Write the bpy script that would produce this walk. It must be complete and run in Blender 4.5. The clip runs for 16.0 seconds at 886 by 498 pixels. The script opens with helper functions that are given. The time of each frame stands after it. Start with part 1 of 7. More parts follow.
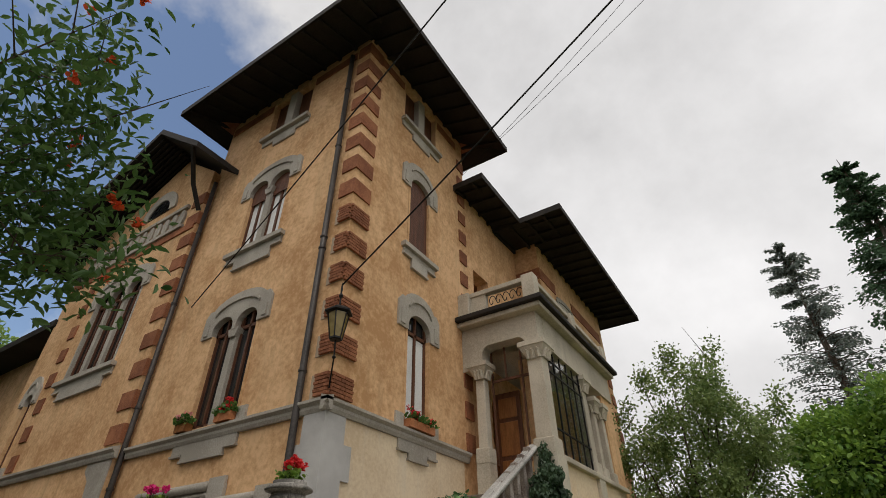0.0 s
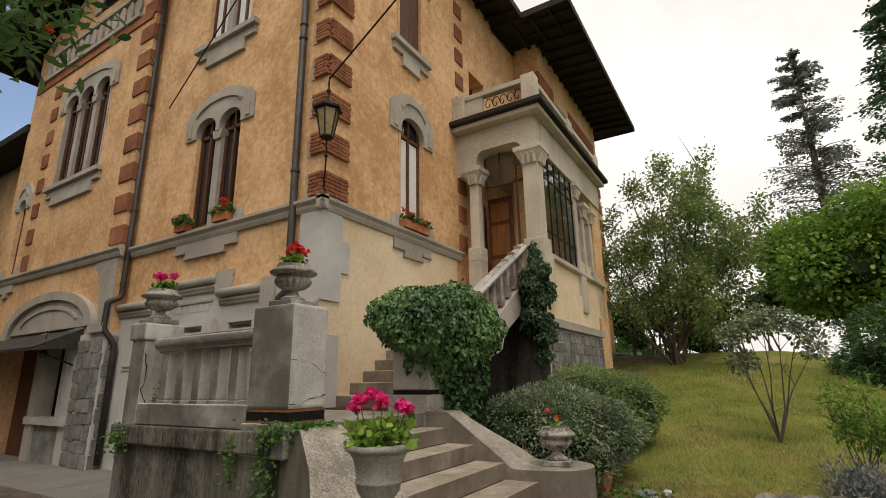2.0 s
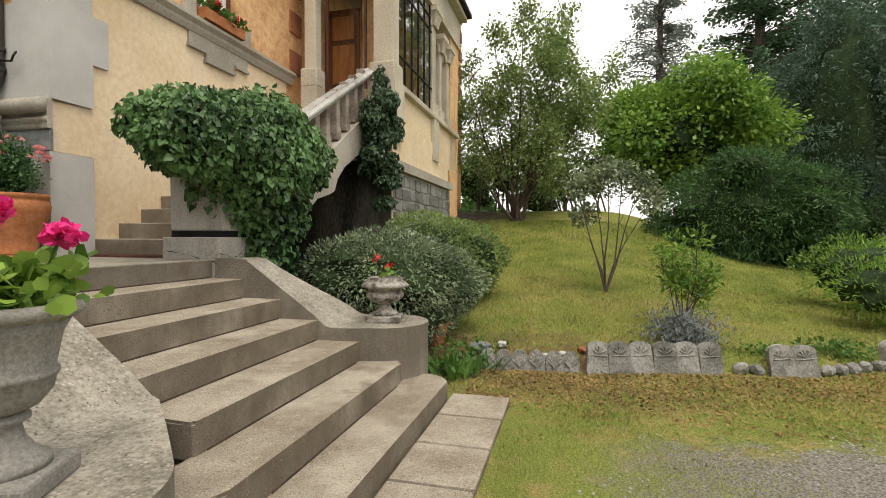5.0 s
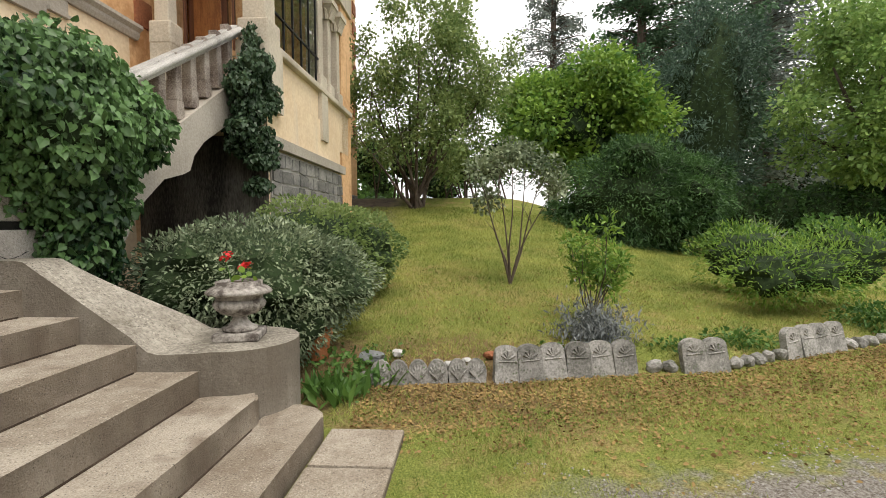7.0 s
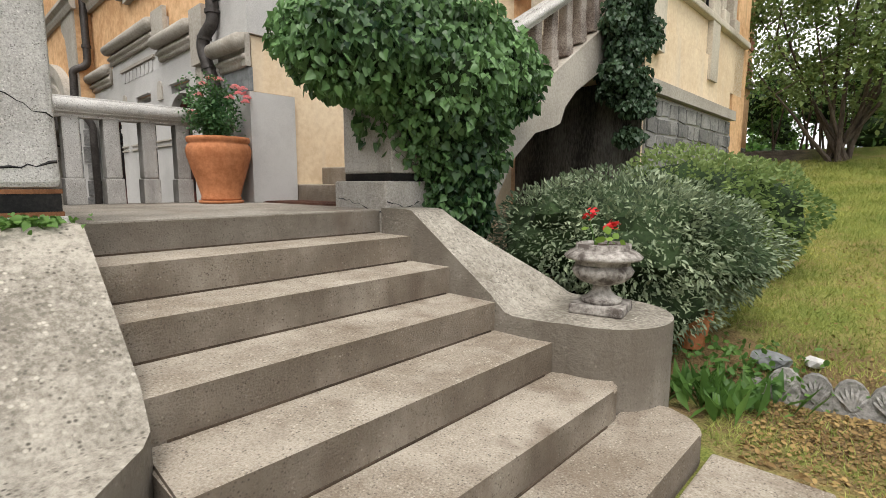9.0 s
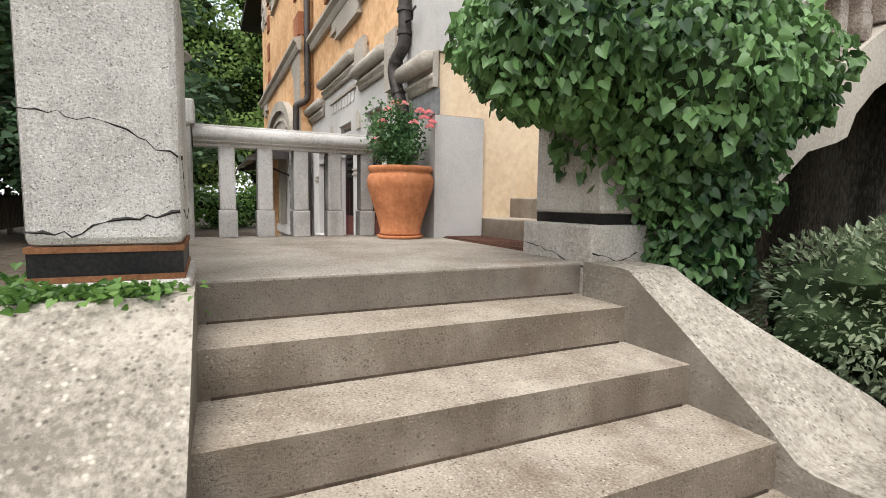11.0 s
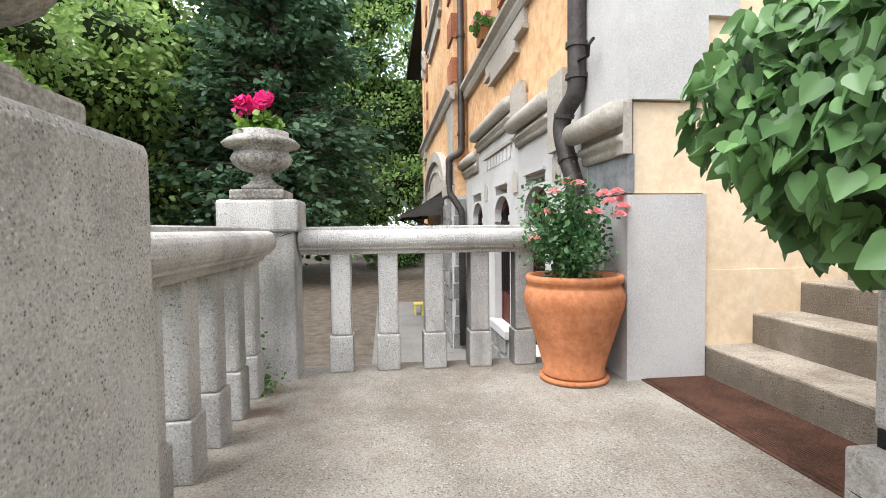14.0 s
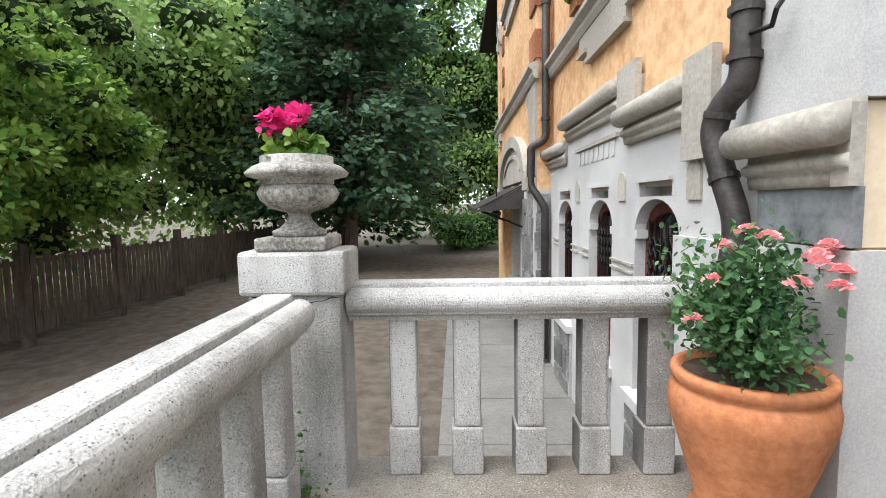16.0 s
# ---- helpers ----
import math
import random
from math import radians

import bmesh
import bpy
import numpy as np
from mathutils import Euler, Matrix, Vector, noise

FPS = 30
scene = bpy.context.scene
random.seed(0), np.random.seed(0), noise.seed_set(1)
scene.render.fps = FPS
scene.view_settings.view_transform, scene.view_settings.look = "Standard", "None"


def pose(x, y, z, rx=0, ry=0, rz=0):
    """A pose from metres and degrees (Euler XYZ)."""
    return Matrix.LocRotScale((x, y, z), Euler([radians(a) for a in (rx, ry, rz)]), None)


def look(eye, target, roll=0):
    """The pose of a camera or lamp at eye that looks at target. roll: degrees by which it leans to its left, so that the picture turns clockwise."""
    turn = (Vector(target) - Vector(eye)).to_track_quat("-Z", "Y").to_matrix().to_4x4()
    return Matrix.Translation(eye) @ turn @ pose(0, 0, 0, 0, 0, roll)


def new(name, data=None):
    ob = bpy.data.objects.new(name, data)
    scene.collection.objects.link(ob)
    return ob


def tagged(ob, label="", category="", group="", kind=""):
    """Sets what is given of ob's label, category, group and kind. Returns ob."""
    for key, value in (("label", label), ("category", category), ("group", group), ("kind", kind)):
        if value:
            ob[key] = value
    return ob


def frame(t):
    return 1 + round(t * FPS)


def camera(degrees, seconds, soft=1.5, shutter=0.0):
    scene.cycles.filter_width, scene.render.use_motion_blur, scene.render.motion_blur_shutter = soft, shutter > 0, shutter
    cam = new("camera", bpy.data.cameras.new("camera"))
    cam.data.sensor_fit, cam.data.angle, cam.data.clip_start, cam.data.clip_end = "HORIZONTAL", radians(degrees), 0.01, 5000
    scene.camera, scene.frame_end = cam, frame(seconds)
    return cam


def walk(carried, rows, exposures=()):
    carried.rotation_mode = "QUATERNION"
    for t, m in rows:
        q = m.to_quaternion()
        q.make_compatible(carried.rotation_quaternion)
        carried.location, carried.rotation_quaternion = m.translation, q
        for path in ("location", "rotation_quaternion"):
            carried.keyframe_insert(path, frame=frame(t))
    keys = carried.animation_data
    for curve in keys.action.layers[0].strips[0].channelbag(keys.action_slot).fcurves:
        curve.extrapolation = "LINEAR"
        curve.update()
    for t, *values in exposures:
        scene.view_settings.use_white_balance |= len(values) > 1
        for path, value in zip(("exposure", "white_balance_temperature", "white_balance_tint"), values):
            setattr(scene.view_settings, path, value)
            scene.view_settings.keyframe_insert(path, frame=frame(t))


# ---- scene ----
cam = camera(83.4, 16.0, 0.9)
METRES, EYE, TILT, LEAN, TURN = 7.5, 1.78, 0.0, 0.0, 32.2
ROWS = [
    (0.0, 0.0, 0.0, 0.0, 0.48, 35.67, 0.67),
    (0.5, -0.0012, 0.0137, -0.0041, 0.17, 30.3, 0.18),
    (1.0, -0.0057, 0.0228, -0.0056, -0.16, 25.3, -0.1),
    (1.5, -0.0096, 0.0356, -0.0113, -0.49, 20.25, 0.24),
    (2.0, -0.014, 0.0494, -0.0177, -0.66, 14.74, 0.97),
    (2.5, -0.0096, 0.0708, -0.023, -0.61, 10.57, 0.9),
    (3.0, 0.004, 0.109, -0.0301, 0.11, 7.16, -0.8),
    (3.5, 0.008, 0.1394, -0.0367, -0.18, 3.5, -0.84),
    (4.0, 0.0132, 0.1775, -0.0369, -4.04, 1.44, -0.53),
    (4.5, 0.0297, 0.2166, -0.0407, -11.04, -0.31, -0.07),
    (5.0, 0.0498, 0.2554, -0.0414, -17.7, -1.41, -0.16),
    (7.5, 0.1268, 0.3959, -0.0397, -29.21, -2.86, 0.4),
    (8.0, 0.1379, 0.4237, -0.0402, -16.24, -2.74, 0.4),
    (8.5, 0.1415, 0.4463, -0.0441, -1.04, -5.93, -0.89),
    (9.0, 0.1224, 0.4675, -0.0463, 11.06, -7.36, -0.13),
    (9.5, 0.1077, 0.488, -0.0467, 18.08, -7.32, 0.41),
    (12.0, 0.0445, 0.6484, -0.0021, 41.04, -2.93, -1.37),
    (12.5, 0.0244, 0.6716, 0.0127, 44.64, -1.67, -0.82),
    (13.0, 0.0023, 0.6918, 0.0311, 45.89, -1.52, 0.01),
    (13.5, -0.0205, 0.7157, 0.0415, 46.93, -1.67, 0.37),
    (14.0, -0.0478, 0.7298, 0.052, 51.14, -2.33, 0.64),
    (14.5, -0.0774, 0.7406, 0.0722, 51.73, -2.42, 1.78),
    (15.0, -0.1015, 0.7625, 0.0809, 52.99, -2.7, 1.5),
    (15.5, -0.123, 0.7792, 0.0962, 58.67, -4.54, 1.31),
    (16.0, -0.1558, 0.7933, 0.1039, 59.25, -5.2, 0.91),
]
walk(cam, [(t, pose(0, 0, EYE, TILT, LEAN, TURN) @ pose(METRES * x, METRES * y, METRES * z, 90 + pitch, roll, yaw)) for t, x, y, z, yaw, pitch, roll in ROWS],
     [(0, 0.02, 6700, 11), (1.5, 0.26, 7000, 12), (2.5, 0.48, 7300, 13), (3.5, 0.7, 7400, 12), (5.0, 0.92, 7000, 9), (7.5, 1.1, 6750, 11), (9.0, 1.22, 6500, 11), (12.0, 1.72, 6350, 13), (13.5, 1.93, 6150, 12), (14.5, 1.9, 6050, 11), (16.0, 1.82, 5950, 10)])

# ---- sky and sun: bright broken overcast ----
world = bpy.data.worlds.new("sky")
scene.world = world
world.use_nodes = True
wn = world.node_tree
wn.nodes.clear()


def wnode(kind, **k):
    n = wn.nodes.new(kind)
    for key, value in k.items():
        n.inputs[key].default_value = value
    return n


sky = wn.nodes.new("ShaderNodeTexSky")
sky.sky_type, sky.sun_disc = "NISHITA", False
sky.sun_elevation, sky.sun_rotation = radians(62), radians(143)
sky_gain = wn.nodes.new("ShaderNodeVectorMath")
sky_gain.operation = "SCALE"
sky_gain.inputs["Scale"].default_value = 0.15
wn.links.new(sky.outputs[0], sky_gain.inputs[0])
way = wn.nodes.new("ShaderNodeTexCoord")
cloud = wnode("ShaderNodeTexNoise", Scale=1.7, Detail=7.0, Roughness=0.58)
cover = wn.nodes.new("ShaderNodeMapRange")
cover.inputs[1].default_value, cover.inputs[2].default_value = 0.30, 0.46
shade = wn.nodes.new("ShaderNodeMapRange")
shade.inputs[1].default_value, shade.inputs[2].default_value = 0.35, 0.7
shade.inputs[3].default_value, shade.inputs[4].default_value = 0.62, 1.0
gap = wn.nodes.new("ShaderNodeVectorMath")
gap.operation = "DISTANCE"
gap.inputs[1].default_value = (-0.79, 0.16, 0.60)
near_gap = wn.nodes.new("ShaderNodeMapRange")
near_gap.inputs[1].default_value, near_gap.inputs[2].default_value = 0.22, 0.62
near_gap.inputs[3].default_value, near_gap.inputs[4].default_value = -0.24, 0.22
total = wn.nodes.new("ShaderNodeMath")
total.operation = "ADD"
white = wn.nodes.new("ShaderNodeVectorMath")
white.operation = "SCALE"
white.inputs[0].default_value = (0.90, 0.91, 0.93)
mix = wn.nodes.new("ShaderNodeMix")
mix.data_type = "RGBA"
back = wn.nodes.new("ShaderNodeBackground")
out = wn.nodes.new("ShaderNodeOutputWorld")
for a, b in ((way.outputs["Generated"], cloud.inputs["Vector"]), (way.outputs["Generated"], gap.inputs[0]), (gap.outputs["Value"], near_gap.inputs[0]),
             (cloud.outputs["Fac"], total.inputs[0]), (near_gap.outputs[0], total.inputs[1]), (total.outputs[0], cover.inputs[0]),
             (cloud.outputs["Fac"], shade.inputs[0]), (shade.outputs[0], white.inputs["Scale"]), (cover.outputs[0], mix.inputs["Factor"]),
             (sky_gain.outputs[0], mix.inputs[6]), (white.outputs[0], mix.inputs[7]), (mix.outputs[2], back.inputs[0]), (back.outputs[0], out.inputs[0])):
    wn.links.new(a, b)
back.inputs[1].default_value = 1.0
sun = new("sun", bpy.data.lights.new("sun", "SUN"))
sun.data.energy, sun.data.angle, sun.data.color = 1.35, radians(38), (1.0, 0.96, 0.90)
sun.matrix_world = look((2.5, -1.5, 20), (-3, 6, 2))

# ---- materials ----
def surf(name, dark, light, grain=60.0, big=0.7, rough=0.85, bump=0.25, speck=None, speck_scale=180.0, stain=None, metal=0.0, stretch=(1, 1, 1), vary=0.0, spec=0.3, depth=0.01, grime_shade=None):
    """A worn surface: a broad and a fine variation between two colours, specks, long stains and relief."""
    m = bpy.data.materials.new(name)
    m.use_nodes = True
    t = m.node_tree
    b = t.nodes["Principled BSDF"]
    b.inputs["Roughness"].default_value, b.inputs["Metallic"].default_value = rough, metal
    b.inputs["Specular IOR Level"].default_value = spec
    link = t.links.new
    co = t.nodes.new("ShaderNodeTexCoord")
    mp = t.nodes.new("ShaderNodeMapping")
    mp.inputs["Scale"].default_value = stretch
    geo = t.nodes.new("ShaderNodeNewGeometry")
    link(geo.outputs["Position"], mp.inputs["Vector"])

    def nz(scale, detail=5.0, r=0.6, vec=None):
        n = t.nodes.new("ShaderNodeTexNoise")
        n.inputs["Scale"].default_value, n.inputs["Detail"].default_value, n.inputs["Roughness"].default_value = scale, detail, r
        link(vec or mp.outputs[0], n.inputs["Vector"])
        return n.outputs["Fac"]

    def ramp(v, a, c):
        n = t.nodes.new("ShaderNodeMapRange")
        n.inputs[1].default_value, n.inputs[2].default_value = a, c
        link(v, n.inputs[0])
        return n.outputs[0]

    def blend(f, a, c, mode="MIX"):
        n = t.nodes.new("ShaderNodeMix")
        n.data_type, n.blend_type = "RGBA", mode
        for value, slot in ((f, 0), (a, 6), (c, 7)):
            if isinstance(value, (int, float)):
                n.inputs[slot].default_value = value
            elif isinstance(value, tuple):
                n.inputs[slot].default_value = (*value[:3], 1)
            else:
                link(value, n.inputs[slot])
        return n.outputs[2]

    def math2(op, a, c):
        n = t.nodes.new("ShaderNodeMath")
        n.operation = op
        for i, value in enumerate((a, c)):
            if isinstance(value, (int, float)):
                n.inputs[i].default_value = value
            else:
                link(value, n.inputs[i])
        return n.outputs[0]

    broad, fine = nz(big, 6.0, 0.62), nz(grain, 4.0, 0.7)
    col = blend(ramp(math2("ADD", math2("MULTIPLY", broad, 0.55), math2("MULTIPLY", fine, 0.45)), 0.41, 0.59), dark, light)
    if speck:
        v = t.nodes.new("ShaderNodeTexVoronoi")
        v.inputs["Scale"].default_value = speck_scale
        link(mp.outputs[0], v.inputs["Vector"])
        col = blend(math2("MULTIPLY", ramp(v.outputs["Distance"], 0.42, 0.14), ramp(nz(speck_scale * 0.35, 3.0), 0.42, 0.62)), col, speck)
        chip = t.nodes.new("ShaderNodeTexVoronoi")
        chip.inputs["Scale"].default_value = speck_scale * 0.8
        off = t.nodes.new("ShaderNodeMapping")
        off.inputs["Location"].default_value = (3.7, 1.9, 5.3)
        link(mp.outputs[0], off.inputs["Vector"])
        link(off.outputs[0], chip.inputs["Vector"])
        pale = tuple(min(0.8, q * 1.2) for q in light)
        col = blend(math2("MULTIPLY", ramp(chip.outputs["Distance"], 0.36, 0.16), ramp(nz(speck_scale * 0.22, 3.0), 0.46, 0.64)), col, pale)
    if stain:
        sm = t.nodes.new("ShaderNodeMapping")
        sm.inputs["Scale"].default_value = (4.0, 4.0, 0.35)
        link(geo.outputs["Position"], sm.inputs["Vector"])
        s = math2("MULTIPLY", ramp(nz(1.0, 5.0, 0.6, sm.outputs[0]), 0.50, 0.72), ramp(nz(0.45, 3.0), 0.40, 0.62))
        col = blend(math2("MULTIPLY", s, stain[1]), col, stain[0])
    if grime_shade:
        # -y sides darker; third value: upright faces get brown stain and painted shade
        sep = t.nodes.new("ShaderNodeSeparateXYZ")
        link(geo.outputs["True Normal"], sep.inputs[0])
        side = ramp(sep.outputs[1], -0.3, -0.8) if len(grime_shade) < 3 else ramp(sep.outputs[2], 0.6, 0.2)
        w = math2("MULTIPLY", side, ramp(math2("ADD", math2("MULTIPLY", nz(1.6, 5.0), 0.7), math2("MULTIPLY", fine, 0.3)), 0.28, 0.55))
        col = blend(math2("MULTIPLY", w, grime_shade[1]), col, grime_shade[0])
    if vary:
        info = t.nodes.new("ShaderNodeObjectInfo")
        col = blend(1.0, col, blend(info.outputs["Random"], (1 - vary,) * 3, (1 + vary * 0.4,) * 3), "MULTIPLY")
    link(col, b.inputs["Base Color"])
    if bump:
        n = t.nodes.new("ShaderNodeBump")
        n.inputs["Strength"].default_value, n.inputs["Distance"].default_value = bump, depth
        link(math2("ADD", math2("MULTIPLY", broad, 0.5), fine), n.inputs["Height"])
        link(n.outputs[0], b.inputs["Normal"])
    return m


def leafy(name, dark, light, rough=0.5, back=0.35, gloss=0.35):
    """Leaves: each of its own green, a little light passing through."""
    m = bpy.data.materials.new(name)
    m.use_nodes = True
    t = m.node_tree
    b = t.nodes["Principled BSDF"]
    geo = t.nodes.new("ShaderNodeNewGeometry")
    n = t.nodes.new("ShaderNodeTexNoise")
    n.inputs["Scale"].default_value = 1.3
    t.links.new(geo.outputs["Position"], n.inputs["Vector"])
    add = t.nodes.new("ShaderNodeMath")
    add.operation = "MULTIPLY_ADD"
    add.inputs[1].default_value = 0.6
    t.links.new(geo.outputs["Random Per Island"], add.inputs[0])
    sub = t.nodes.new("ShaderNodeMath")
    sub.operation = "MULTIPLY_ADD"
    sub.inputs[1].default_value, sub.inputs[2].default_value = 1.6, -0.6
    t.links.new(n.outputs["Fac"], sub.inputs[0])
    t.links.new(sub.outputs[0], add.inputs[2])
    mx = t.nodes.new("ShaderNodeMix")
    mx.data_type = "RGBA"
    mx.inputs[6].default_value, mx.inputs[7].default_value = (*dark, 1), (*light, 1)
    t.links.new(add.outputs[0], mx.inputs[0])
    t.links.new(mx.outputs[2], b.inputs["Base Color"])
    b.inputs["Roughness"].default_value, b.inputs["Specular IOR Level"].default_value = rough, gloss
    tr = t.nodes.new("ShaderNodeBsdfTranslucent")
    t.links.new(mx.outputs[2], tr.inputs[0])
    ms = t.nodes.new("ShaderNodeMixShader")
    ms.inputs[0].default_value = back
    t.links.new(b.outputs[0], ms.inputs[1])
    t.links.new(tr.outputs[0], ms.inputs[2])
    t.links.new(ms.outputs[0], t.nodes["Material Output"].inputs[0])
    return m


def glass_mat(name, tint=(0.05, 0.06, 0.06), rough=0.04):
    m = bpy.data.materials.new(name)
    m.use_nodes = True
    b = m.node_tree.nodes["Principled BSDF"]
    b.inputs["Base Color"].default_value = (*tint, 1)
    b.inputs["Roughness"].default_value, b.inputs["Transmission Weight"].default_value, b.inputs["IOR"].default_value = rough, 1.0, 1.45
    return m


PLASTER = surf("ochre_plaster", (0.50, 0.275, 0.125), (0.755, 0.485, 0.265), 9, 0.9, 0.92, 0.35, stain=((0.34, 0.21, 0.10), 0.45))
PLASTER_LOW = surf("pale_plaster", (0.66, 0.505, 0.33), (0.80, 0.655, 0.46), 14, 0.7, 0.92, 0.25, stain=((0.60, 0.54, 0.46), 0.5))
CEMENT = surf("grey_cement", (0.31, 0.28, 0.235), (0.47, 0.43, 0.37), 30, 0.8, 0.9, 0.3, stain=((0.20, 0.19, 0.17), 0.45))
CEMENT_PALE = surf("pale_cement", (0.41, 0.395, 0.375), (0.56, 0.545, 0.52), 90, 1.2, 0.9, 0.3, stain=((0.40, 0.39, 0.37), 0.4))
GRIT = surf("gritty_cast_stone", (0.33, 0.315, 0.29), (0.62, 0.60, 0.565), 110, 1.4, 0.95, 1.0, speck=(0.12, 0.11, 0.097), speck_scale=108, stain=((0.10, 0.095, 0.08), 0.75), grime_shade=((0.075, 0.068, 0.058), 0.85))
CLEANGRIT = surf("pale_cast_stone", (0.25, 0.23, 0.20), (0.47, 0.44, 0.395), 55, 1.4, 0.95, 0.8, speck=(0.19, 0.18, 0.16), speck_scale=95, stain=((0.17, 0.15, 0.12), 0.5))
# risers darker than treads: brown staining plus overhead-light shade put into the colour
STEP = surf("step_stone", (0.26, 0.21, 0.155), (0.52, 0.46, 0.375), 90, 1.7, 0.93, 1.0, speck=(0.105, 0.088, 0.07), speck_scale=72, depth=0.016, stain=((0.15, 0.105, 0.07), 0.65), grime_shade=((0.10, 0.075, 0.052), 0.75, "risers"))
FLOORSTONE = surf("landing_stone", (0.18, 0.157, 0.125), (0.38, 0.35, 0.30), 90, 1.2, 0.93, 0.9, speck=(0.07, 0.058, 0.046), speck_scale=85, stain=((0.17, 0.10, 0.065), 0.7), grime_shade=((0.09, 0.07, 0.05), 0.75, "risers"))
AGGREGATE = surf("exposed_aggregate", (0.17, 0.152, 0.122), (0.41, 0.375, 0.315), 38, 1.8, 0.95, 1.0, speck=(0.09, 0.08, 0.065), speck_scale=48, stain=((0.13, 0.11, 0.08), 0.6), grime_shade=((0.12, 0.10, 0.078), 0.85, "sides"))
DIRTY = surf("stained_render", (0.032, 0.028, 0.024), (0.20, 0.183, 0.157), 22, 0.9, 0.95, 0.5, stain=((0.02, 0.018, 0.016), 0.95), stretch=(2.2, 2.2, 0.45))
BRICK = surf("terracotta_brick", (0.21, 0.075, 0.038), (0.36, 0.145, 0.07), 30, 2.2, 0.9, 0.5, vary=0.25)
MORTAR = surf("mortar", (0.36, 0.27, 0.19), (0.48, 0.38, 0.28), 50, 2, 0.95, 0.4)
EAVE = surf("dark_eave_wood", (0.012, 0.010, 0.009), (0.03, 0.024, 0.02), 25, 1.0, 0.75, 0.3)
PIPE = surf("dark_painted_metal", (0.035, 0.030, 0.027), (0.075, 0.066, 0.06), 30, 2, 0.5, 0.15, metal=0.3)
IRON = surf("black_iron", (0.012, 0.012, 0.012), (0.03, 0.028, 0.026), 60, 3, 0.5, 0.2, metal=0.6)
WOOD = surf("brown_window_wood", (0.075, 0.028, 0.013), (0.15, 0.06, 0.03), 30, 2, 0.55, 0.2, stretch=(6, 6, 1))
DOORWOOD = surf("orange_door_wood", (0.20, 0.075, 0.022), (0.34, 0.14, 0.045), 20, 2, 0.5, 0.2, stretch=(8, 8, 1))
CURTAIN = surf("white_curtain", (0.62, 0.62, 0.60), (0.75, 0.75, 0.73), 30, 2, 0.9, 0.1)
PANE = surf("dark_window_glass", (0.012, 0.014, 0.015), (0.02, 0.022, 0.024), 3, 1, 0.05, 0.0, spec=0.6)
CLEAR = glass_mat("clear_glass", (0.93, 0.95, 0.94), 0.0)
TERRA = surf("terracotta_pot", (0.35, 0.125, 0.048), (0.53, 0.215, 0.095), 25, 4.5, 0.8, 0.3, stain=((0.24, 0.13, 0.075), 0.7))
SLATE = surf("slate_slab", (0.10, 0.105, 0.105), (0.24, 0.25, 0.25), 12, 2.5, 0.7, 0.3)
RUBBLE = surf("rubble_stone", (0.13, 0.13, 0.125), (0.30, 0.29, 0.27), 25, 2.5, 0.9, 0.5, vary=0.35)
TRUNK = surf("bark", (0.06, 0.045, 0.035), (0.14, 0.11, 0.085), 40, 4, 0.95, 0.8, stretch=(1, 1, 0.3))
SOIL = surf("soil", (0.04, 0.028, 0.018), (0.09, 0.065, 0.045), 40, 4, 1.0, 0.8)
FENCEWOOD = surf("weathered_fence_wood", (0.045, 0.035, 0.028), (0.11, 0.09, 0.075), 30, 2, 0.9, 0.4, stretch=(4, 4, 1))
IVY = leafy("ivy_leaf", (0.009, 0.034, 0.012), (0.175, 0.32, 0.11), 0.40, 0.22, gloss=0.35)
DARKIVY = leafy("dark_ivy_leaf", (0.02, 0.045, 0.02), (0.075, 0.13, 0.065), 0.4, 0.2)
SHRUB = leafy("grey_green_leaf", (0.05, 0.09, 0.04), (0.37, 0.43, 0.27), 0.42, 0.2)
POMLEAF = leafy("pomegranate_leaf", (0.03, 0.08, 0.02), (0.14, 0.25, 0.07), 0.45, 0.35)
GREEN = leafy("green_leaf", (0.035, 0.10, 0.02), (0.16, 0.29, 0.065), 0.5, 0.4)
LIME = leafy("bright_leaf", (0.05, 0.145, 0.025), (0.31, 0.46, 0.08), 0.5, 0.4)
OLIVE = leafy("olive_leaf", (0.10, 0.17, 0.05), (0.31, 0.39, 0.14), 0.55, 0.45)
DARK = leafy("dark_conifer", (0.035, 0.08, 0.04), (0.125, 0.22, 0.115), 0.6, 0.35)
GREYCON = leafy("grey_conifer", (0.13, 0.165, 0.145), (0.30, 0.34, 0.30), 0.6, 0.5)
WOODLEAF = leafy("woodland_leaf", (0.12, 0.23, 0.06), (0.40, 0.54, 0.17), 0.5, 0.5)
YEW = leafy("yew_needle", (0.016, 0.05, 0.016), (0.10, 0.20, 0.06), 0.55, 0.3)
GRASS = leafy("grass_blade", (0.12, 0.19, 0.03), (0.46, 0.46, 0.13), 0.6, 0.35)
PINK = leafy("pink_petal", (0.62, 0.015, 0.16), (0.85, 0.05, 0.28), 0.6, 0.3)
RED = leafy("red_petal", (0.55, 0.015, 0.02), (0.8, 0.06, 0.06), 0.6, 0.3)
ROSE = leafy("rose_petal", (0.84, 0.32, 0.33), (0.95, 0.60, 0.56), 0.6, 0.3)
ORANGE = leafy("orange_petal", (0.6, 0.06, 0.02), (0.8, 0.14, 0.04), 0.6, 0.3)


# ---- mesh helpers ----
def finish(ob, mat, bm=None, smooth=False):
    if bm is not None:
        bmesh.ops.recalc_face_normals(bm, faces=bm.faces)
        bm.to_mesh(ob.data)
        bm.free()
    ob.data.materials.append(mat)
    if smooth:
        ob.data.polygons.foreach_set("use_smooth", [True] * len(ob.data.polygons))
    return ob


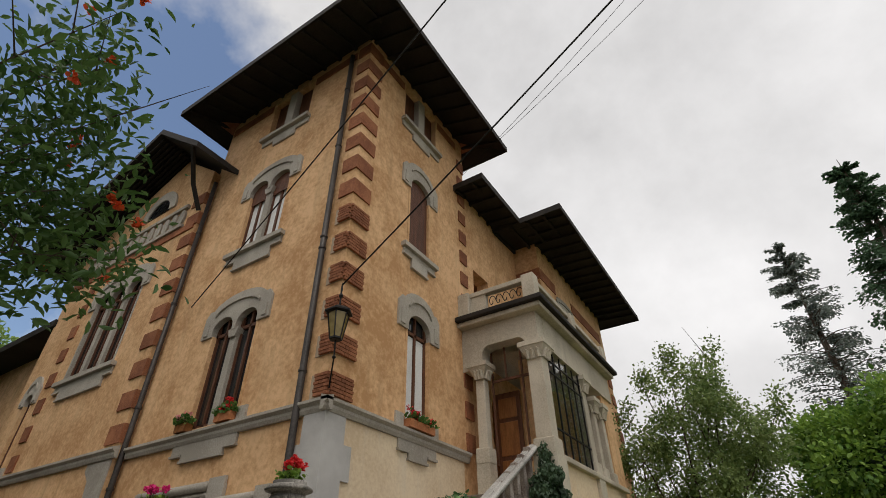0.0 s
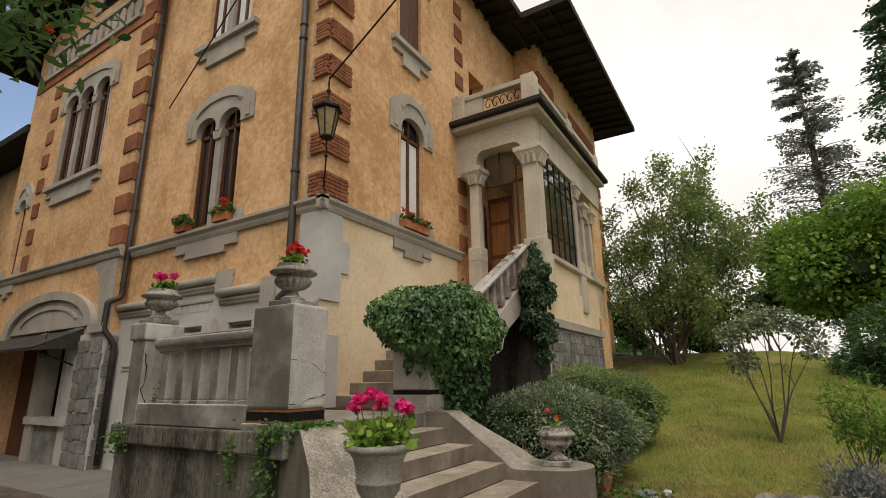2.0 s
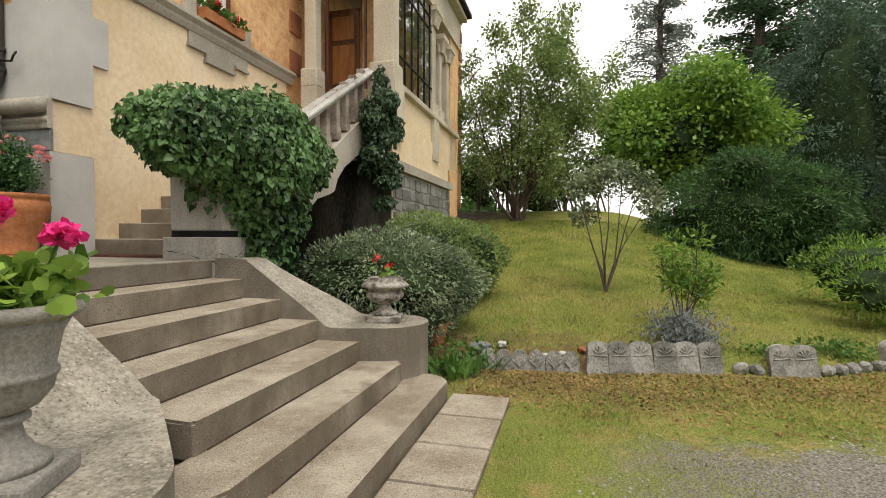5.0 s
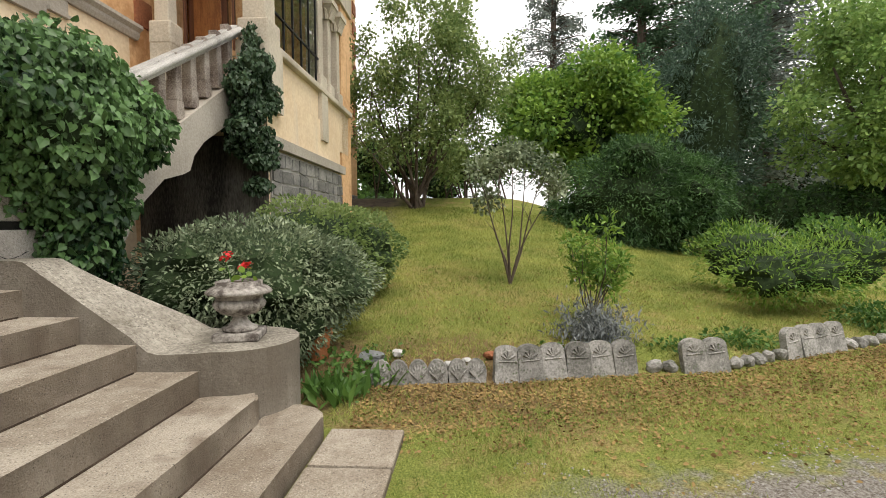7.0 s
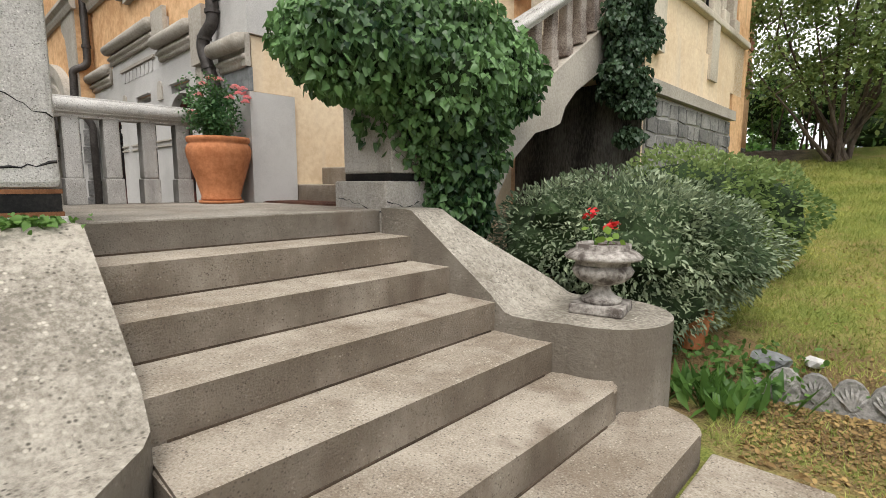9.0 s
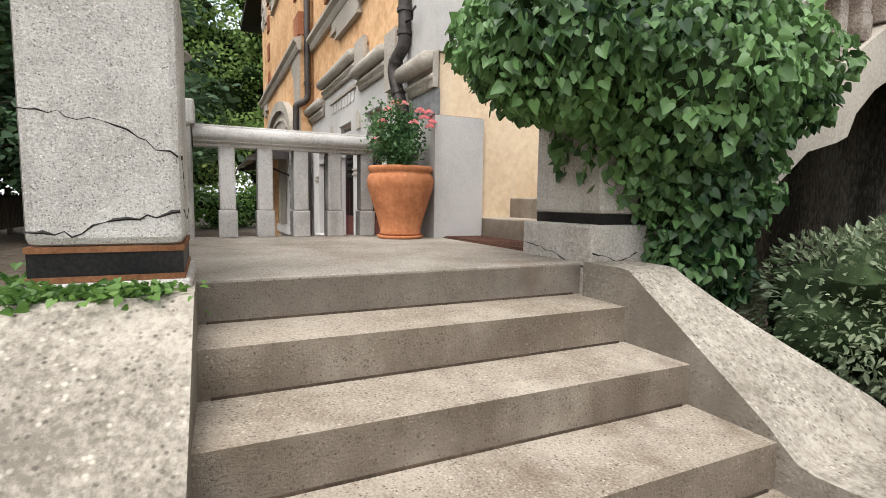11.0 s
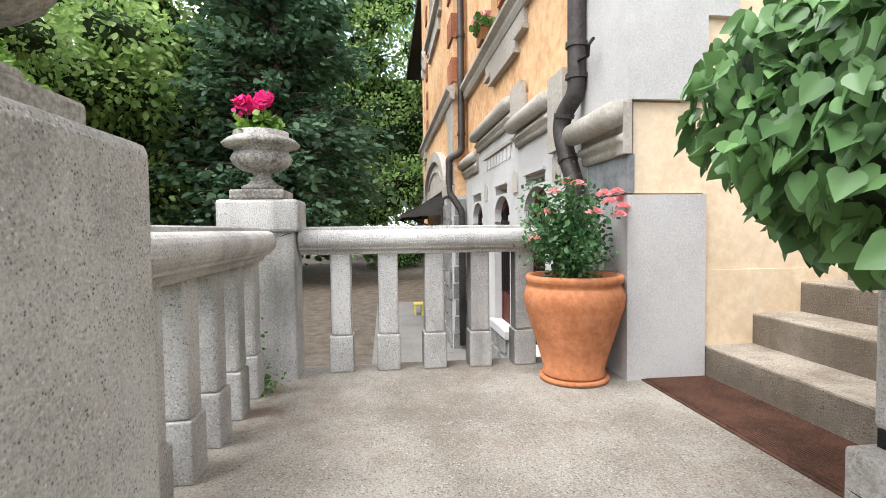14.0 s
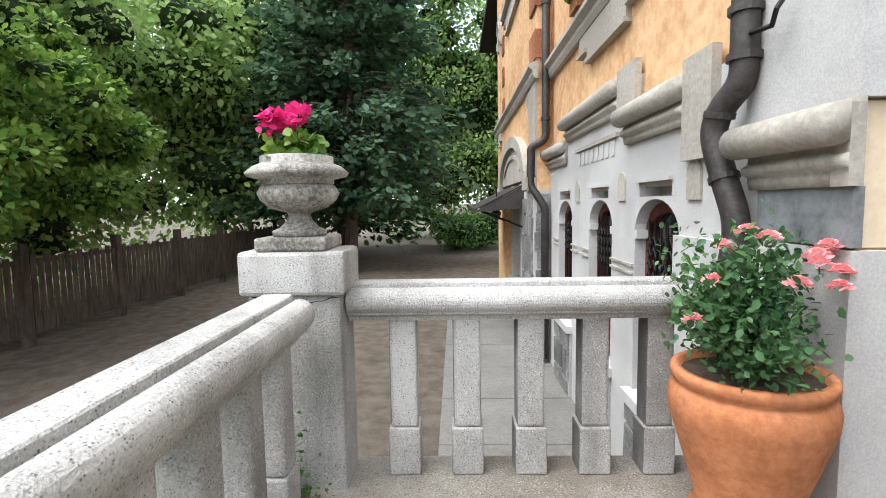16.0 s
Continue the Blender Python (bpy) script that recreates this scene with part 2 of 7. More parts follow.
def part(name, bm, mat, parent=None, label="", smooth=False):
    ob = finish(new(name, bpy.data.meshes.new(name)), mat, bm, smooth)
    if parent is not None:
        ob.parent = parent
    if label:
        ob["label"] = label
    return ob


def thing(name, label, category, group="", at=(0, 0, 0)):
    ob = new(name)
    ob.location = at
    return tagged(ob, label, category, group)


def setting(name, bm, mat, label, smooth=False, category="structure"):
    return tagged(part(name, bm, mat, None, "", smooth), label, category, "", "structure")


def box(bm, x0, x1, y0, y1, z0, z1, bevel=0.0):
    made = bmesh.ops.create_cube(bm, size=1, matrix=Matrix.Translation(((x0 + x1) / 2, (y0 + y1) / 2, (z0 + z1) / 2)) @ Matrix.Diagonal((x1 - x0, y1 - y0, z1 - z0, 1)))
    if bevel:
        edges = {e for v in made["verts"] for e in v.link_edges}
        bmesh.ops.bevel(bm, geom=list(edges), offset=bevel, segments=2, affect="EDGES", profile=0.5)
    return bm


def boxm(*a):
    return box(bmesh.new(), *a)


def prism(bm, pts, w0, w1, to):
    """A flat outline in (u, v), drawn out from depth w0 to w1; to(u, v, w) gives the place."""
    a = [bm.verts.new(to(u, v, w0)) for u, v in pts]
    b = [bm.verts.new(to(u, v, w1)) for u, v in pts]
    bm.faces.new(a)
    bm.faces.new(b[::-1])
    for i in range(len(pts)):
        j = (i + 1) % len(pts)
        bm.faces.new((a[i], b[i], b[j], a[j]))
    return bm


def rect(bm, u0, u1, v0, v1, w0, w1, to):
    return prism(bm, [(u0, v0), (u1, v0), (u1, v1), (u0, v1)], w0, w1, to)


def lathe(bm, profile, seg=28, at=(0, 0, 0), ribs=0, rib=0.0, ribzone=(0, 0)):
    """A turned body from (radius, height) pairs, with gadroons between two heights."""
    rings = []
    for r, z in profile:
        ring = []
        for i in range(seg):
            a = 2 * math.pi * i / seg
            k = 1 + (rib * abs(math.sin(ribs * a / 2)) if ribs and ribzone[0] <= z <= ribzone[1] else 0)
            ring.append(bm.verts.new((at[0] + r * k * math.cos(a), at[1] + r * k * math.sin(a), at[2] + z)))
        rings.append(ring)
    for p, q in zip(rings, rings[1:]):
        for i in range(seg):
            j = (i + 1) % seg
            bm.faces.new((p[i], p[j], q[j], q[i]))
    bm.faces.new(rings[0][::-1])
    bm.faces.new(rings[-1])
    return bm


def tube(bm, pts, radii, seg=8):
    """A round bar through points."""
    rings = []
    pts = [Vector(p) for p in pts]
    for i, p in enumerate(pts):
        d = (pts[min(i + 1, len(pts) - 1)] - pts[max(i - 1, 0)]).normalized()
        if i == 0:
            s = d.cross(Vector((0, 0, 1)) if abs(d.z) < 0.95 else Vector((1, 0, 0))).normalized()
        s = (s - d * s.dot(d)).normalized()
        u = s.cross(d)
        r = radii[i] if isinstance(radii, (list, tuple)) else radii
        rings.append([bm.verts.new(p + (s * math.cos(2 * math.pi * k / seg) + u * math.sin(2 * math.pi * k / seg)) * r) for k in range(seg)])
    for p, q in zip(rings, rings[1:]):
        for k in range(seg):
            bm.faces.new((p[k], p[(k + 1) % seg], q[(k + 1) % seg], q[k]))
    bm.faces.new(rings[0][::-1])
    bm.faces.new(rings[-1])
    return bm


def curve(pts, n=6):
    """More points along a smooth bend through the given ones."""
    p = [Vector(q) for q in pts]
    out_list = []
    for i in range(len(p) - 1):
        a, b, c, d = p[max(i - 1, 0)], p[i], p[i + 1], p[min(i + 2, len(p) - 1)]
        k = 1 if (c - b).length > 2 else n
        for j in range(k):
            t = j / k
            if k == 1:
                out_list.append(b)
            else:
                m0, m1 = (c - a) * 0.5, (d - b) * 0.5
                if m0.length > 1.0:
                    m0 = m0.normalized() * (c - b).length
                if m1.length > 1.0:
                    m1 = m1.normalized() * (c - b).length
                out_list.append(b * (2 * t ** 3 - 3 * t ** 2 + 1) + m0 * (t ** 3 - 2 * t ** 2 + t) + c * (3 * t ** 2 - 2 * t ** 3) + m1 * (t ** 3 - t ** 2))
    return out_list + [p[-1]]


LEAF = {
    "oval": ([(0, 0, 0), (0.32, 0.35, 0.06), (0.26, 0.75, 0.05), (0, 1, -0.06), (-0.26, 0.75, 0.05), (-0.32, 0.35, 0.06)], [(0, 1, 2, 3), (0, 3, 4, 5)]),
    "narrow": ([(0, 0, 0), (0.13, 0.45, 0.03), (0, 1, -0.05), (-0.13, 0.45, 0.03)], [(0, 1, 2), (0, 2, 3)]),
    "ivy": ([(0, 0.1, -0.03), (0.16, -0.03, 0.05), (0.34, 0.02, 0.09), (0.46, 0.16, 0.09), (0.47, 0.32, 0.06), (0.38, 0.46, 0.06), (0.29, 0.62, 0.05), (0.16, 0.81, 0.0), (0, 1, -0.12), (-0.16, 0.81, 0.0), (-0.29, 0.62, 0.05), (-0.38, 0.46, 0.06), (-0.47, 0.32, 0.06), (-0.46, 0.16, 0.09), (-0.34, 0.02, 0.09), (-0.16, -0.03, 0.05)], [(0, 1, 2, 3, 4, 5, 6, 7, 8), (0, 8, 9, 10, 11, 12, 13, 14, 15)]),
    "lance": ([(0, 0, 0), (0.2, 0.4, 0.05), (0.13, 0.75, 0.03), (0, 1, -0.1), (-0.13, 0.75, 0.03), (-0.2, 0.4, 0.05)], [(0, 1, 2, 3), (0, 3, 4, 5)]),
    "blade": ([(0.06, 0, 0), (-0.06, 0, 0), (0, 1, 0.15)], [(0, 1, 2)]),
    "round": ([(0.35, 0.1, 0.1), (0.5, 0.5, 0.0), (0.3, 0.92, 0.12), (-0.3, 0.92, 0.12), (-0.5, 0.5, 0.0), (-0.35, 0.1, 0.1)], [(0, 1, 2, 3, 4, 5)]),
}


def leaves(name, places, ways, sizes, shape, mat, parent=None, seed=1, label="", droop=0.0, tumble=0.55, facing=None):
    """Many leaves as one mesh: a leaf at each place, its tip pointing along its way, its face turned up."""
    rng = np.random.default_rng(seed)
    base, faces = LEAF[shape]
    base = np.array(base, float)
    n, k = len(places), len(base)
    tip = np.asarray(ways, float) + np.array((0, 0, -droop))
    tip /= np.linalg.norm(tip, axis=1, keepdims=True) + 1e-9
    side = np.cross(tip, rng.normal(0, tumble, (n, 3)) + (np.array((0, 0, 1.0)) if facing is None else facing))
    side /= np.linalg.norm(side, axis=1, keepdims=True) + 1e-9
    face = np.cross(side, tip)
    s = np.asarray(sizes, float).reshape(-1, 1, 1)
    v = np.asarray(places, float)[:, None, :] + s * (base[None, :, 0:1] * side[:, None, :] + base[None, :, 1:2] * tip[:, None, :] + base[None, :, 2:3] * face[:, None, :])
    counts = np.array([len(f) for f in faces])
    flat = np.concatenate([np.array(f) for f in faces])
    loops = (flat[None, :] + (np.arange(n) * k)[:, None]).ravel()
    totals = np.tile(counts, n)
    me = bpy.data.meshes.new(name)
    me.vertices.add(n * k)
    me.vertices.foreach_set("co", v.reshape(-1))
    me.loops.add(len(loops))
    me.loops.foreach_set("vertex_index", loops.astype(np.int32))
    me.polygons.add(len(totals))
    me.polygons.foreach_set("loop_start", np.concatenate(([0], np.cumsum(totals)[:-1])).astype(np.int32))
    me.polygons.foreach_set("loop_total", totals.astype(np.int32))
    me.update(calc_edges=True)
    me.validate()
    ob = new(name, me)
    me.materials.append(mat)
    if parent is not None:
        ob.parent = parent
    if label:
        ob["label"] = label
    return ob


def blob_points(rng, blobs, n, skin=0.35):
    """Points in the outer skin of ellipsoids (centre, radii), and the outward ways."""
    weight = np.array([b[1][0] * b[1][2] + b[1][1] * b[1][2] + b[1][0] * b[1][1] for b in blobs])
    pick = rng.choice(len(blobs), n, p=weight / weight.sum())
    c = np.array([b[0] for b in blobs])[pick]
    r = np.array([b[1] for b in blobs])[pick]
    d = rng.normal(0, 1, (n, 3))
    d /= np.linalg.norm(d, axis=1, keepdims=True)
    depth = 1 - skin * rng.random((n, 1)) ** 1.6
    lump = 1 + 0.10 * np.sin(5 * d[:, 0:1] + 3 * pick[:, None]) * np.sin(6 * d[:, 2:3] + pick[:, None])
    return c + d * r * depth * lump, d


def crown(name, blobs, n, size, shape, mat, parent, seed, skin=0.4, clump=0, spread=0.2, droop=0.15, out=1.0):
    rng = np.random.default_rng(seed)
    if clump:
        c, d = blob_points(rng, blobs, max(1, n // clump), skin)
        p = np.repeat(c, clump, 0) + rng.normal(0, spread, (len(c) * clump, 3))
        d = np.repeat(d, clump, 0)
    else:
        p, d = blob_points(rng, blobs, n, skin)
    if shape == "ivy":
        # ivy leaves hang like shingles, their faces turned out and up
        w = d * 0.35 + rng.normal(0, 0.38, d.shape) + (0, 0, -droop - 0.25)
        return leaves(name, p, w, size * rng.uniform(0.5, 1.3, len(p)), shape, mat, parent, seed, "", 0.0, 0.75, d + np.array((0, 0, 0.4)))
    w = d * out + rng.normal(0, 0.55, d.shape)
    return leaves(name, p, w, size * rng.uniform(0.5, 1.3, len(p)), shape, mat, parent, seed, "", droop, 0.8)

# ---- the villa ----
XE, YS = -6.07, 5.92          # outer faces of the tower: east and south
YW = 5.68                     # the west wing stands a little forward
XP = -3.95                    # east face of porch and north wing


def to_south(u, v, w):
    return (u, YS - w, v)


def to_east(u, v, w):
    return (XE + w, u, v)


def to_wing(u, v, w):
    return (u, YW - w, v)


def to_porch_east(u, v, w):
    return (XP + w, u, v)


def wall_with_holes(name, u0, u1, v0, v1, holes, to, mat, label, thick=0.4):
    """A thick wall of cells, leaving out the openings."""
    bm = bmesh.new()
    us = sorted({u0, u1, *[h[0] for h in holes], *[h[1] for h in holes]})
    for a, b in zip(us, us[1:]):
        mid = (a + b) / 2
        cuts = sorted((h[2], h[3]) for h in holes if h[0] < mid < h[1])
        v = v0
        for lo, hi in cuts + [(v1, v1)]:
            if lo > v + 1e-6:
                rect(bm, a, b, v, lo, -thick, 0, to)
            v = hi
    return setting(name, bm, mat, label, False, "wall")


def arc(cx, cy, r, a0, a1, n=10, ry=None):
    ry = r if ry is None else ry
    return [(cx + r * math.cos(radians(a0 + (a1 - a0) * i / n)), cy + ry * math.sin(radians(a0 + (a1 - a0) * i / n))) for i in range(n + 1)]


window_count = [0]


def arched_window(u0, u1, v0, v1, lights, to, ears=0.32, rise=0.36, curtain=True, shutter=0.0, step_sill=True, sill_out=0.14, label="arched window with brown frame and grey cement surround"):
    """One to three narrow lights under round heads, colonnettes between them, a cement hood with ears, a sill and a stepped apron."""
    window_count[0] += 1
    w = tagged(new("window_%d" % window_count[0]), label, "window", "", "structure")
    width = (u1 - u0) / lights
    r = width / 2 - 0.06
    spring = v1 - r * 0.8
    # hood
    pts = [(u0 - ears, spring - 0.12), (u0 - ears, v1 + 0.15), (u0 - ears + 0.12, v1 + 0.30)]
    pts += arc((u0 + u1) / 2, v1 + 0.20, (u1 - u0) / 2 + 0.1, 165, 15, 12, rise)
    pts += [(u1 + ears - 0.12, v1 + 0.30), (u1 + ears, v1 + 0.15), (u1 + ears, spring - 0.12), (u1, spring - 0.12)]
    for i in range(lights - 1, -1, -1):
        c = u0 + width * (i + 0.5)
        if i < lights - 1:
            pts.append((u0 + width * (i + 1) - 0.0, spring - 0.12))
        pts += [(c + r, spring - 0.12)] + arc(c, spring, r, 0, 180, 10, r * 0.8) + [(c - r, spring - 0.12)]
    pts.append((u0, spring - 0.12))
    clean = [p for i, p in enumerate(pts) if i == 0 or (abs(p[0] - pts[i - 1][0]) + abs(p[1] - pts[i - 1][1])) > 1e-4]
    part("hood", prism(bmesh.new(), clean, -0.10, 0.05, to), CEMENT, w)
    mould = arc((u0 + u1) / 2, v1 + 0.06, (u1 - u0) / 2 - 0.02, 165, 15, 14, rise * 0.9) + arc((u0 + u1) / 2, v1 + 0.0, (u1 - u0) / 2 - 0.04, 15, 165, 14, rise * 0.9)
    part("hood_moulding", prism(bmesh.new(), mould, 0.04, 0.09, to), CEMENT, w)
    for e in (u0 - ears / 2, u1 + ears / 2):
        part("ear_boss", rect(bmesh.new(), e - 0.07, e + 0.07, spring - 0.06, v1 - 0.05, 0.045, 0.075, to), CEMENT, w)
    # colonnettes and jambs
    for i in range(lights + 1):
        c = u0 + width * i
        half = 0.10 if 0 < i < lights else 0.04
        if 0 < i < lights:
            part("colonnette", rect(bmesh.new(), c - half, c + half, v0, spring - 0.3, -0.13, -0.01, to), CEMENT, w)
            part("capital", prism(bmesh.new(), [(c - half, spring - 0.3), (c + half, spring - 0.3), (c + half + 0.07, spring - 0.1), (c - half - 0.07, spring - 0.1)], -0.18, 0.035, to), CEMENT, w)
        else:
            c += half if i == 0 else -half
            part("jamb", rect(bmesh.new(), c - half, c + half, v0, spring - 0.1, -0.2, 0.012, to), CEMENT if lights > 2 else PLASTER, w)
    # timber and glass
    for i in range(lights):
        a, b = u0 + width * i + 0.06, u0 + width * (i + 1) - 0.06
        part("pane", rect(bmesh.new(), a, b, v0, v1 + 0.05, -0.16, -0.14, to), PANE, w)
        for x0, x1, y0, y1 in ((a, a + 0.07, v0, v1), (b - 0.07, b, v0, v1), (a, b, v0, v0 + 0.09), ((a + b) / 2 - 0.03, (a + b) / 2 + 0.03, v0, v1), (a, b, spring - 0.12, spring - 0.05)):
            part("frame_bar", rect(bmesh.new(), x0, x1, y0, y1, -0.14, -0.09, to), WOOD, w)
        if shutter:
            sh = bmesh.new()
            n = int((v1 - v0) * shutter / 0.055)
            for k in range(n):
                top = v1 - k * 0.055
                prism(sh, [(a, top - 0.05), (b, top - 0.05), (b, top), (a, top)], -0.088, -0.065, to)
            part("roller_shutter", sh, WOOD, w)
        if curtain:
            cu = bmesh.new()
            m = 16
            for side in (0, 1):
                s0 = a + 0.07 if side == 0 else (a + b) / 2 + 0.03
                s1 = (a + b) / 2 - 0.03 if side == 0 else b - 0.07
                ring = [(s0 + (s1 - s0) * k / m, -0.136 + 0.003 * math.sin(k * 2.2)) for k in range(m + 1)]
                lo = [cu.verts.new(to(p, v0 + 0.1, q)) for p, q in ring]
                hi = [cu.verts.new(to(p, spring - 0.14, q)) for p, q in ring]
                for k in range(m):
                    cu.faces.new((lo[k], lo[k + 1], hi[k + 1], hi[k]))
            part("curtain", cu, CURTAIN, w)
    # sill and apron
    if sill_out:
        part("window_sill", prism(bmesh.new(), [(u0 - 0.22, v0 - 0.12), (u1 + 0.22, v0 - 0.12), (u1 + 0.22, v0), (u0 - 0.22, v0)], -0.2, sill_out, to), CEMENT, w)
    if step_sill:
        base, drop, deep = (v0 - 0.12, 0.16, 0.42) if sill_out else (4.44, 0.20, 0.33)
        ap = [(u0 - 0.16, base), (u0 - 0.16, base - drop), (u0 + 0.18, base - drop), (u0 + 0.18, base - deep), (u1 - 0.18, base - deep), (u1 - 0.18, base - drop), (u1 + 0.16, base - drop), (u1 + 0.16, base)]
        part("apron", prism(bmesh.new(), ap, 0, 0.05, to), CEMENT, w)
        for a, b, c in ((u0 - 0.18, u0 + 0.16, base - drop), (u0 + 0.16, u1 - 0.16, base - deep), (u1 - 0.16, u1 + 0.18, base - drop)):
            part("apron_lip", rect(bmesh.new(), a, b, c - 0.045, c, 0, 0.075, to), CEMENT, w)
    if not sill_out:
        for x0, x1 in ((u0 - 0.26, u0 - 0.005), (u1 + 0.005, u1 + 0.26)):
            part("sill_block", rect(bmesh.new(), x0, x1, 4.67, 4.92, 0.0, 0.045, to), CEMENT, w)
    return w


def attic_window(u0, u1, v0, v1, to):
    window_count[0] += 1
    w = tagged(new("window_%d" % window_count[0]), "paired attic window with brown roller shutters under the eave", "window", "", "structure")
    c = (u0 + u1) / 2
    part("colonnette", rect(bmesh.new(), c - 0.16, c + 0.16, v0, v1, -0.2, 0.02, to), CEMENT, w)
    part("window_sill", rect(bmesh.new(), u0 - 0.15, u1 + 0.15, v0 - 0.12, v0, -0.2, 0.16, to), CEMENT, w)
    for a, b in ((u0, c - 0.16), (c + 0.16, u1)):
        part("pane", rect(bmesh.new(), a, b, v0, v1, -0.3, -0.28, to), PANE, w)
        sh = bmesh.new()
        for k in range(int((v1 - v0) * 0.86 / 0.055)):
            rect(sh, a, b, v1 - k * 0.055 - 0.05, v1 - k * 0.055, -0.2, -0.17, to)
        part("roller_shutter", sh, WOOD, w)
        part("pigeon_spike", rect(bmesh.new(), a + 0.03, b - 0.03, v0, v0 + 0.06, -0.05, -0.03, to), CURTAIN, w)
    ap = [(u0 - 0.12, v0 - 0.12), (u0 - 0.12, v0 - 0.3), (u0 + 0.4, v0 - 0.3), (u0 + 0.4, v0 - 0.5), (u1 - 0.4, v0 - 0.5), (u1 - 0.4, v0 - 0.3), (u1 + 0.12, v0 - 0.3), (u1 + 0.12, v0 - 0.12)]
    part("apron", prism(bmesh.new(), ap, 0, 0.05, to), CEMENT, w)
    return w


# walls of the tower
TOP = 15.38
S1, S2, S3 = (-10.0, -8.38, 4.72, 7.18), (-10.05, -8.38, 9.10, 11.40), (-10.0, -8.3, 13.35, 15.0)
E1, E2, E3 = (8.02, 9.02, 4.80, 7.28), (7.95, 8.98, 9.05, 11.52), (7.62, 9.28, 13.45, 15.05)
BASE_S = [(-8.32, -7.48, 0.95, 2.70), (-9.73, -8.90, 0.95, 2.70), (-11.36, -10.51, 0.95, 2.70)]
wall_s = wall_with_holes("wall_south", -12.1, XE, 0, TOP, [(a, b, c, d + 0.05) for a, b, c, d in (S1, S2)] + [S3] + BASE_S, to_south, PLASTER, "ochre plastered tower wall facing the drive")
wall_e = wall_with_holes("wall_east", YS + 0.4, 10.95, 0, TOP, [(a, b, c, d + 0.05) for a, b, c, d in (E1, E2)] + [E3], to_east, PLASTER, "ochre plastered tower wall above the stair")
bm = bmesh.new()
box(bm, -12.1, XE - 0.4, YS + 0.4, 10.55, 3.4, 3.6)
box(bm, -12.1, XE - 0.4, 10.55, 10.95, 0, TOP)
box(bm, -12.1, -11.7, YS + 0.4, 10.55, 0, TOP)
setting("wall_inner", bm, PLASTER, "inner walls that close the tower", False, "wall")
arched_window(*S1, 2, to_south, sill_out=0.0, curtain=False)
arched_window(*S2, 2, to_south, shutter=0.3)
attic_window(*S3, to_south)
arched_window(*E1, 1, to_east, sill_out=0.0)
arched_window(*E2, 1, to_east, shutter=1.0, curtain=False)
attic_window(*E3, to_east)

# cornice at the raised ground floor
def cornice(name, u0, u1, v, to, label):
    prof = [(0, -0.16), (0.06, -0.16), (0.09, -0.10), (0.09, -0.05), (0.15, 0.0), (0.15, 0.05), (0.0, 0.10)]
    bm = bmesh.new()
    a = [bm.verts.new(to(u0, v + q, p)) for p, q in prof]
    b = [bm.verts.new(to(u1, v + q, p)) for p, q in prof]
    for i in range(len(prof)):
        j = (i + 1) % len(prof)
        bm.faces.new((a[i], a[j], b[j], b[i]))
    bm.faces.new(a)
    bm.faces.new(b[::-1])
    return setting(name, bm, CEMENT, label, False, "cornice")


cornice("trim_cornice_south", -12.0, XE + 0.15, 4.58, to_south, "grey moulded cornice band on the south wall")
cornice("trim_cornice_east", YS - 0.15, 10.55, 4.58, to_east, "grey moulded cornice band on the east wall")

# corner pilasters of grey cement below the cornice
bm = bmesh.new()
prism(bm, [(XE - 0.66, 2.92), (XE + 0.05, 2.92), (XE + 0.05, 4.44), (XE - 0.45, 4.44), (XE - 0.45, 3.95), (XE - 0.66, 3.95)], -0.02, 0.05, to_south)
prism(bm, [(YS + 0.02, 2.92), (YS + 0.45, 2.92), (YS + 0.45, 3.42), (YS + 0.65, 3.42), (YS + 0.65, 3.97), (YS + 0.45, 3.97), (YS + 0.45, 4.44), (YS + 0.02, 4.44)], -0.02, 0.05, to_east)
setting("trim_corner_pilaster", bm, CEMENT_PALE, "grey cement corner pilaster under the cornice", False, "pilaster")
bm = bmesh.new()
rect(bm, YS + 0.002, YS + 0.45, 0.9, 2.36, -0.01, 0.045, to_east)
rect(bm, XE - 0.35, XE + 0.045, 0.9, 2.36, -0.002, 0.05, to_south)
setting("trim_corner_block", bm, CEMENT_PALE, "pale cement block at the foot of the corner", False, "pilaster")
bm = rect(bmesh.new(), YS + 0.45, 10.4, 0.0, 1.9, 0.0, 0.02, to_east)
rect(bm, YS + 0.0, 10.4, 2.37, 2.91, 0.0, 0.012, to_east)
rect(bm, YS + 0.45, 10.4, 1.9, 2.37, 0.0, 0.012, to_east)
rect(bm, YS + 0.3, 10.4, 2.91, 4.44, 0.0, 0.012, to_east)
setting("trim_pale_render", bm, PLASTER_LOW, "pale yellow render between cornice and stair", False, "wall")

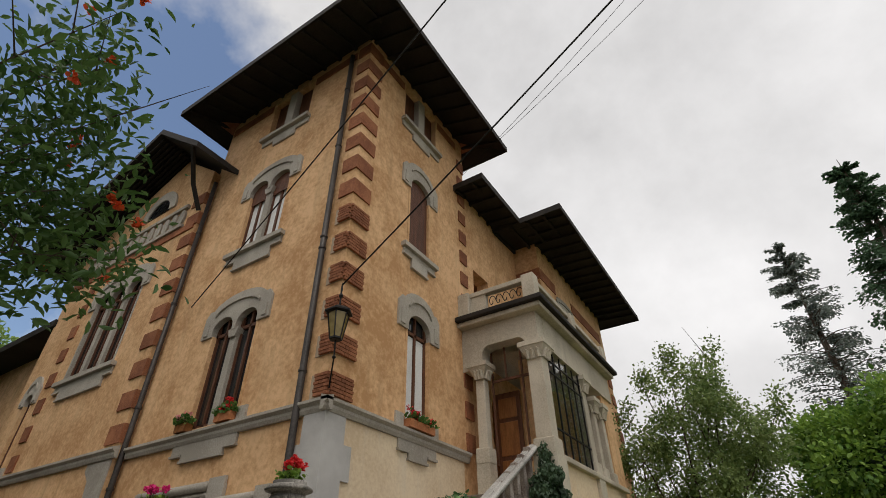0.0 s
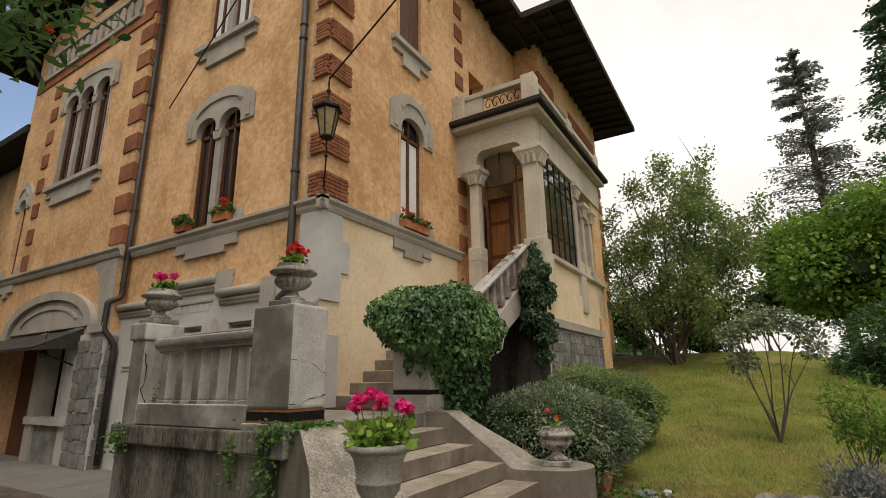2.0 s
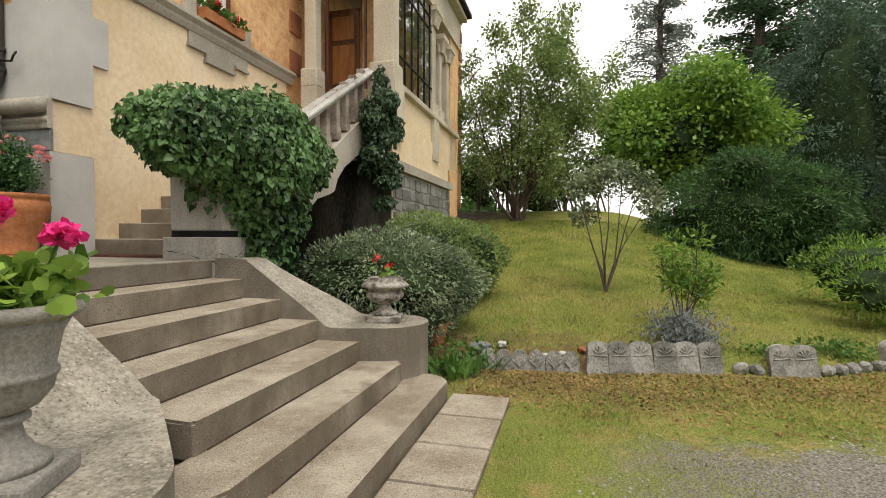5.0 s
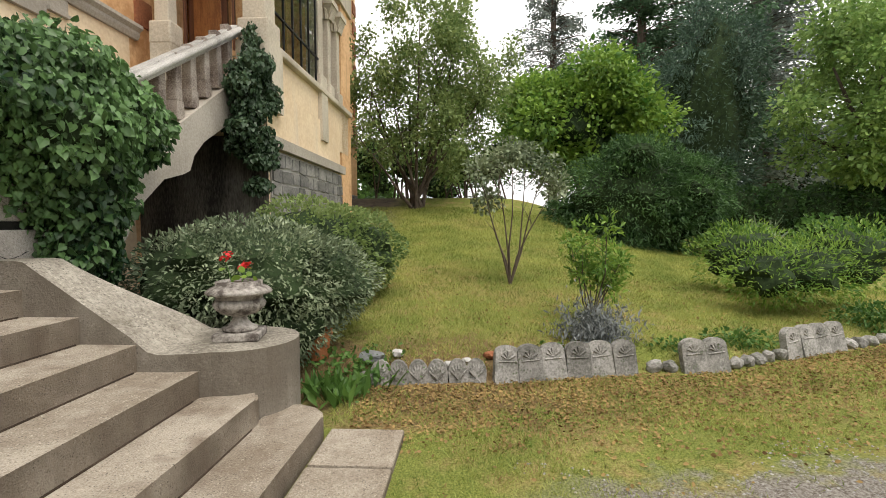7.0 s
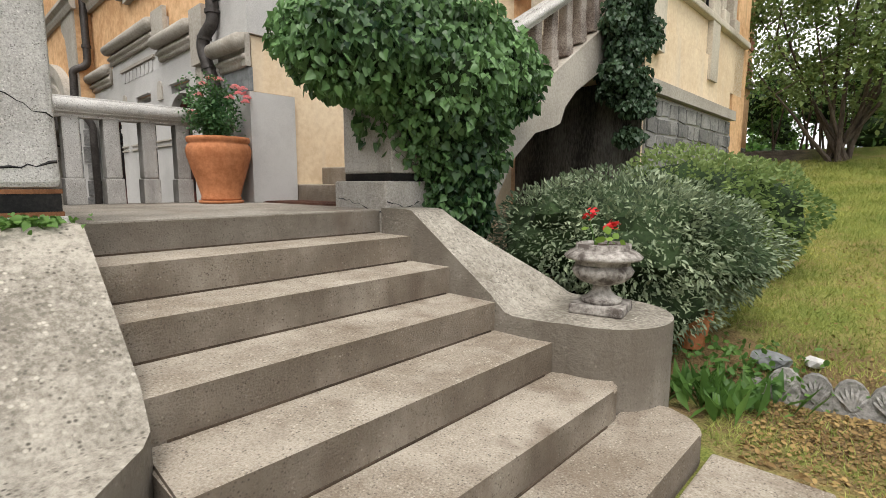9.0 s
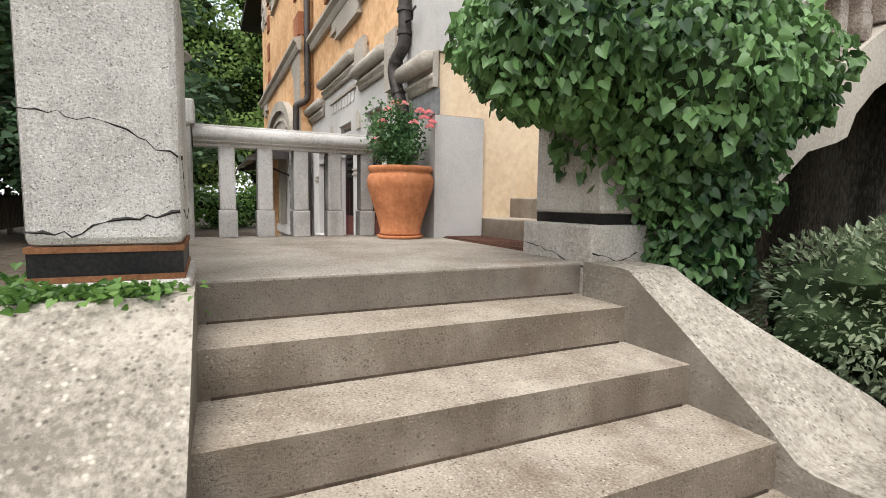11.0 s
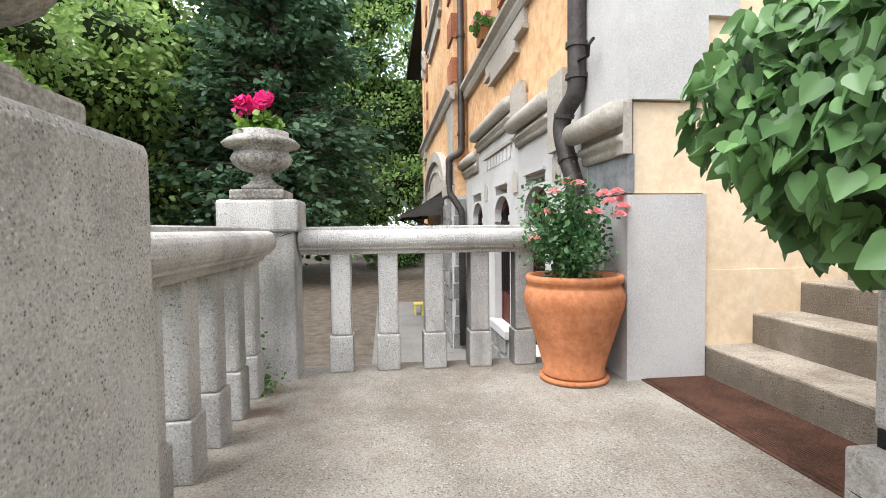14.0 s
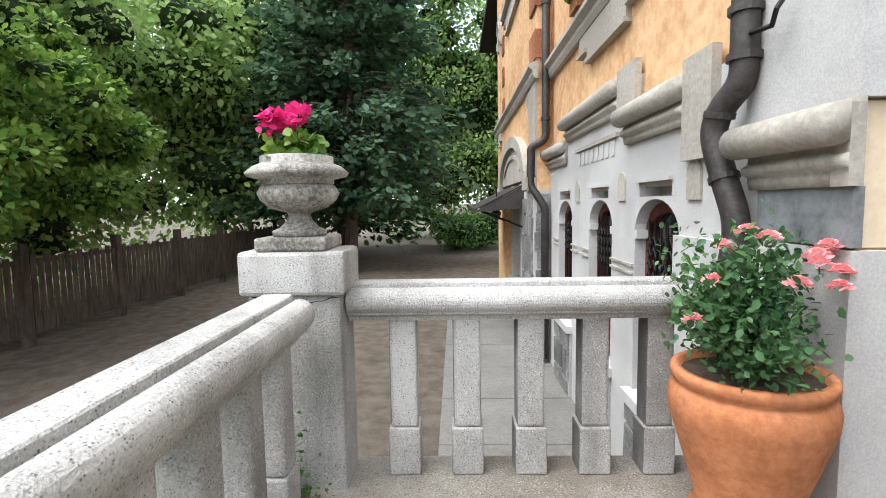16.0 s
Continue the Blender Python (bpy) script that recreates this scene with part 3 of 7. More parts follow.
# eaves and roof of the tower
def eave(name, x0, x1, y0, y1, wx0, wx1, wy0, wy1, z, rise, label, ridge=2.2):
    """A deep boarded soffit, a fascia with gutter and a hipped roof."""
    roof = tagged(new(name), label, "roof", "", "structure")
    bm = bmesh.new()
    lo = [bm.verts.new(p) for p in ((x0, y0, z), (x1, y0, z), (x1, y1, z), (x0, y1, z))]
    hi = [bm.verts.new(p) for p in ((wx0, wy0, z + rise), (wx1, wy0, z + rise), (wx1, wy1, z + rise), (wx0, wy1, z + rise))]
    for i in range(4):
        j = (i + 1) % 4
        bm.faces.new((lo[i], lo[j], hi[j], hi[i]))
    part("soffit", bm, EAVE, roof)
    for a in ((x0 - 0.05, x1 + 0.05, y0 - 0.05, y0), (x0 - 0.05, x1 + 0.05, y1, y1 + 0.05), (x0 - 0.05, x0, y0, y1), (x1, x1 + 0.05, y0, y1)):
        part("gutter", boxm(*a, z - 0.06, z + 0.16), EAVE, roof)
    bm = bmesh.new()
    e = [bm.verts.new(p) for p in ((x0, y0, z + 0.15), (x1, y0, z + 0.15), (x1, y1, z + 0.15), (x0, y1, z + 0.15))]
    d = min(x1 - x0, y1 - y0) / 2
    if x1 - x0 > y1 - y0:
        r = [bm.verts.new((x0 + d, (y0 + y1) / 2, z + ridge)), bm.verts.new((x1 - d, (y0 + y1) / 2, z + ridge))]
        fs = ((e[0], e[1], r[1], r[0]), (e[1], e[2], r[1]), (e[2], e[3], r[0], r[1]), (e[3], e[0], r[0]))
    else:
        r = [bm.verts.new(((x0 + x1) / 2, y0 + d, z + ridge)), bm.verts.new(((x0 + x1) / 2, y1 - d + 0.01, z + ridge))]
        fs = ((e[0], e[1], r[0]), (e[1], e[2], r[1], r[0]), (e[2], e[3], r[1]), (e[3], e[0], r[0], r[1]))
    for f in fs:
        bm.faces.new(f)
    part("covering", bm, BRICK, roof)
    # rafters under the soffit
    k = x0 + 0.35
    while k < x1 - 0.3:
        part("rafter", prism(bmesh.new(), [(y0 + 0.03, z - 0.02), (wy0, z + rise - 0.02), (wy0, z + rise - 0.14), (y0 + 0.03, z - 0.09)], k, k + 0.09, lambda u, v, w: (w, u, v)), EAVE, roof)
        k += 0.62
    k = y0 + 0.35
    while k < y1 - 0.3:
        part("rafter", prism(bmesh.new(), [(x1 - 0.03, z - 0.02), (wx1, z + rise - 0.02), (wx1, z + rise - 0.14), (x1 - 0.03, z - 0.09)], k, k + 0.09, lambda u, v, w: (u, w, v)), EAVE, roof)
        k += 0.62
    return roof


eave("roof_tower", -12.65, -4.62, 4.42, 11.55, -12.1, XE, YS, 10.95, 14.80, 0.58, "dark hipped tower roof with deep boarded eaves")

# brick bands under the eave
for n, u0, u1, to in (("south", -12.0, S3[0] - 0.1, to_south), ("south_b", S3[1] + 0.1, XE - 0.5, to_south), ("east", YS + 0.5, E3[0] - 0.1, to_east), ("east_b", E3[1] + 0.1, 10.5, to_east)):
    setting("trim_brick_band", rect(bmesh.new(), u0, u1, 14.72, 15.02, 0, 0.03, to), BRICK, "brick band under the tower eave", False, "brick band")

# ---- west wing with its gable ----
W3 = (-16.35, -13.75, 7.0, 9.75)
wall_w = wall_with_holes("wall_wing_south", -19.0, -12.0, 0, 11.2, [(W3[0], W3[1], W3[2], W3[3] + 0.05), (-18.35, -17.75, 4.75, 7.2), (-17.0, -13.5, 0.0, 3.0)], to_wing, PLASTER, "ochre plastered wing wall with brick quoins")
setting("wall_wing_gable", prism(bmesh.new(), [(-19.0, 11.2), (-12.0, 11.2), (-12.0, 12.95), (-13.95, 14.45), (-18.4, 12.65), (-19.0, 12.35)], -0.4, 0, to_wing), PLASTER, "gable of the wing", False, "wall")
setting("wall_wing_side", boxm(-12.4, -12.0, YW + 0.4, YS + 0.4, 0, 12), PLASTER, "short return wall of the wing", False, "wall")
arched_window(*W3, 3, to_wing, curtain=False)
arched_window(-18.35, -17.75, 4.75, 7.0, 1, to_wing, ears=0.2, sill_out=0.0)
cornice("trim_cornice_wing", -19.0, -11.85, 4.58, to_wing, "grey moulded cornice band on the wing")
gable = tagged(new("roof_wing_gable"), "dark overhanging gable roof with timber brackets", "roof", "", "structure")
part("slope", prism(bmesh.new(), [(-13.9, 14.95), (-20.6, 12.15), (-20.6, 11.95), (-13.9, 14.72)], -6.0, 1.2, to_wing), EAVE, gable)
part("slope", prism(bmesh.new(), [(-13.9, 14.95), (-12.12, 13.52), (-12.12, 13.30), (-13.9, 14.72)], -6.0, 1.2, to_wing), EAVE, gable)
part("slope", prism(bmesh.new(), [(-12.12, 13.52), (-11.0, 12.62), (-11.0, 12.42), (-12.12, 13.30)], -0.21, 1.2, to_wing), EAVE, gable)
part("bracket", tube(bmesh.new(), [to_wing(-12.05, 11.35, 0.05), to_wing(-11.95, 12.0, 0.5), to_wing(-11.4, 12.72, 1.12)], 0.07, 6), EAVE, gable)
part("bracket", tube(bmesh.new(), [to_wing(-18.3, 10.9, 0.05), to_wing(-18.6, 12.6, 1.1)], 0.07, 6), EAVE, gable)
for k in range(9):
    part("rafter", prism(bmesh.new(), [(-13.95, 14.70), (-20.4, 12.0), (-20.4, 11.9), (-13.95, 14.58)], 1.05 - 0.14 * k, 1.0 - 0.14 * k, to_wing), EAVE, gable)
lunette = tagged(new("window_lunette"), "half-round attic opening in the gable", "window", "", "structure")
part("pane", prism(bmesh.new(), arc(-14.6, 12.3, 0.6, 0, 180, 12), 0.0, 0.03, to_wing), PANE, lunette)
part("hood", prism(bmesh.new(), arc(-14.6, 12.3, 0.95, 0, 180, 14) + arc(-14.6, 12.3, 0.6, 180, 0, 14), 0.0, 0.06, to_wing), CEMENT, lunette)
setting("trim_gable_band", rect(bmesh.new(), -18.8, -12.1, 10.75, 11.0, 0, 0.04, to_wing), BRICK, "brick band across the gable foot", False, "brick band")
gal = tagged(new("gable_gallery"), "cement blind balustrade across the gable", "balustrade", "", "structure")
part("rail", rect(bmesh.new(), -18.3, -12.7, 11.75, 11.87, 0, 0.10, to_wing), CEMENT, gal)
part("foot", rect(bmesh.new(), -18.3, -12.7, 11.0, 11.12, 0, 0.10, to_wing), CEMENT, gal)
for k in range(14):
    part("baluster", prism(bmesh.new(), arc(-18.1 + 0.4 * k, 11.43, 0.16, 0, 360, 9, 0.3)[:-1], 0, 0.07, to_wing), CEMENT, gal)

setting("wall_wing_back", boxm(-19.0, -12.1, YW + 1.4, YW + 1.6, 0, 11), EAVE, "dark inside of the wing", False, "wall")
# farther west
setting("wall_far_south", boxm(-27, -19.0, 6.6, 7.0, 0, 9.5), PLASTER, "ochre wall of the rear wing", False, "wall")
cornice("trim_cornice_far", -27, -19.0, 4.58, lambda u, v, w: (u, 6.6 - w, v), "grey cornice on the rear wing")
for a in (-21.3, -23.5):
    arched_window(a, a + 1.5, 5.6, 8.2, 2, lambda u, v, w: (u, 6.72 - w, v), curtain=False)
setting("roof_far", boxm(-28, -18.9, 5.6, 12, 9.5, 9.75), EAVE, "dark eave of the rear wing", False, "roof")

# ---- porch, balcony and north wing ----
bm = bmesh.new()
box(bm, XE, XP, 10.55, 14.9, 0, 3.72)
setting("floor_porch", bm, PLASTER_LOW, "porch base block", False, "porch")
PORCHSTONE = surf("warm_porch_cement", (0.38, 0.335, 0.265), (0.58, 0.52, 0.42), 30, 0.8, 0.9, 0.3, stain=((0.26, 0.23, 0.19), 0.45))
porch = tagged(new("porch"), "grey cement porch with columns carrying a balcony", "porch", "", "structure")


def column(u, v, z0, z1, half, name="column"):
    c = part(name, boxm(u - half, u + half, v - half, v + half, z0 + 0.35, z1 - 0.42, 0.02), PORCHSTONE, porch)
    part("base", boxm(u - half - 0.06, u + half + 0.06, v - half - 0.06, v + half + 0.06, z0, z0 + 0.36, 0.03), PORCHSTONE, c)
    bm = bmesh.new()
    a = half - 0.01
    b = half + 0.13
    z = z1 - 0.42
    lo = [bm.verts.new((u + s * a, v + t * a, z)) for s, t in ((-1, -1), (1, -1), (1, 1), (-1, 1))]
    hi = [bm.verts.new((u + s * b, v + t * b, z + 0.3)) for s, t in ((-1, -1), (1, -1), (1, 1), (-1, 1))]
    bm.faces.new(lo[::-1])
    bm.faces.new(hi)
    for i in range(4):
        bm.faces.new((lo[i], lo[(i + 1) % 4], hi[(i + 1) % 4], hi[i]))
    part("capital", bm, PORCHSTONE, c)
    part("abacus", boxm(u - b - 0.02, u + b + 0.02, v - b - 0.02, v + b + 0.02, z + 0.3, z1), PORCHSTONE, c)
    for s in range(-1, 2):
        for d in ((0, -1), (1, 0)):
            bm = bmesh.new()
            px, py = u + d[0] * (a + 0.04) + (s * a * 0.75 if d[0] == 0 else 0), v + d[1] * (a + 0.04) + (s * a * 0.75 if d[1] == 0 else 0)
            tube(bm, [(px, py, z), (px + d[0] * 0.05, py + d[1] * 0.05, z + 0.16), (px + d[0] * 0.11, py + d[1] * 0.11, z + 0.2)], [0.05, 0.045, 0.02], 6)
            part("leaf", bm, PORCHSTONE, c)
    return c


column(-4.12, 10.72, 4.35, 6.95, 0.19)
column(-5.62, 10.66, 4.35, 6.75, 0.12)
column(-4.12, 13.55, 4.35, 6.95, 0.15)
for y in (14.35, 15.1):
    column(-4.12, y, 4.35, 6.6, 0.11)
# pedestals
for x, y, h in ((-4.12, 10.72, 0.27), (-5.62, 10.66, 0.17), (-4.12, 13.55, 0.22)):
    part("pedestal", boxm(x - h, x + h, y - h, y + h, 3.3, 4.36), PORCHSTONE, porch)
# entablature with rounded opening corners
south_head = [(-5.75, 6.6), (-5.50, 6.6)] + arc(-5.28, 6.95, 0.22, 180, 90, 5) + arc(-4.52, 6.95, 0.22, 90, 0, 5) + [(-4.30, 6.6), (-3.92, 6.6), (-3.92, 7.75), (-5.75, 7.75)]
part("entablature", prism(bmesh.new(), [(-6.07, 7.75), (-6.07, 6.6)] + south_head[1:-2] + [(-3.95, 6.6), (-3.95, 7.75)], 0, 0.4, lambda u, v, w: (u, 10.52 + w, v)), PORCHSTONE, porch)
part("entablature", boxm(-4.35, -3.93, 10.92, 16.2, 6.95, 7.75), PORCHSTONE, porch)
part("parapet_base", boxm(-4.2, -3.99, 10.95, 15.9, 3.3, 4.36), PLASTER_LOW, porch)
part("parapet_cap", boxm(-4.25, -3.88, 10.98, 15.95, 4.30, 4.42, 0.02), PORCHSTONE, porch)
part("balcony_slab", boxm(XE, -3.72, 10.28, 16.3, 7.75, 7.88, 0.02), PORCHSTONE, porch)
part("balcony_edge", boxm(XE, -3.60, 10.16, 16.4, 7.88, 8.02, 0.03), EAVE, porch)
rail = tagged(new("balcony_parapet"), "cement balcony parapet with scrolled iron grille", "balustrade", "", "structure")
for x, y in ((-3.98, 10.52), (-5.9, 10.52), (-3.98, 13.2), (-3.98, 16.0)):
    part("pier", boxm(x - 0.17, x + 0.17, y - 0.17, y + 0.17, 8.0, 8.78, 0.02), PORCHSTONE, rail)
part("coping", boxm(-5.75, -4.15, 10.42, 10.62, 8.62, 8.76, 0.02), PORCHSTONE, rail)
part("coping", boxm(-4.08, -3.88, 10.7, 15.85, 8.62, 8.76, 0.02), PORCHSTONE, rail)
part("kerb", boxm(-5.75, -4.15, 10.44, 10.6, 8.0, 8.14), PORCHSTONE, rail)
part("kerb", boxm(-4.07, -3.89, 10.7, 15.85, 8.0, 8.14), PORCHSTONE, rail)
part("panel", boxm(-5.75, -5.25, 10.46, 10.58, 8.14, 8.62), PORCHSTONE, rail)
for k in range(5):
    bm = bmesh.new()
    cx = -5.1 + 0.2 * k
    tube(bm, [(cx + 0.12 * math.cos(a / 2) * (1 - a / 16), 10.52, 8.37 + 0.2 * math.sin(a / 2) * (1 - a / 16)) for a in range(14)], 0.012, 5)
    part("scroll", bm, IRON, rail)
for k in range(16):
    bm = bmesh.new()
    tube(bm, [(-3.98, 10.9 + 0.3 * k, 8.14), (-3.98, 10.98 + 0.3 * k, 8.4), (-3.98, 10.9 + 0.3 * k, 8.62)], 0.014, 5)
    part("bar", bm, IRON, rail)
# interior of the porch: glazed screen and door
wall_with_holes("wall_porch_back", 10.95, 14.75, 0, 12.9, [(12.0, 13.2, 3.72, 6.3), (11.35, 12.3, 8.0, 10.2)], to_east, PLASTER, "ochre wall behind the porch")
setting("ceiling_porch", boxm(XE, -4.35, 10.92, 16.2, 7.2, 7.3), CEMENT, "plain porch ceiling", False, "ceiling")
setting("wall_hall_back", boxm(-8.2, -8.0, 10.96, 14.7, 3.0, 8.0), PLASTER, "dim back wall of the entrance hall", False, "wall")
setting("ceiling_hall", boxm(-8.0, XE - 0.41, 10.96, 14.7, 7.8, 8.0), PLASTER, "hall ceiling", False, "ceiling")
setting("wall_hall_side", boxm(-8.0, XE - 0.41, 14.5, 14.7, 3.0, 7.8), PLASTER, "side wall of the entrance hall", False, "wall")
door = tagged(new("door_1"), "half-open orange-brown panelled wooden entrance door", "door", "", "structure")
# leaf in darker brown than its panels: the hall's darkness put into its colour
part("leaf", boxm(-5.75, -5.05, 11.55, 11.62, 3.74, 6.25, 0.008), WOOD, door)
for z0, z1 in ((3.9, 4.6), (4.7, 5.5), (5.6, 6.1)):
    part("panel", boxm(-5.65, -5.15, 11.53, 11.56, z0, z1, 0.01), DOORWOOD, door)
screen = tagged(new("window_porch_screen"), "glazed porch screen with thin dark bars", "window", "", "structure")
for x in (-5.44, -5.05, -4.62, -4.35):
    part("bar", boxm(x - 0.02, x + 0.02, 10.88, 10.93, 4.36 if x > -4.7 or x < -5.3 else 6.3, 7.2), WOOD, screen)
part("bar", boxm(-5.44, -4.35, 10.88, 10.93, 6.3, 6.36), WOOD, screen)
part("pane", boxm(-4.60, -4.35, 10.90, 10.905, 4.0, 7.2), CLEAR, screen)
part("pane", boxm(-5.44, -4.62, 10.90, 10.905, 6.36, 7.2), CLEAR, screen)
for k in range(6):
    part("bar", boxm(-4.02, -3.98, 10.98 + 0.45 * k, 11.01 + 0.45 * k, 4.42, 6.95), IRON, screen)
for z in (5.0, 6.35, 6.65):
    part("bar", boxm(-4.02, -3.98, 10.95, 13.4, z, z + 0.03), IRON, screen)
part("pane", boxm(-4.005, -4.0, 10.95, 13.4, 4.42, 6.95), CLEAR, screen)
part("closed_leaf", boxm(-5.05, -4.55, 11.7, 11.76, 3.74, 7.1), PLASTER, screen)
# north wing
XN, YN = -5.17, 14.75


def to_north(u, v, w):
    return (XN + w, u, v)


wing = wall_with_holes("wall_north_wing_east", YN, 22.0, 0, 12.9, [(a, a + 0.62, 9.0, 11.05) for a in (16.35, 17.15)] + [(18.6, 19.7, 4.7, 7.2)], to_north, PLASTER, "ochre north wing wall with brick quoins")
setting("wall_north_wing_south", boxm(XE, XN - 0.4, YN, YN + 0.4, 8.02, 12.9), PLASTER, "ochre upper wall behind the balcony", False, "wall")
arched_window(16.3, 17.82, 9.0, 11.0, 2, to_north, ears=0.15, rise=0.2, curtain=False, step_sill=True)
arched_window(18.6, 19.7, 4.7, 7.15, 1, to_north, ears=0.2, curtain=False)
setting("trim_brick_band", boxm(XE, XN + 0.03, YN - 0.03, YN, 11.35, 11.8), BRICK, "brick band under the wing eave", False, "brick band")
for a, b in ((YN, 16.2), (17.95, 21.5)):
    setting("trim_brick_band", rect(bmesh.new(), a, b, 11.35, 11.8, 0, 0.03, to_north), BRICK, "brick band under the wing eave", False, "brick band")
cornice("trim_cornice_north", 15.9, 22.0, 4.58, to_north, "grey moulded cornice band on the north wing")
eave("roof_north_wing", -12.0, -3.55, 13.1, 22.9, -12, XN, YN, 22.0, 12.75, 0.15, "dark deep-eaved roof of the north wing")
eave("roof_link", -12.0, -5.05, 10.35, 13.0, -12, XE, 10.95, 12.9, 12.75, 0.15, "dark low eave between tower and north wing", 0.6)
setting("wall_porch_north", boxm(XN, -3.99, 15.25, 16.2, 0, 7.0), PLASTER, "plain pier closing the porch", False, "wall")

# brick quoins
def quoin_block(bm, corner, sx, sy, a, b, z0, z1):
    x, y = corner
    box(bm, min(x - sx * a, x + sx * 0.035), max(x - sx * a, x + sx * 0.035), min(y - sy * 0.035, y + sy * 0.035), max(y - sy * 0.035, y + sy * 0.035), z0, z1)
    box(bm, min(x - sx * 0.035, x + sx * 0.035), max(x - sx * 0.035, x + sx * 0.035), min(y + sy * 0.035, y + sy * b), max(y + sy * 0.035, y + sy * b), z0, z1)
    return bm


def brick_mesh(name, length):
    me = bpy.data.meshes.new(name)
    bm = box(bmesh.new(), -length / 2, length / 2, -0.05, 0.02, 0, 0.058, 0.004)
    bm.to_mesh(me)
    bm.free()
    me.materials.append(BRICK)
    return me


stretcher, header = brick_mesh("stretcher", 0.215), brick_mesh("header", 0.10)
for i in range(14):
    z = 4.70 + 0.765 * i
    if i > 5:
        part("quoin_block", quoin_block(bmesh.new(), (XE, YS), 1, 1, 0.42, 0.55, z, z + 0.42), BRICK, wall_s)
        continue
    block = part("quoin_block", quoin_block(bmesh.new(), (XE - 0.018, YS + 0.018), 1, 1, 0.41, 0.53, z, z + 0.42), MORTAR, wall_s)
    for c in range(6):
        for side in (0, 1):
            reach, u = (0.42, 0.55)[side], 0.0 if (c + side) % 2 else -0.02
            kinds = ["s", "h", "s"] if (c + side) % 2 else ["h", "s", "s"]
            for kind in kinds:
                ln = 0.215 if kind == "s" else 0.10
                if u + ln > reach + 0.02:
                    break
                o = new("brick", stretcher if kind == "s" else header)
                o.parent = block
                o.matrix_basis = pose(XE + 0.01 - u - ln / 2, YS - 0.02, z + 0.006 + c * 0.069) if side == 0 else pose(XE + 0.02, YS + 0.0 + u + ln / 2, z + 0.006 + c * 0.069, 0, 0, 90)
                u += ln + 0.012
for i in range(10):
    z = 4.75 + 0.765 * i
    part("quoin_block", rect(bmesh.new(), -12.55, -11.97, z, z + 0.42, -0.1, 0.035, to_wing), BRICK, wall_w)
    part("quoin_block", rect(bmesh.new(), -17.35, -16.95, z, z + 0.42, -0.1, 0.035, to_wing), BRICK, wall_w)
for i in range(13):
    z = 4.70 + 0.765 * i
    part("quoin_block", rect(bmesh.new(), 10.55, 10.95, z, z + 0.42, -0.1, 0.035, to_east), BRICK, wall_e)
for i in range(8):
    z = 4.8 + 0.765 * i
    part("quoin_block", rect(bmesh.new(), 21.5, 22.0, z, z + 0.42, -0.1, 0.035, to_north), BRICK, wing)

# downpipes
pipe = thing("downpipe", "dark metal downpipe beside the tower corner", "downpipe")
run = [(-6.66, YS - 0.11, 14.8), (-6.66, YS - 0.11, 3.20), (-6.68, YS - 0.12, 3.11), (-6.77, YS - 0.16, 3.0), (-6.80, YS - 0.17, 2.88), (-6.74, YS - 0.15, 2.68), (-6.66, YS - 0.12, 2.44), (-6.65, YS - 0.14, 2.2), (-6.65, YS - 0.14, 0.1)]
part("pipe", tube(bmesh.new(), curve(run), 0.065, 14), PIPE, pipe, "", True)
for z in (3.22, 3.44, 5.2, 7.9, 8.2, 11.0, 13.2):
    part("collar", tube(bmesh.new(), [(-6.66, YS - 0.11, z), (-6.66, YS - 0.11, z + 0.035)], 0.08, 14), PIPE, pipe)
for p, q in ((3, 4), (5, 6)):
    a, b = Vector(run[p]), Vector(run[q])
    part("collar", tube(bmesh.new(), [a, a + (b - a).normalized() * 0.03], 0.075, 14), PIPE, pipe)
part("wall_hook", tube(bmesh.new(), [(-6.6, YS - 0.12, 3.33), (-6.44, YS - 0.12, 3.31), (-6.38, YS - 0.14, 3.36), (-6.40, YS - 0.1, 3.41)], 0.012, 6), IRON, pipe)
pipe2 = thing("downpipe", "dark metal downpipe beside the wing quoins", "downpipe")
part("pipe", tube(bmesh.new(), curve([(-11.92, YS - 0.12, 12.5), (-11.92, YS - 0.12, 3.62), (-11.93, YS - 0.16, 3.50), (-12.0, YS - 0.32, 3.40), (-12.02, YS - 0.33, 3.25), (-12.02, YS - 0.33, 2.85), (-11.96, YS - 0.25, 2.68), (-11.90, YS - 0.14, 2.48), (-11.90, YS - 0.13, 2.3), (-11.90, YS - 0.13, 0.1)]), 0.06, 12), PIPE, pipe2, "", True)
for z in (3.8, 5.5, 8.2, 10.5):
    part("collar", tube(bmesh.new(), [(-11.92, YS - 0.12, z), (-11.92, YS - 0.12, z + 0.05)], 0.075, 12), PIPE, pipe2)

# ---- basement storey on the drive side ----
def roll_band(u0, u1, z, name="trim_roll_band", out=0.16):
    """A round drip moulding, a hollow and two fillets under it; z is its top."""
    r = 0.078
    prof = [(0, -0.31), (0.035, -0.31), (0.045, -0.275), (0.045, -0.25), (0.075, -0.235), (0.08, -0.205), (0.05, -0.185), (0.045, -0.165)]
    prof += [(out - r + r * math.cos(radians(a)), -0.085 + r * math.sin(radians(a))) for a in range(-140, 91, 21)] + [(0.0, 0.015)]
    return setting(name, prism(bmesh.new(), prof, u0, u1, lambda p, q, w: (w, YS - 0.03 - p, z + q)), CEMENT, "grey rounded drip moulding over the basement windows", True, "moulding")


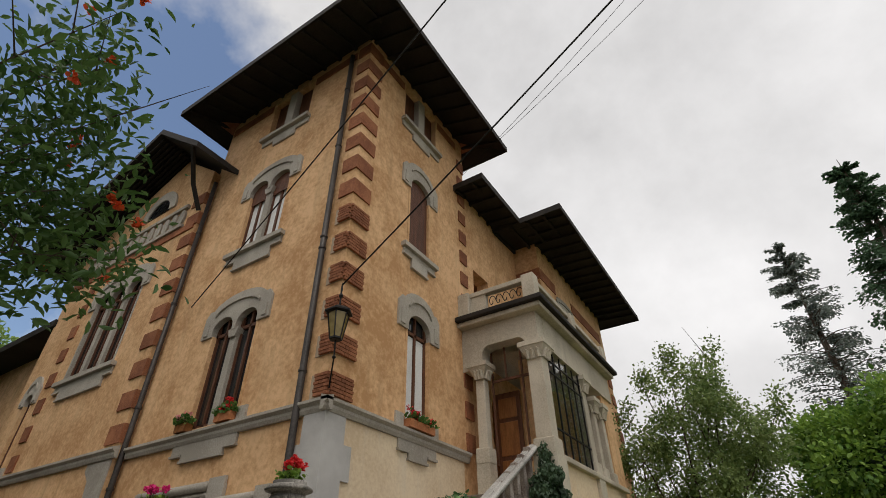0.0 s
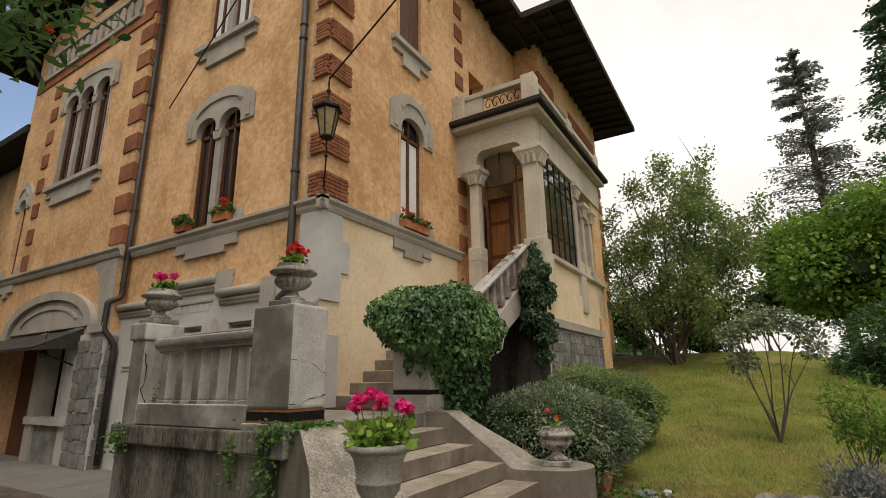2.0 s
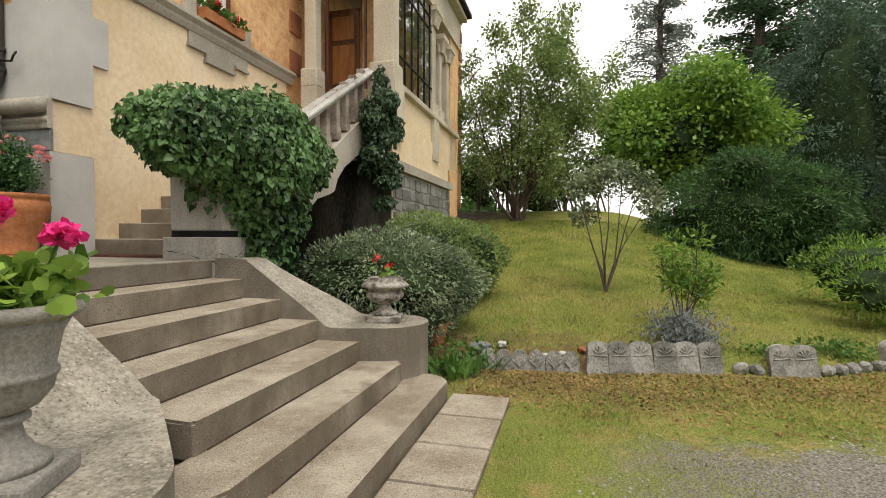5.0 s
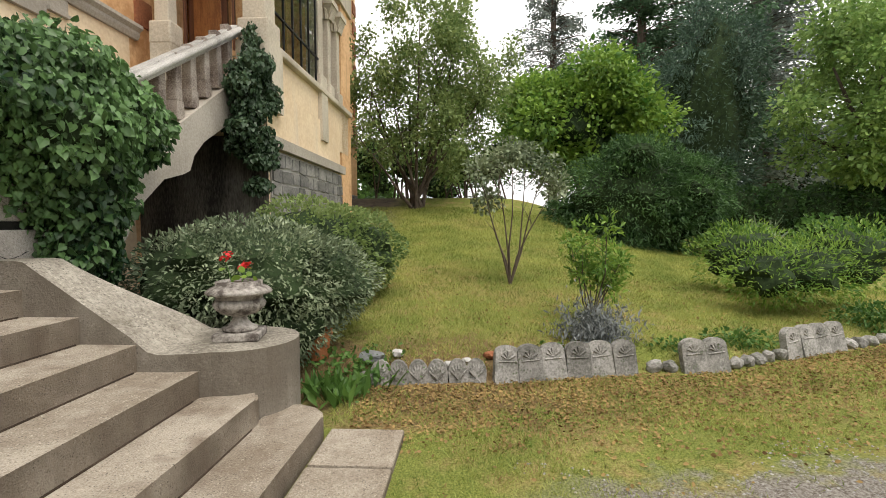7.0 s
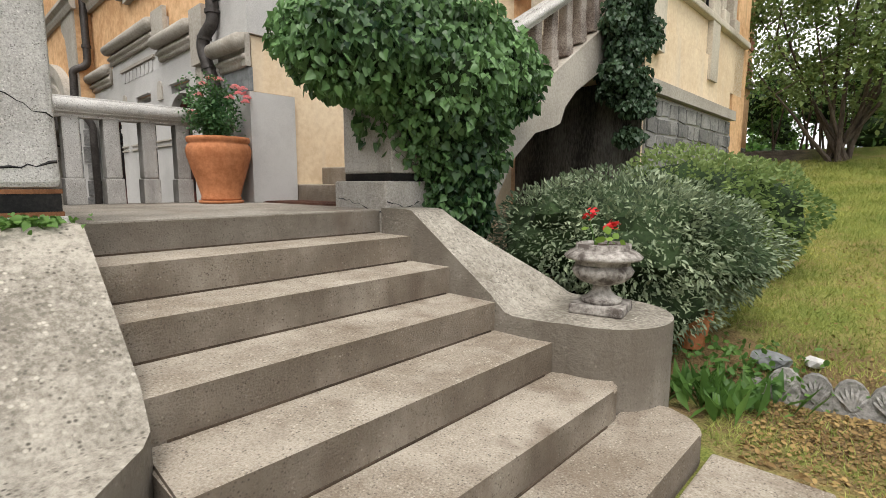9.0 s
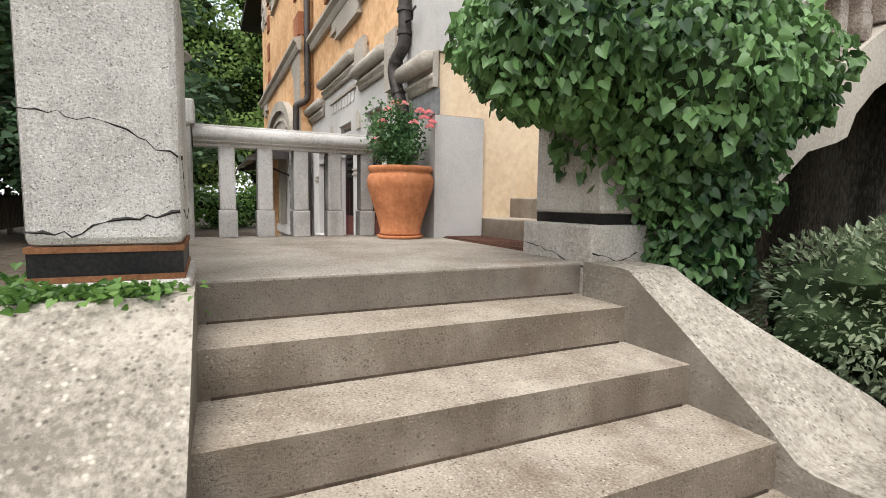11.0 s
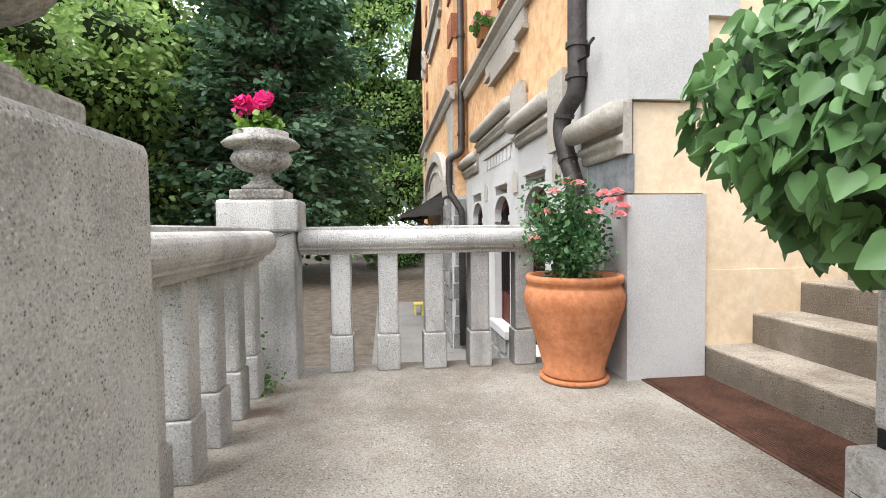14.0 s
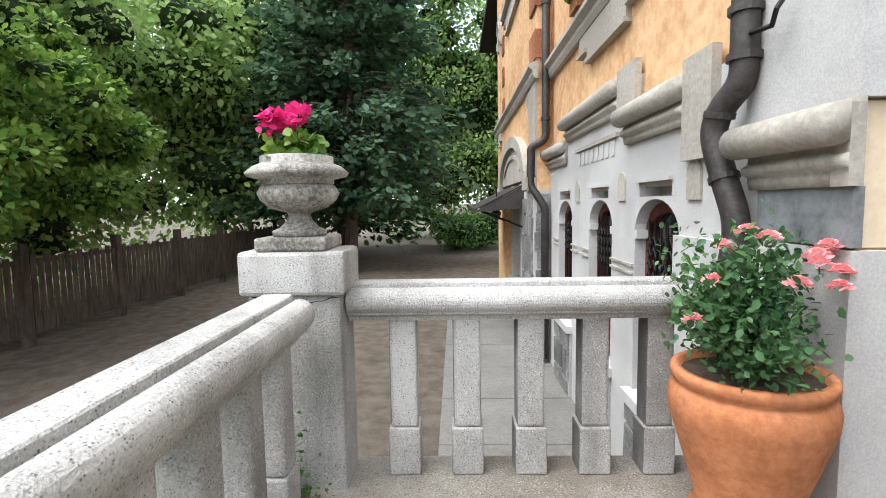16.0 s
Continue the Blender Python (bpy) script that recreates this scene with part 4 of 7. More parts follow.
wall_with_holes("trim_basement_panel", -12.0, -6.45, 0.0, 3.3, BASE_S, lambda u, v, w: (u, YS - 0.03 - w, v), CEMENT_PALE, "pale grey rendered basement wall", 0.029)
setting("trim_basement_frieze", rect(bmesh.new(), -10.75, -8.24, 3.3, 3.56, 0.0, 0.03, to_south), CEMENT_PALE, "pale grey raised frieze of the basement wall", False, "wall")
roll_band(-6.66, XE + 0.056, 2.91, out=0.19)
roll_band(-8.50, -7.38, 3.34)
roll_band(-10.75, -8.66, 3.63)
roll_band(-12.05, -10.80, 3.36)
for u0, u1, z0, z1 in ((-7.38, -7.02, 2.80, 3.42), (-8.66, -8.22, 3.24, 3.68), (XE - 0.03, XE + 0.058, 2.60, 2.9)):
    setting("trim_band_pier", rect(bmesh.new(), u0, u1, z0, z1, 0.03, 0.085, to_south), CEMENT, "grey stepped pier of the drip moulding", False, "moulding")
setting("trim_slate_panel", rect(bmesh.new(), -6.62, XE + 0.03, 2.37, 2.60, 0.0, 0.045, to_south), SLATE, "dark veined slate panel at the corner", False, "panel")
REDWOOD = surf("dark_red_door_wood", (0.055, 0.012, 0.010), (0.11, 0.028, 0.02), 30, 2, 0.5, 0.2, stretch=(6, 6, 1))
for a, b, z0, z1 in BASE_S:
    window_count[0] += 1
    w = tagged(new("window_%d" % window_count[0]), "arched basement window with dark red frame and iron grille", "window", "", "structure")
    c, r = (a + b) / 2, (b - a) / 2
    head = arc(c, 2.32, r - 0.015, 180, 0, 16, 0.25)
    part("arch", prism(bmesh.new(), [(a + 0.001, 2.59), (a + 0.001, 2.32)] + head + [(b - 0.001, 2.32), (b - 0.001, 2.59)], -0.16, 0.029, to_south), CEMENT_PALE, w)
    # sunk slot with a stepped lintel over the arch
    for x0, x1 in ((a + 0.001, a + 0.10), (b - 0.14, b - 0.001)):
        part("slot_cheek", rect(bmesh.new(), x0, x1, 2.592, z1, -0.2, 0.029, to_south), CEMENT_PALE, w)
    part("slot_back", rect(bmesh.new(), a + 0.10, b - 0.14, 2.592, z1, -0.2, -0.14, to_south), CEMENT, w)
    part("lintel", rect(bmesh.new(), a + 0.08, b - 0.12, z1, z1 + 0.025, 0.03, 0.062, to_south), CEMENT_PALE, w)
    part("lintel", rect(bmesh.new(), a + 0.10, b - 0.14, z1 - 0.035, z1 - 0.002, -0.14, -0.02, to_south), CEMENT_PALE, w)
    for x0, x1, e in ((a, a + 0.015, 1), (b - 0.015, b, -1)):
        part("reveal", rect(bmesh.new(), x0, x1, z0, 2.32, -0.16, 0.029, to_south), CEMENT_PALE, w)
        part("impost", rect(bmesh.new(), min(x0, x0 + e * 0.05), max(x1, x1 + e * 0.05), 2.25, 2.32, -0.10, 0.032, to_south), CEMENT_PALE, w)
    for x0, x1 in ((a - 0.30, a - 0.001), (b + 0.001, b + 0.30)):
        for zz in (1.94, 2.01):
            part("string", rect(bmesh.new(), x0, x1, zz, zz + 0.022, 0.03, 0.052, to_south), CEMENT, w)
    part("pane", prism(bmesh.new(), [(a + 0.02, z0), (b - 0.02, z0)] + arc(c, 2.30, r - 0.02, 0, 180, 14, 0.25), -0.13, -0.11, to_south), PANE, w)
    rim = arc(c, 2.30, r - 0.02, 0, 180, 14, 0.25) + arc(c, 2.30, r - 0.11, 180, 0, 14, 0.17)
    part("frame_arch", prism(bmesh.new(), rim, -0.11, -0.06, to_south), REDWOOD, w)
    for x0, x1 in ((a + 0.016, a + 0.11), (b - 0.11, b - 0.016), (c - 0.035, c + 0.035)):
        part("frame_bar", rect(bmesh.new(), x0, x1, z0, 2.30, -0.11, -0.06, to_south), REDWOOD, w)
    part("kick_panel", rect(bmesh.new(), a + 0.11, b - 0.11, z0, 1.35, -0.11, -0.07, to_south), REDWOOD, w)
    part("window_sill", rect(bmesh.new(), a - 0.06, b + 0.06, z0 - 0.08, z0 + 0.012, -0.06, 0.11, to_south), CEMENT_PALE, w)
    for k in range(6):
        x = a + 0.14 + (b - a - 0.28) * k / 5
        part("grille_bar", tube(bmesh.new(), [(x, YS + 0.045, z0 + 0.4), (x, YS + 0.045, 2.40)], 0.009, 6), IRON, w)
    for zz in (1.95, 2.05, 2.15, 2.24):
        bm = bmesh.new()
        tube(bm, [(a + 0.12 + (b - a - 0.24) * k / 20, YS + 0.04, zz + 0.035 * math.sin(k * 1.9)) for k in range(21)], 0.010, 5)
        part("grille_scroll", bm, IRON, w)
setting("trim_basement_plinth", rect(bmesh.new(), -7.478, -6.46, 0.0, 2.33, 0.03, 0.075, to_south), CEMENT_PALE, "pale grey plinth block beside the basement window", False, "wall")
for u in (-7.28, -8.62, -10.22):
    setting("trim_niche", prism(bmesh.new(), [(u - 0.09, 2.56), (u + 0.09, 2.56), (u + 0.09, 2.72)] + arc(u, 2.72, 0.09, 0, 180, 8)[1:], 0.03, 0.048, to_south), CEMENT, "small round-headed relief panel", False, "trim")
setting("trim_flute_panel", rect(bmesh.new(), -10.3, -8.75, 3.14, 3.18, 0.03, 0.06, to_south), CEMENT, "thin shadow moulding", False, "trim")
for k in range(8):
    setting("trim_flute", prism(bmesh.new(), [(-10.2 + 0.18 * k, 2.98), (-10.11 + 0.18 * k, 2.98), (-10.09 + 0.18 * k, 3.12), (-10.22 + 0.18 * k, 3.12)], 0.03, 0.042, to_south), CEMENT_PALE, "shallow fluted relief", False, "trim")

# arched basement door of the wing
gate = tagged(new("door_2"), "arched grey cement basement doorway under a slanting metal awning", "door", "", "structure")
part("hood", prism(bmesh.new(), arc(-14.92, 2.95, 2.38, 0, 180, 24, 0.95) + arc(-14.92, 2.95, 2.08, 180, 0, 24, 0.74), 0.0, 0.14, to_wing), CEMENT, gate)
part("tympanum", prism(bmesh.new(), arc(-14.92, 2.95, 2.08, 0, 180, 20, 0.74), -0.06, 0.06, to_wing), CEMENT, gate)
part("moulding", prism(bmesh.new(), arc(-14.92, 2.98, 1.65, 160, 20, 14, 0.56) + arc(-14.92, 2.98, 1.55, 20, 160, 14, 0.48), 0.06, 0.09, to_wing), CEMENT, gate)
for u in (-17.35, -12.32):
    part("impost", rect(bmesh.new(), u - 0.33, u + 0.33, 2.76, 2.95, 0.0, 0.15, to_wing), CEMENT, gate)
part("post", rect(bmesh.new(), -15.1, -14.75, 0, 2.9, -0.3, 0.06, to_wing), CEMENT, gate)
part("leaf", rect(bmesh.new(), -17.0, -15.1, 0.0, 3.0, -0.38, -0.32, to_wing), WOOD, gate)
part("jamb", rect(bmesh.new(), -13.72, -13.5, 0.9, 2.9, -0.3, 0.05, to_wing), CEMENT_PALE, gate)
part("window_sill", rect(bmesh.new(), -15.08, -13.15, 0.82, 0.98, -0.3, 0.12, to_wing), CEMENT_PALE, gate)
part("apron", rect(bmesh.new(), -14.75, -13.5, 0.0, 0.82, -0.3, 0.0, to_wing), RUBBLE, gate)
part("pane", rect(bmesh.new(), -14.75, -13.5, 0.9, 3.0, -0.36, -0.34, to_wing), PANE, gate)
setting("trim_wing_pilaster", prism(bmesh.new(), [(-12.95, 4.43), (-12.95, 4.25), (-12.72, 4.05), (-12.62, 3.55), (-12.5, 2.96), (-12.0, 2.96), (-12.0, 4.43)], 0.0, 0.03, to_wing), CEMENT, "grey cement pilaster at the wing corner", False, "pilaster")
awn = thing("awning", "dark sheet-metal awning over the basement door", "awning")
part("sheet", prism(bmesh.new(), [(0.0, 2.88), (0.92, 2.44), (0.92, 2.46), (0.0, 2.91)], -17.6, -13.1, lambda p, q, w: (w, YW - p, q)), PIPE, awn)
part("fascia", rect(bmesh.new(), -17.6, -13.1, 2.39, 2.45, 0.90, 0.925, to_wing), PIPE, awn)
for u in (-17.6, -13.12):
    part("cheek", prism(bmesh.new(), [(0.0, 2.88), (0.9, 2.43), (0.9, 2.40), (0.0, 2.46)], u, u + 0.02, lambda p, q, w: (w, YW - p, q)), PIPE, awn)
for u in (-17.4, -13.3):
    part("bracket", tube(bmesh.new(), [to_wing(u, 2.1, 0.02), to_wing(u, 2.42, 0.8)], 0.02, 6), IRON, awn)
lampw = thing("wall_lantern", "small hanging lantern under the awning", "lantern")
part("glass", lathe(bmesh.new(), [(0.05, 0), (0.09, 0.12), (0.03, 0.2)], 10, (-13.6, YW - 0.5, 2.25)), PIPE, lampw)
part("stem", tube(bmesh.new(), [(-13.6, YW - 0.5, 2.44), (-13.6, YW - 0.5, 2.85)], 0.01, 5), IRON, lampw)
# rubble pier with pale mortar
rub = tagged(part("wall_rubble_pier", boxm(-13.1, -12.0, YW - 0.05, YW, 0.0, 2.75), surf("pale_mortar", (0.42, 0.41, 0.39), (0.55, 0.54, 0.52), 40, 2), None), "dark rubble stone pier with pale raised mortar", "wall", "", "structure")
rng = random.Random(5)
z = 0.02
while z < 2.6:
    h = rng.uniform(0.2, 0.36)
    x = -13.08
    while x < -12.1:
        w = min(rng.uniform(0.22, 0.45), -12.02 - x)
        j = [rng.uniform(-0.04, 0.04) for _ in range(8)]
        pts = [(x + 0.02 + j[0] * 0.4, z + 0.02 + j[1] * 0.4), (x + w - 0.02 + j[2] * 0.4, z + 0.02 + j[3]), (x + w - 0.02 + j[4], z + h - 0.02 + j[5] * 0.5), (x + 0.02 + j[6], z + h - 0.02 + j[7] * 0.5)]
        part("stone", prism(bmesh.new(), pts, 0.04, 0.085, to_wing), RUBBLE, rub)
        x += w
    z += h

# the wing's return and the jamb beside its window
ret = tagged(part("wall_return_rubble", boxm(-12.0, -11.985, YW - 0.05, YS - 0.032, 0.0, 2.75), CEMENT_PALE, None), "rubble stone return of the wing pier", "wall", "", "structure")
for k in range(9):
    part("stone", boxm(-11.99, -11.965, YW - 0.04 + 0.02 * (k % 3), YS - 0.045 - 0.03 * (k % 2), 0.02 + 0.3 * k, 0.29 + 0.3 * k), RUBBLE, ret)
setting("trim_wing_jamb", rect(bmesh.new(), -13.5, -13.102, 0.0, 2.94, 0.0, 0.03, to_wing), CEMENT_PALE, "grey cement jamb beside the basement window", False, "trim")

# flower boxes on the windows
def flower_box(name, label, places, to, mat_flower, seed, pot_mat):
    t = thing(name, label, "flower box")
    r = np.random.default_rng(seed)
    for u0, u1, v in places:
        part("trough", rect(bmesh.new(), u0, u1, v, v + 0.16, 0.0, 0.18, to), pot_mat, t)
        n = 160
        pts = np.array([to(r.uniform(u0 - 0.05, u1 + 0.05), v + r.uniform(0.14, 0.30), r.uniform(0.0, 0.24)) for _ in range(n)])
        leaves("leaves", pts, r.normal(0, 1, (n, 3)) + (0, 0, 0.4), r.uniform(0.05, 0.09, n), "round", GREEN, t, seed)
        for _ in range(9):
            c = np.array(to(r.uniform(u0, u1), v + r.uniform(0.2, 0.4), r.uniform(0.05, 0.22)))
            pts = c + np.clip(r.normal(0, 0.028, (24, 3)), -0.034, 0.034)
            leaves("flower_head", pts, r.normal(0, 1, pts.shape), r.uniform(0.03, 0.05, len(pts)), "round", mat_flower, t, seed + 1)
    return t


flower_box("flower_box", "terracotta trough of red geraniums on the sill", [(8.05, 8.95, 4.66)], to_east, RED, 21, TERRA)
flower_box("flower_box", "terracotta pot of red geraniums on the sill", [(-8.85, -8.4, 4.66)], to_south, RED, 22, TERRA)
flower_box("flower_box", "small yellow and blue flower pot on the sill", [(-10.1, -9.75, 4.66)], to_south, ROSE, 23, DOORWOOD)

# corner lantern and overhead cables
lan = thing("corner_lantern", "old hexagonal iron lantern with amber glass on the house corner", "lantern", at=(-5.62, 5.5, 5.42))
AMBER = surf("amber_glass", (0.16, 0.11, 0.03), (0.26, 0.19, 0.06), 8, 3, 0.25, 0.1, spec=0.5)
part("glass", lathe(bmesh.new(), [(0.10, 0.02), (0.185, 0.50)], 6), AMBER, lan)
part("bottom_ring", lathe(bmesh.new(), [(0.09, 0.0), (0.115, 0.01), (0.115, 0.04), (0.09, 0.04)], 6), IRON, lan)
part("hood", lathe(bmesh.new(), [(0.20, 0.48), (0.25, 0.50), (0.25, 0.53), (0.12, 0.62), (0.03, 0.66)], 6), IRON, lan)
for k in range(6):
    a = radians(60 * k)
    part("corner_bar", tube(bmesh.new(), [(0.105 * math.cos(a), 0.105 * math.sin(a), 0.02), (0.192 * math.cos(a), 0.192 * math.sin(a), 0.5)], 0.012, 5), IRON, lan)
part("finial", lathe(bmesh.new(), [(0.015, 0.64), (0.015, 0.8), (0.04, 0.86), (0.015, 0.92), (0.02, 1.0), (0.004, 1.15)], 10), IRON, lan)
part("stay", tube(bmesh.new(), [(0, 0, 0.0), (-0.03, 0.04, -0.25), (-0.05, 0.06, -0.3), (-0.40, 0.38, -0.62)], 0.014, 6), IRON, lan)
part("stay_knob", lathe(bmesh.new(), [(0.01, -0.32), (0.035, -0.28), (0.01, -0.24)], 10, (-0.03, 0.04, 0)), IRON, lan)
part("bracket", tube(bmesh.new(), [(0, 0, 0.95), (-0.2, 0.2, 0.9), (-0.43, 0.41, 0.7)], 0.014, 6), IRON, lan)


def cable(label, a, b, r, sag):
    t = thing("overhead_cable", label, "cable")
    a, b = Vector(a), Vector(b)
    part("wire", tube(bmesh.new(), [a.lerp(b, k / 16) - Vector((0, 0, sag * 4 * (k / 16) * (1 - k / 16))) for k in range(17)], r, 6), IRON, t)


cable("black overhead cable fixed to the tower wall", (-11.19, 5.88, 7.94), (-2.0, 3.57, 9.8), 0.014, 0.05)
cable("black overhead cable running from the corner lantern", (-5.62, 5.5, 6.5), (1.22, 4.43, 9.52), 0.016, 0.04)
cable("thin overhead wire from the tower eave", (-6.06, 10.9, 13.9), (0.93, 8.91, 15.04), 0.008, 0.1)
cable("thin overhead wire from the tower eave", (-6.06, 10.9, 13.8), (0.49, 8.72, 15.19), 0.008, 0.1)


# rubble base under the porch
def rubble_face(name, u0, u1, v0, v1, to, seed):
    f = tagged(part(name, rect(bmesh.new(), u0, u1, v0, v1, 0.0, 0.03, to), surf("pale_joint", (0.30, 0.29, 0.27), (0.42, 0.41, 0.39), 40, 2), None), "dark rubble stone base with pale mortar joints", "wall", "", "structure")
    r = random.Random(seed)
    z = v0
    while z < v1 - 0.12:
        h = min(r.uniform(0.22, 0.42), v1 - z)
        u = u0
        while u < u1 - 0.1:
            w = min(r.uniform(0.25, 0.55), u1 - u)
            j = [r.uniform(-0.03, 0.03) for _ in range(8)]
            pts = [(u + 0.02 + j[0] * 0.4, z + 0.02 + j[1] * 0.4), (u + w - 0.02 + j[2] * 0.4, z + 0.02 + j[3]), (u + w - 0.02 + j[4], z + h - 0.02 + j[5] * 0.5), (u + 0.02 + j[6], z + h - 0.02 + j[7] * 0.5)]
            part("stone", prism(bmesh.new(), pts, 0.02, 0.055, to), RUBBLE, f)
            u += w
        z += h
    return f


for k, (a, b, z0, z1) in enumerate(BASE_S):
    rubble_face("wall_basement_rubble", a - 0.03, b + 0.03, 0.0, 0.86, lambda u, v, w: (u, YS - 0.031 - w, v), 30 + k)
rubble_face("wall_porch_rubble", 10.6, 14.9, 0.3, 2.7, to_porch_east, 7)
rubble_face("wall_north_rubble", 16.2, 21.9, 0.3, 2.6, to_north, 8)
setting("trim_porch_band", rect(bmesh.new(), 10.56, 14.95, 2.72, 2.9, 0.0, 0.12, to_porch_east), CEMENT, "grey string course over the rubble base", False, "moulding")

# ---- terrace and garden stair ----
R = 0.178
LAND = 7 * R
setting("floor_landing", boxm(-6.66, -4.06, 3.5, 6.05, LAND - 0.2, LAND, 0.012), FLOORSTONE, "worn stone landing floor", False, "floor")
bm = bmesh.new()
box(bm, -6.62, -4.0, 3.45, 5.9, 0, LAND - 0.2)
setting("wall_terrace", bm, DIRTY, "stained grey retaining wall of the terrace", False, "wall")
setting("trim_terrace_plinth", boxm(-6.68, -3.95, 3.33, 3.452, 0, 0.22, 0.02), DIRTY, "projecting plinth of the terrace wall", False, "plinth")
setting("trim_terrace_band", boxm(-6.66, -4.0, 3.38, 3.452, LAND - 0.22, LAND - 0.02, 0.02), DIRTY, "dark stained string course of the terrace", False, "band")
stair = tagged(new("garden_stair"), "seven worn cast-stone steps between curving cheek walls", "stairs", "", "structure")
NOSE = [-1.77, -2.15, -2.53, -2.92, -3.30, -3.68, -4.06]
for k in range(6):
    x1 = NOSE[k]
    y0, y1 = (3.2, 6.3) if k == 0 else ((3.45, 6.12) if k == 1 else (3.9, 5.92))
    rad = 0.22 if k < 2 else 0.02
    x0 = x1 - 0.42
    pts = [(x0, y0), (x1 - rad, y0)] + arc(x1 - rad, y0 + rad, rad, -90, 0, 6) + arc(x1 - rad, y1 - rad, rad, 0, 90, 6) + [(x0, y1)]
    clean = [p for i, p in enumerate(pts) if i == 0 or abs(p[0] - pts[i - 1][0]) + abs(p[1] - pts[i - 1][1]) > 1e-4]
    bm = prism(bmesh.new(), clean, max(0, R * k - 0.02), R * (k + 1), lambda u, v, w: (u, v, w))
    bmesh.ops.bevel(bm, geom=[e for e in bm.edges if all(abs(v.co.z - R * (k + 1)) < 1e-4 for v in e.verts)], offset=0.018, segments=2, affect="EDGES")
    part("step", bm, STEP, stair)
    if k:
        # dark strip drawn for the shadow gap in the joint below each riser
        part("joint_dirt", boxm(x1 - 0.01, x1 + 0.006, max(y0, 3.96) + 0.03, min(y1, 5.86) - 0.03, R * k, R * k + 0.010), SOIL, stair)
# core
part("core", boxm(-4.1, -2.6, 3.9, 5.92, 0, 0.3), STEP, stair)


def cheek(side):
    """A sloping cheek wall that swings out to a round drum."""
    inner, cy, r = (3.95, 2.98, 0.46) if side < 0 else (5.87, 6.36, 0.42)
    cx = -2.46
    bm = bmesh.new()
    n = 28
    top, bot = [], []
    for i in range(n + 1):
        f = i / n
        x = -4.0 + (cx + 4.0) * f
        thick = 0.42 if side < 0 else 0.31
        late = max(0.0, min(1.0, (x + 2.85) / 0.39)) ** 3
        early = max(0.0, (f - 0.15) / 0.85)
        early = early * early * (3 - 2 * early)
        yin = inner + (cy - side * r - inner) * late
        yout = inner + side * thick + (cy + side * r - inner - side * thick) * early
        fall = max(0.0, min(1.0, (x + 3.68) / 0.88))
        z = LAND + 0.012 - (LAND + 0.012 - 0.65) * (fall if fall < 0.85 else 0.85 + 0.15 * math.sin((fall - 0.85) / 0.15 * math.pi / 2))
        top.append((bm.verts.new((x, yin, z)), bm.verts.new((x, yout, z))))
        bot.append((bm.verts.new((x, yin, 0)), bm.verts.new((x, yout, 0))))
    for i in range(n):
        (a, b), (c, d) = top[i], top[i + 1]
        (e, f2), (g, h) = bot[i], bot[i + 1]
        bm.faces.new((a, b, d, c))
        bm.faces.new((a, c, g, e))
        bm.faces.new((b, f2, h, d))
    bm.faces.new((top[0][0], bot[0][0], bot[0][1], top[0][1]))
    # the drum continues the same body
    m = 20
    ta, tb = [top[n][1 if side < 0 else 0]], [bot[n][1 if side < 0 else 0]]
    for i in range(1, m):
        ang = radians(-90 + 180 * i / m)
        p = (cx + r * math.cos(ang), cy + r * math.sin(ang))
        ta.append(bm.verts.new((*p, 0.65)))
        tb.append(bm.verts.new((*p, 0)))
    ta.append(top[n][0 if side < 0 else 1])
    tb.append(bot[n][0 if side < 0 else 1])
    for i in range(m):
        bm.faces.new((ta[i], ta[i + 1], tb[i + 1], tb[i]))
    bm.faces.new(ta[::-1])
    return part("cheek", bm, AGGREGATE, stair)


def scroll_cheek():
    """The cheek nearer the drive: its inner face cuts across to a round drum."""
    cx, cy, r = -2.42, 2.98, 0.46
    inner = [(-4.0, 3.95), (-3.68, 3.95), (-3.3, 3.94), (-2.95, 3.93), (-2.80, 3.91), (-2.70, 3.86), (-2.4, 3.59)] + arc(cx, cy, r, 50, -20, 10)
    outer = [(-4.0, 3.53), (-3.68, 3.44), (-3.3, 3.2), (-2.95, 2.9), (-2.8, 2.76), (-2.7, 2.66), (-2.55, 2.56)] + arc(cx, cy, r, -88, -20, 10)
    bm = bmesh.new()
    rows = []
    for (a, b), (c, d) in zip(inner, outer):
        zs = []
        for x in (a, c):
            fall = max(0.0, min(1.0, (x + 3.68) / 0.88))
            zs.append(LAND + 0.012 - (LAND + 0.012 - 0.65) * fall)
        rows.append([bm.verts.new((a, b, zs[0])), bm.verts.new((c, d, zs[1])), bm.verts.new((a, b, 0)), bm.verts.new((c, d, 0))])
    for p, q in zip(rows, rows[1:]):
        bm.faces.new((p[0], p[1], q[1], q[0]))
        bm.faces.new((p[0], q[0], q[2], p[2]))
        bm.faces.new((p[1], p[3], q[3], q[1]))
    bm.faces.new((rows[0][0], rows[0][2], rows[0][3], rows[0][1]))
    bmesh.ops.remove_doubles(bm, verts=bm.verts, dist=0.0005)
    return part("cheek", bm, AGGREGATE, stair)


scroll_cheek()
cheek(1)
slabs = tagged(new("pavement_slabs"), "row of rectangular stone paving slabs at the stair foot", "paving", "", "structure")
for k in range(7):
    part("slab", boxm(-1.74, -1.22, 2.3 + 0.56 * k, 2.84 + 0.56 * k, -0.05, 0.05, 0.015), STEP, slabs)

# same painted shadow gap at the landing's edge
part("joint_dirt", boxm(NOSE[6] - 0.01, NOSE[6] + 0.006, 3.98, 5.85, R * 6, R * 6 + 0.01), SOIL, stair)

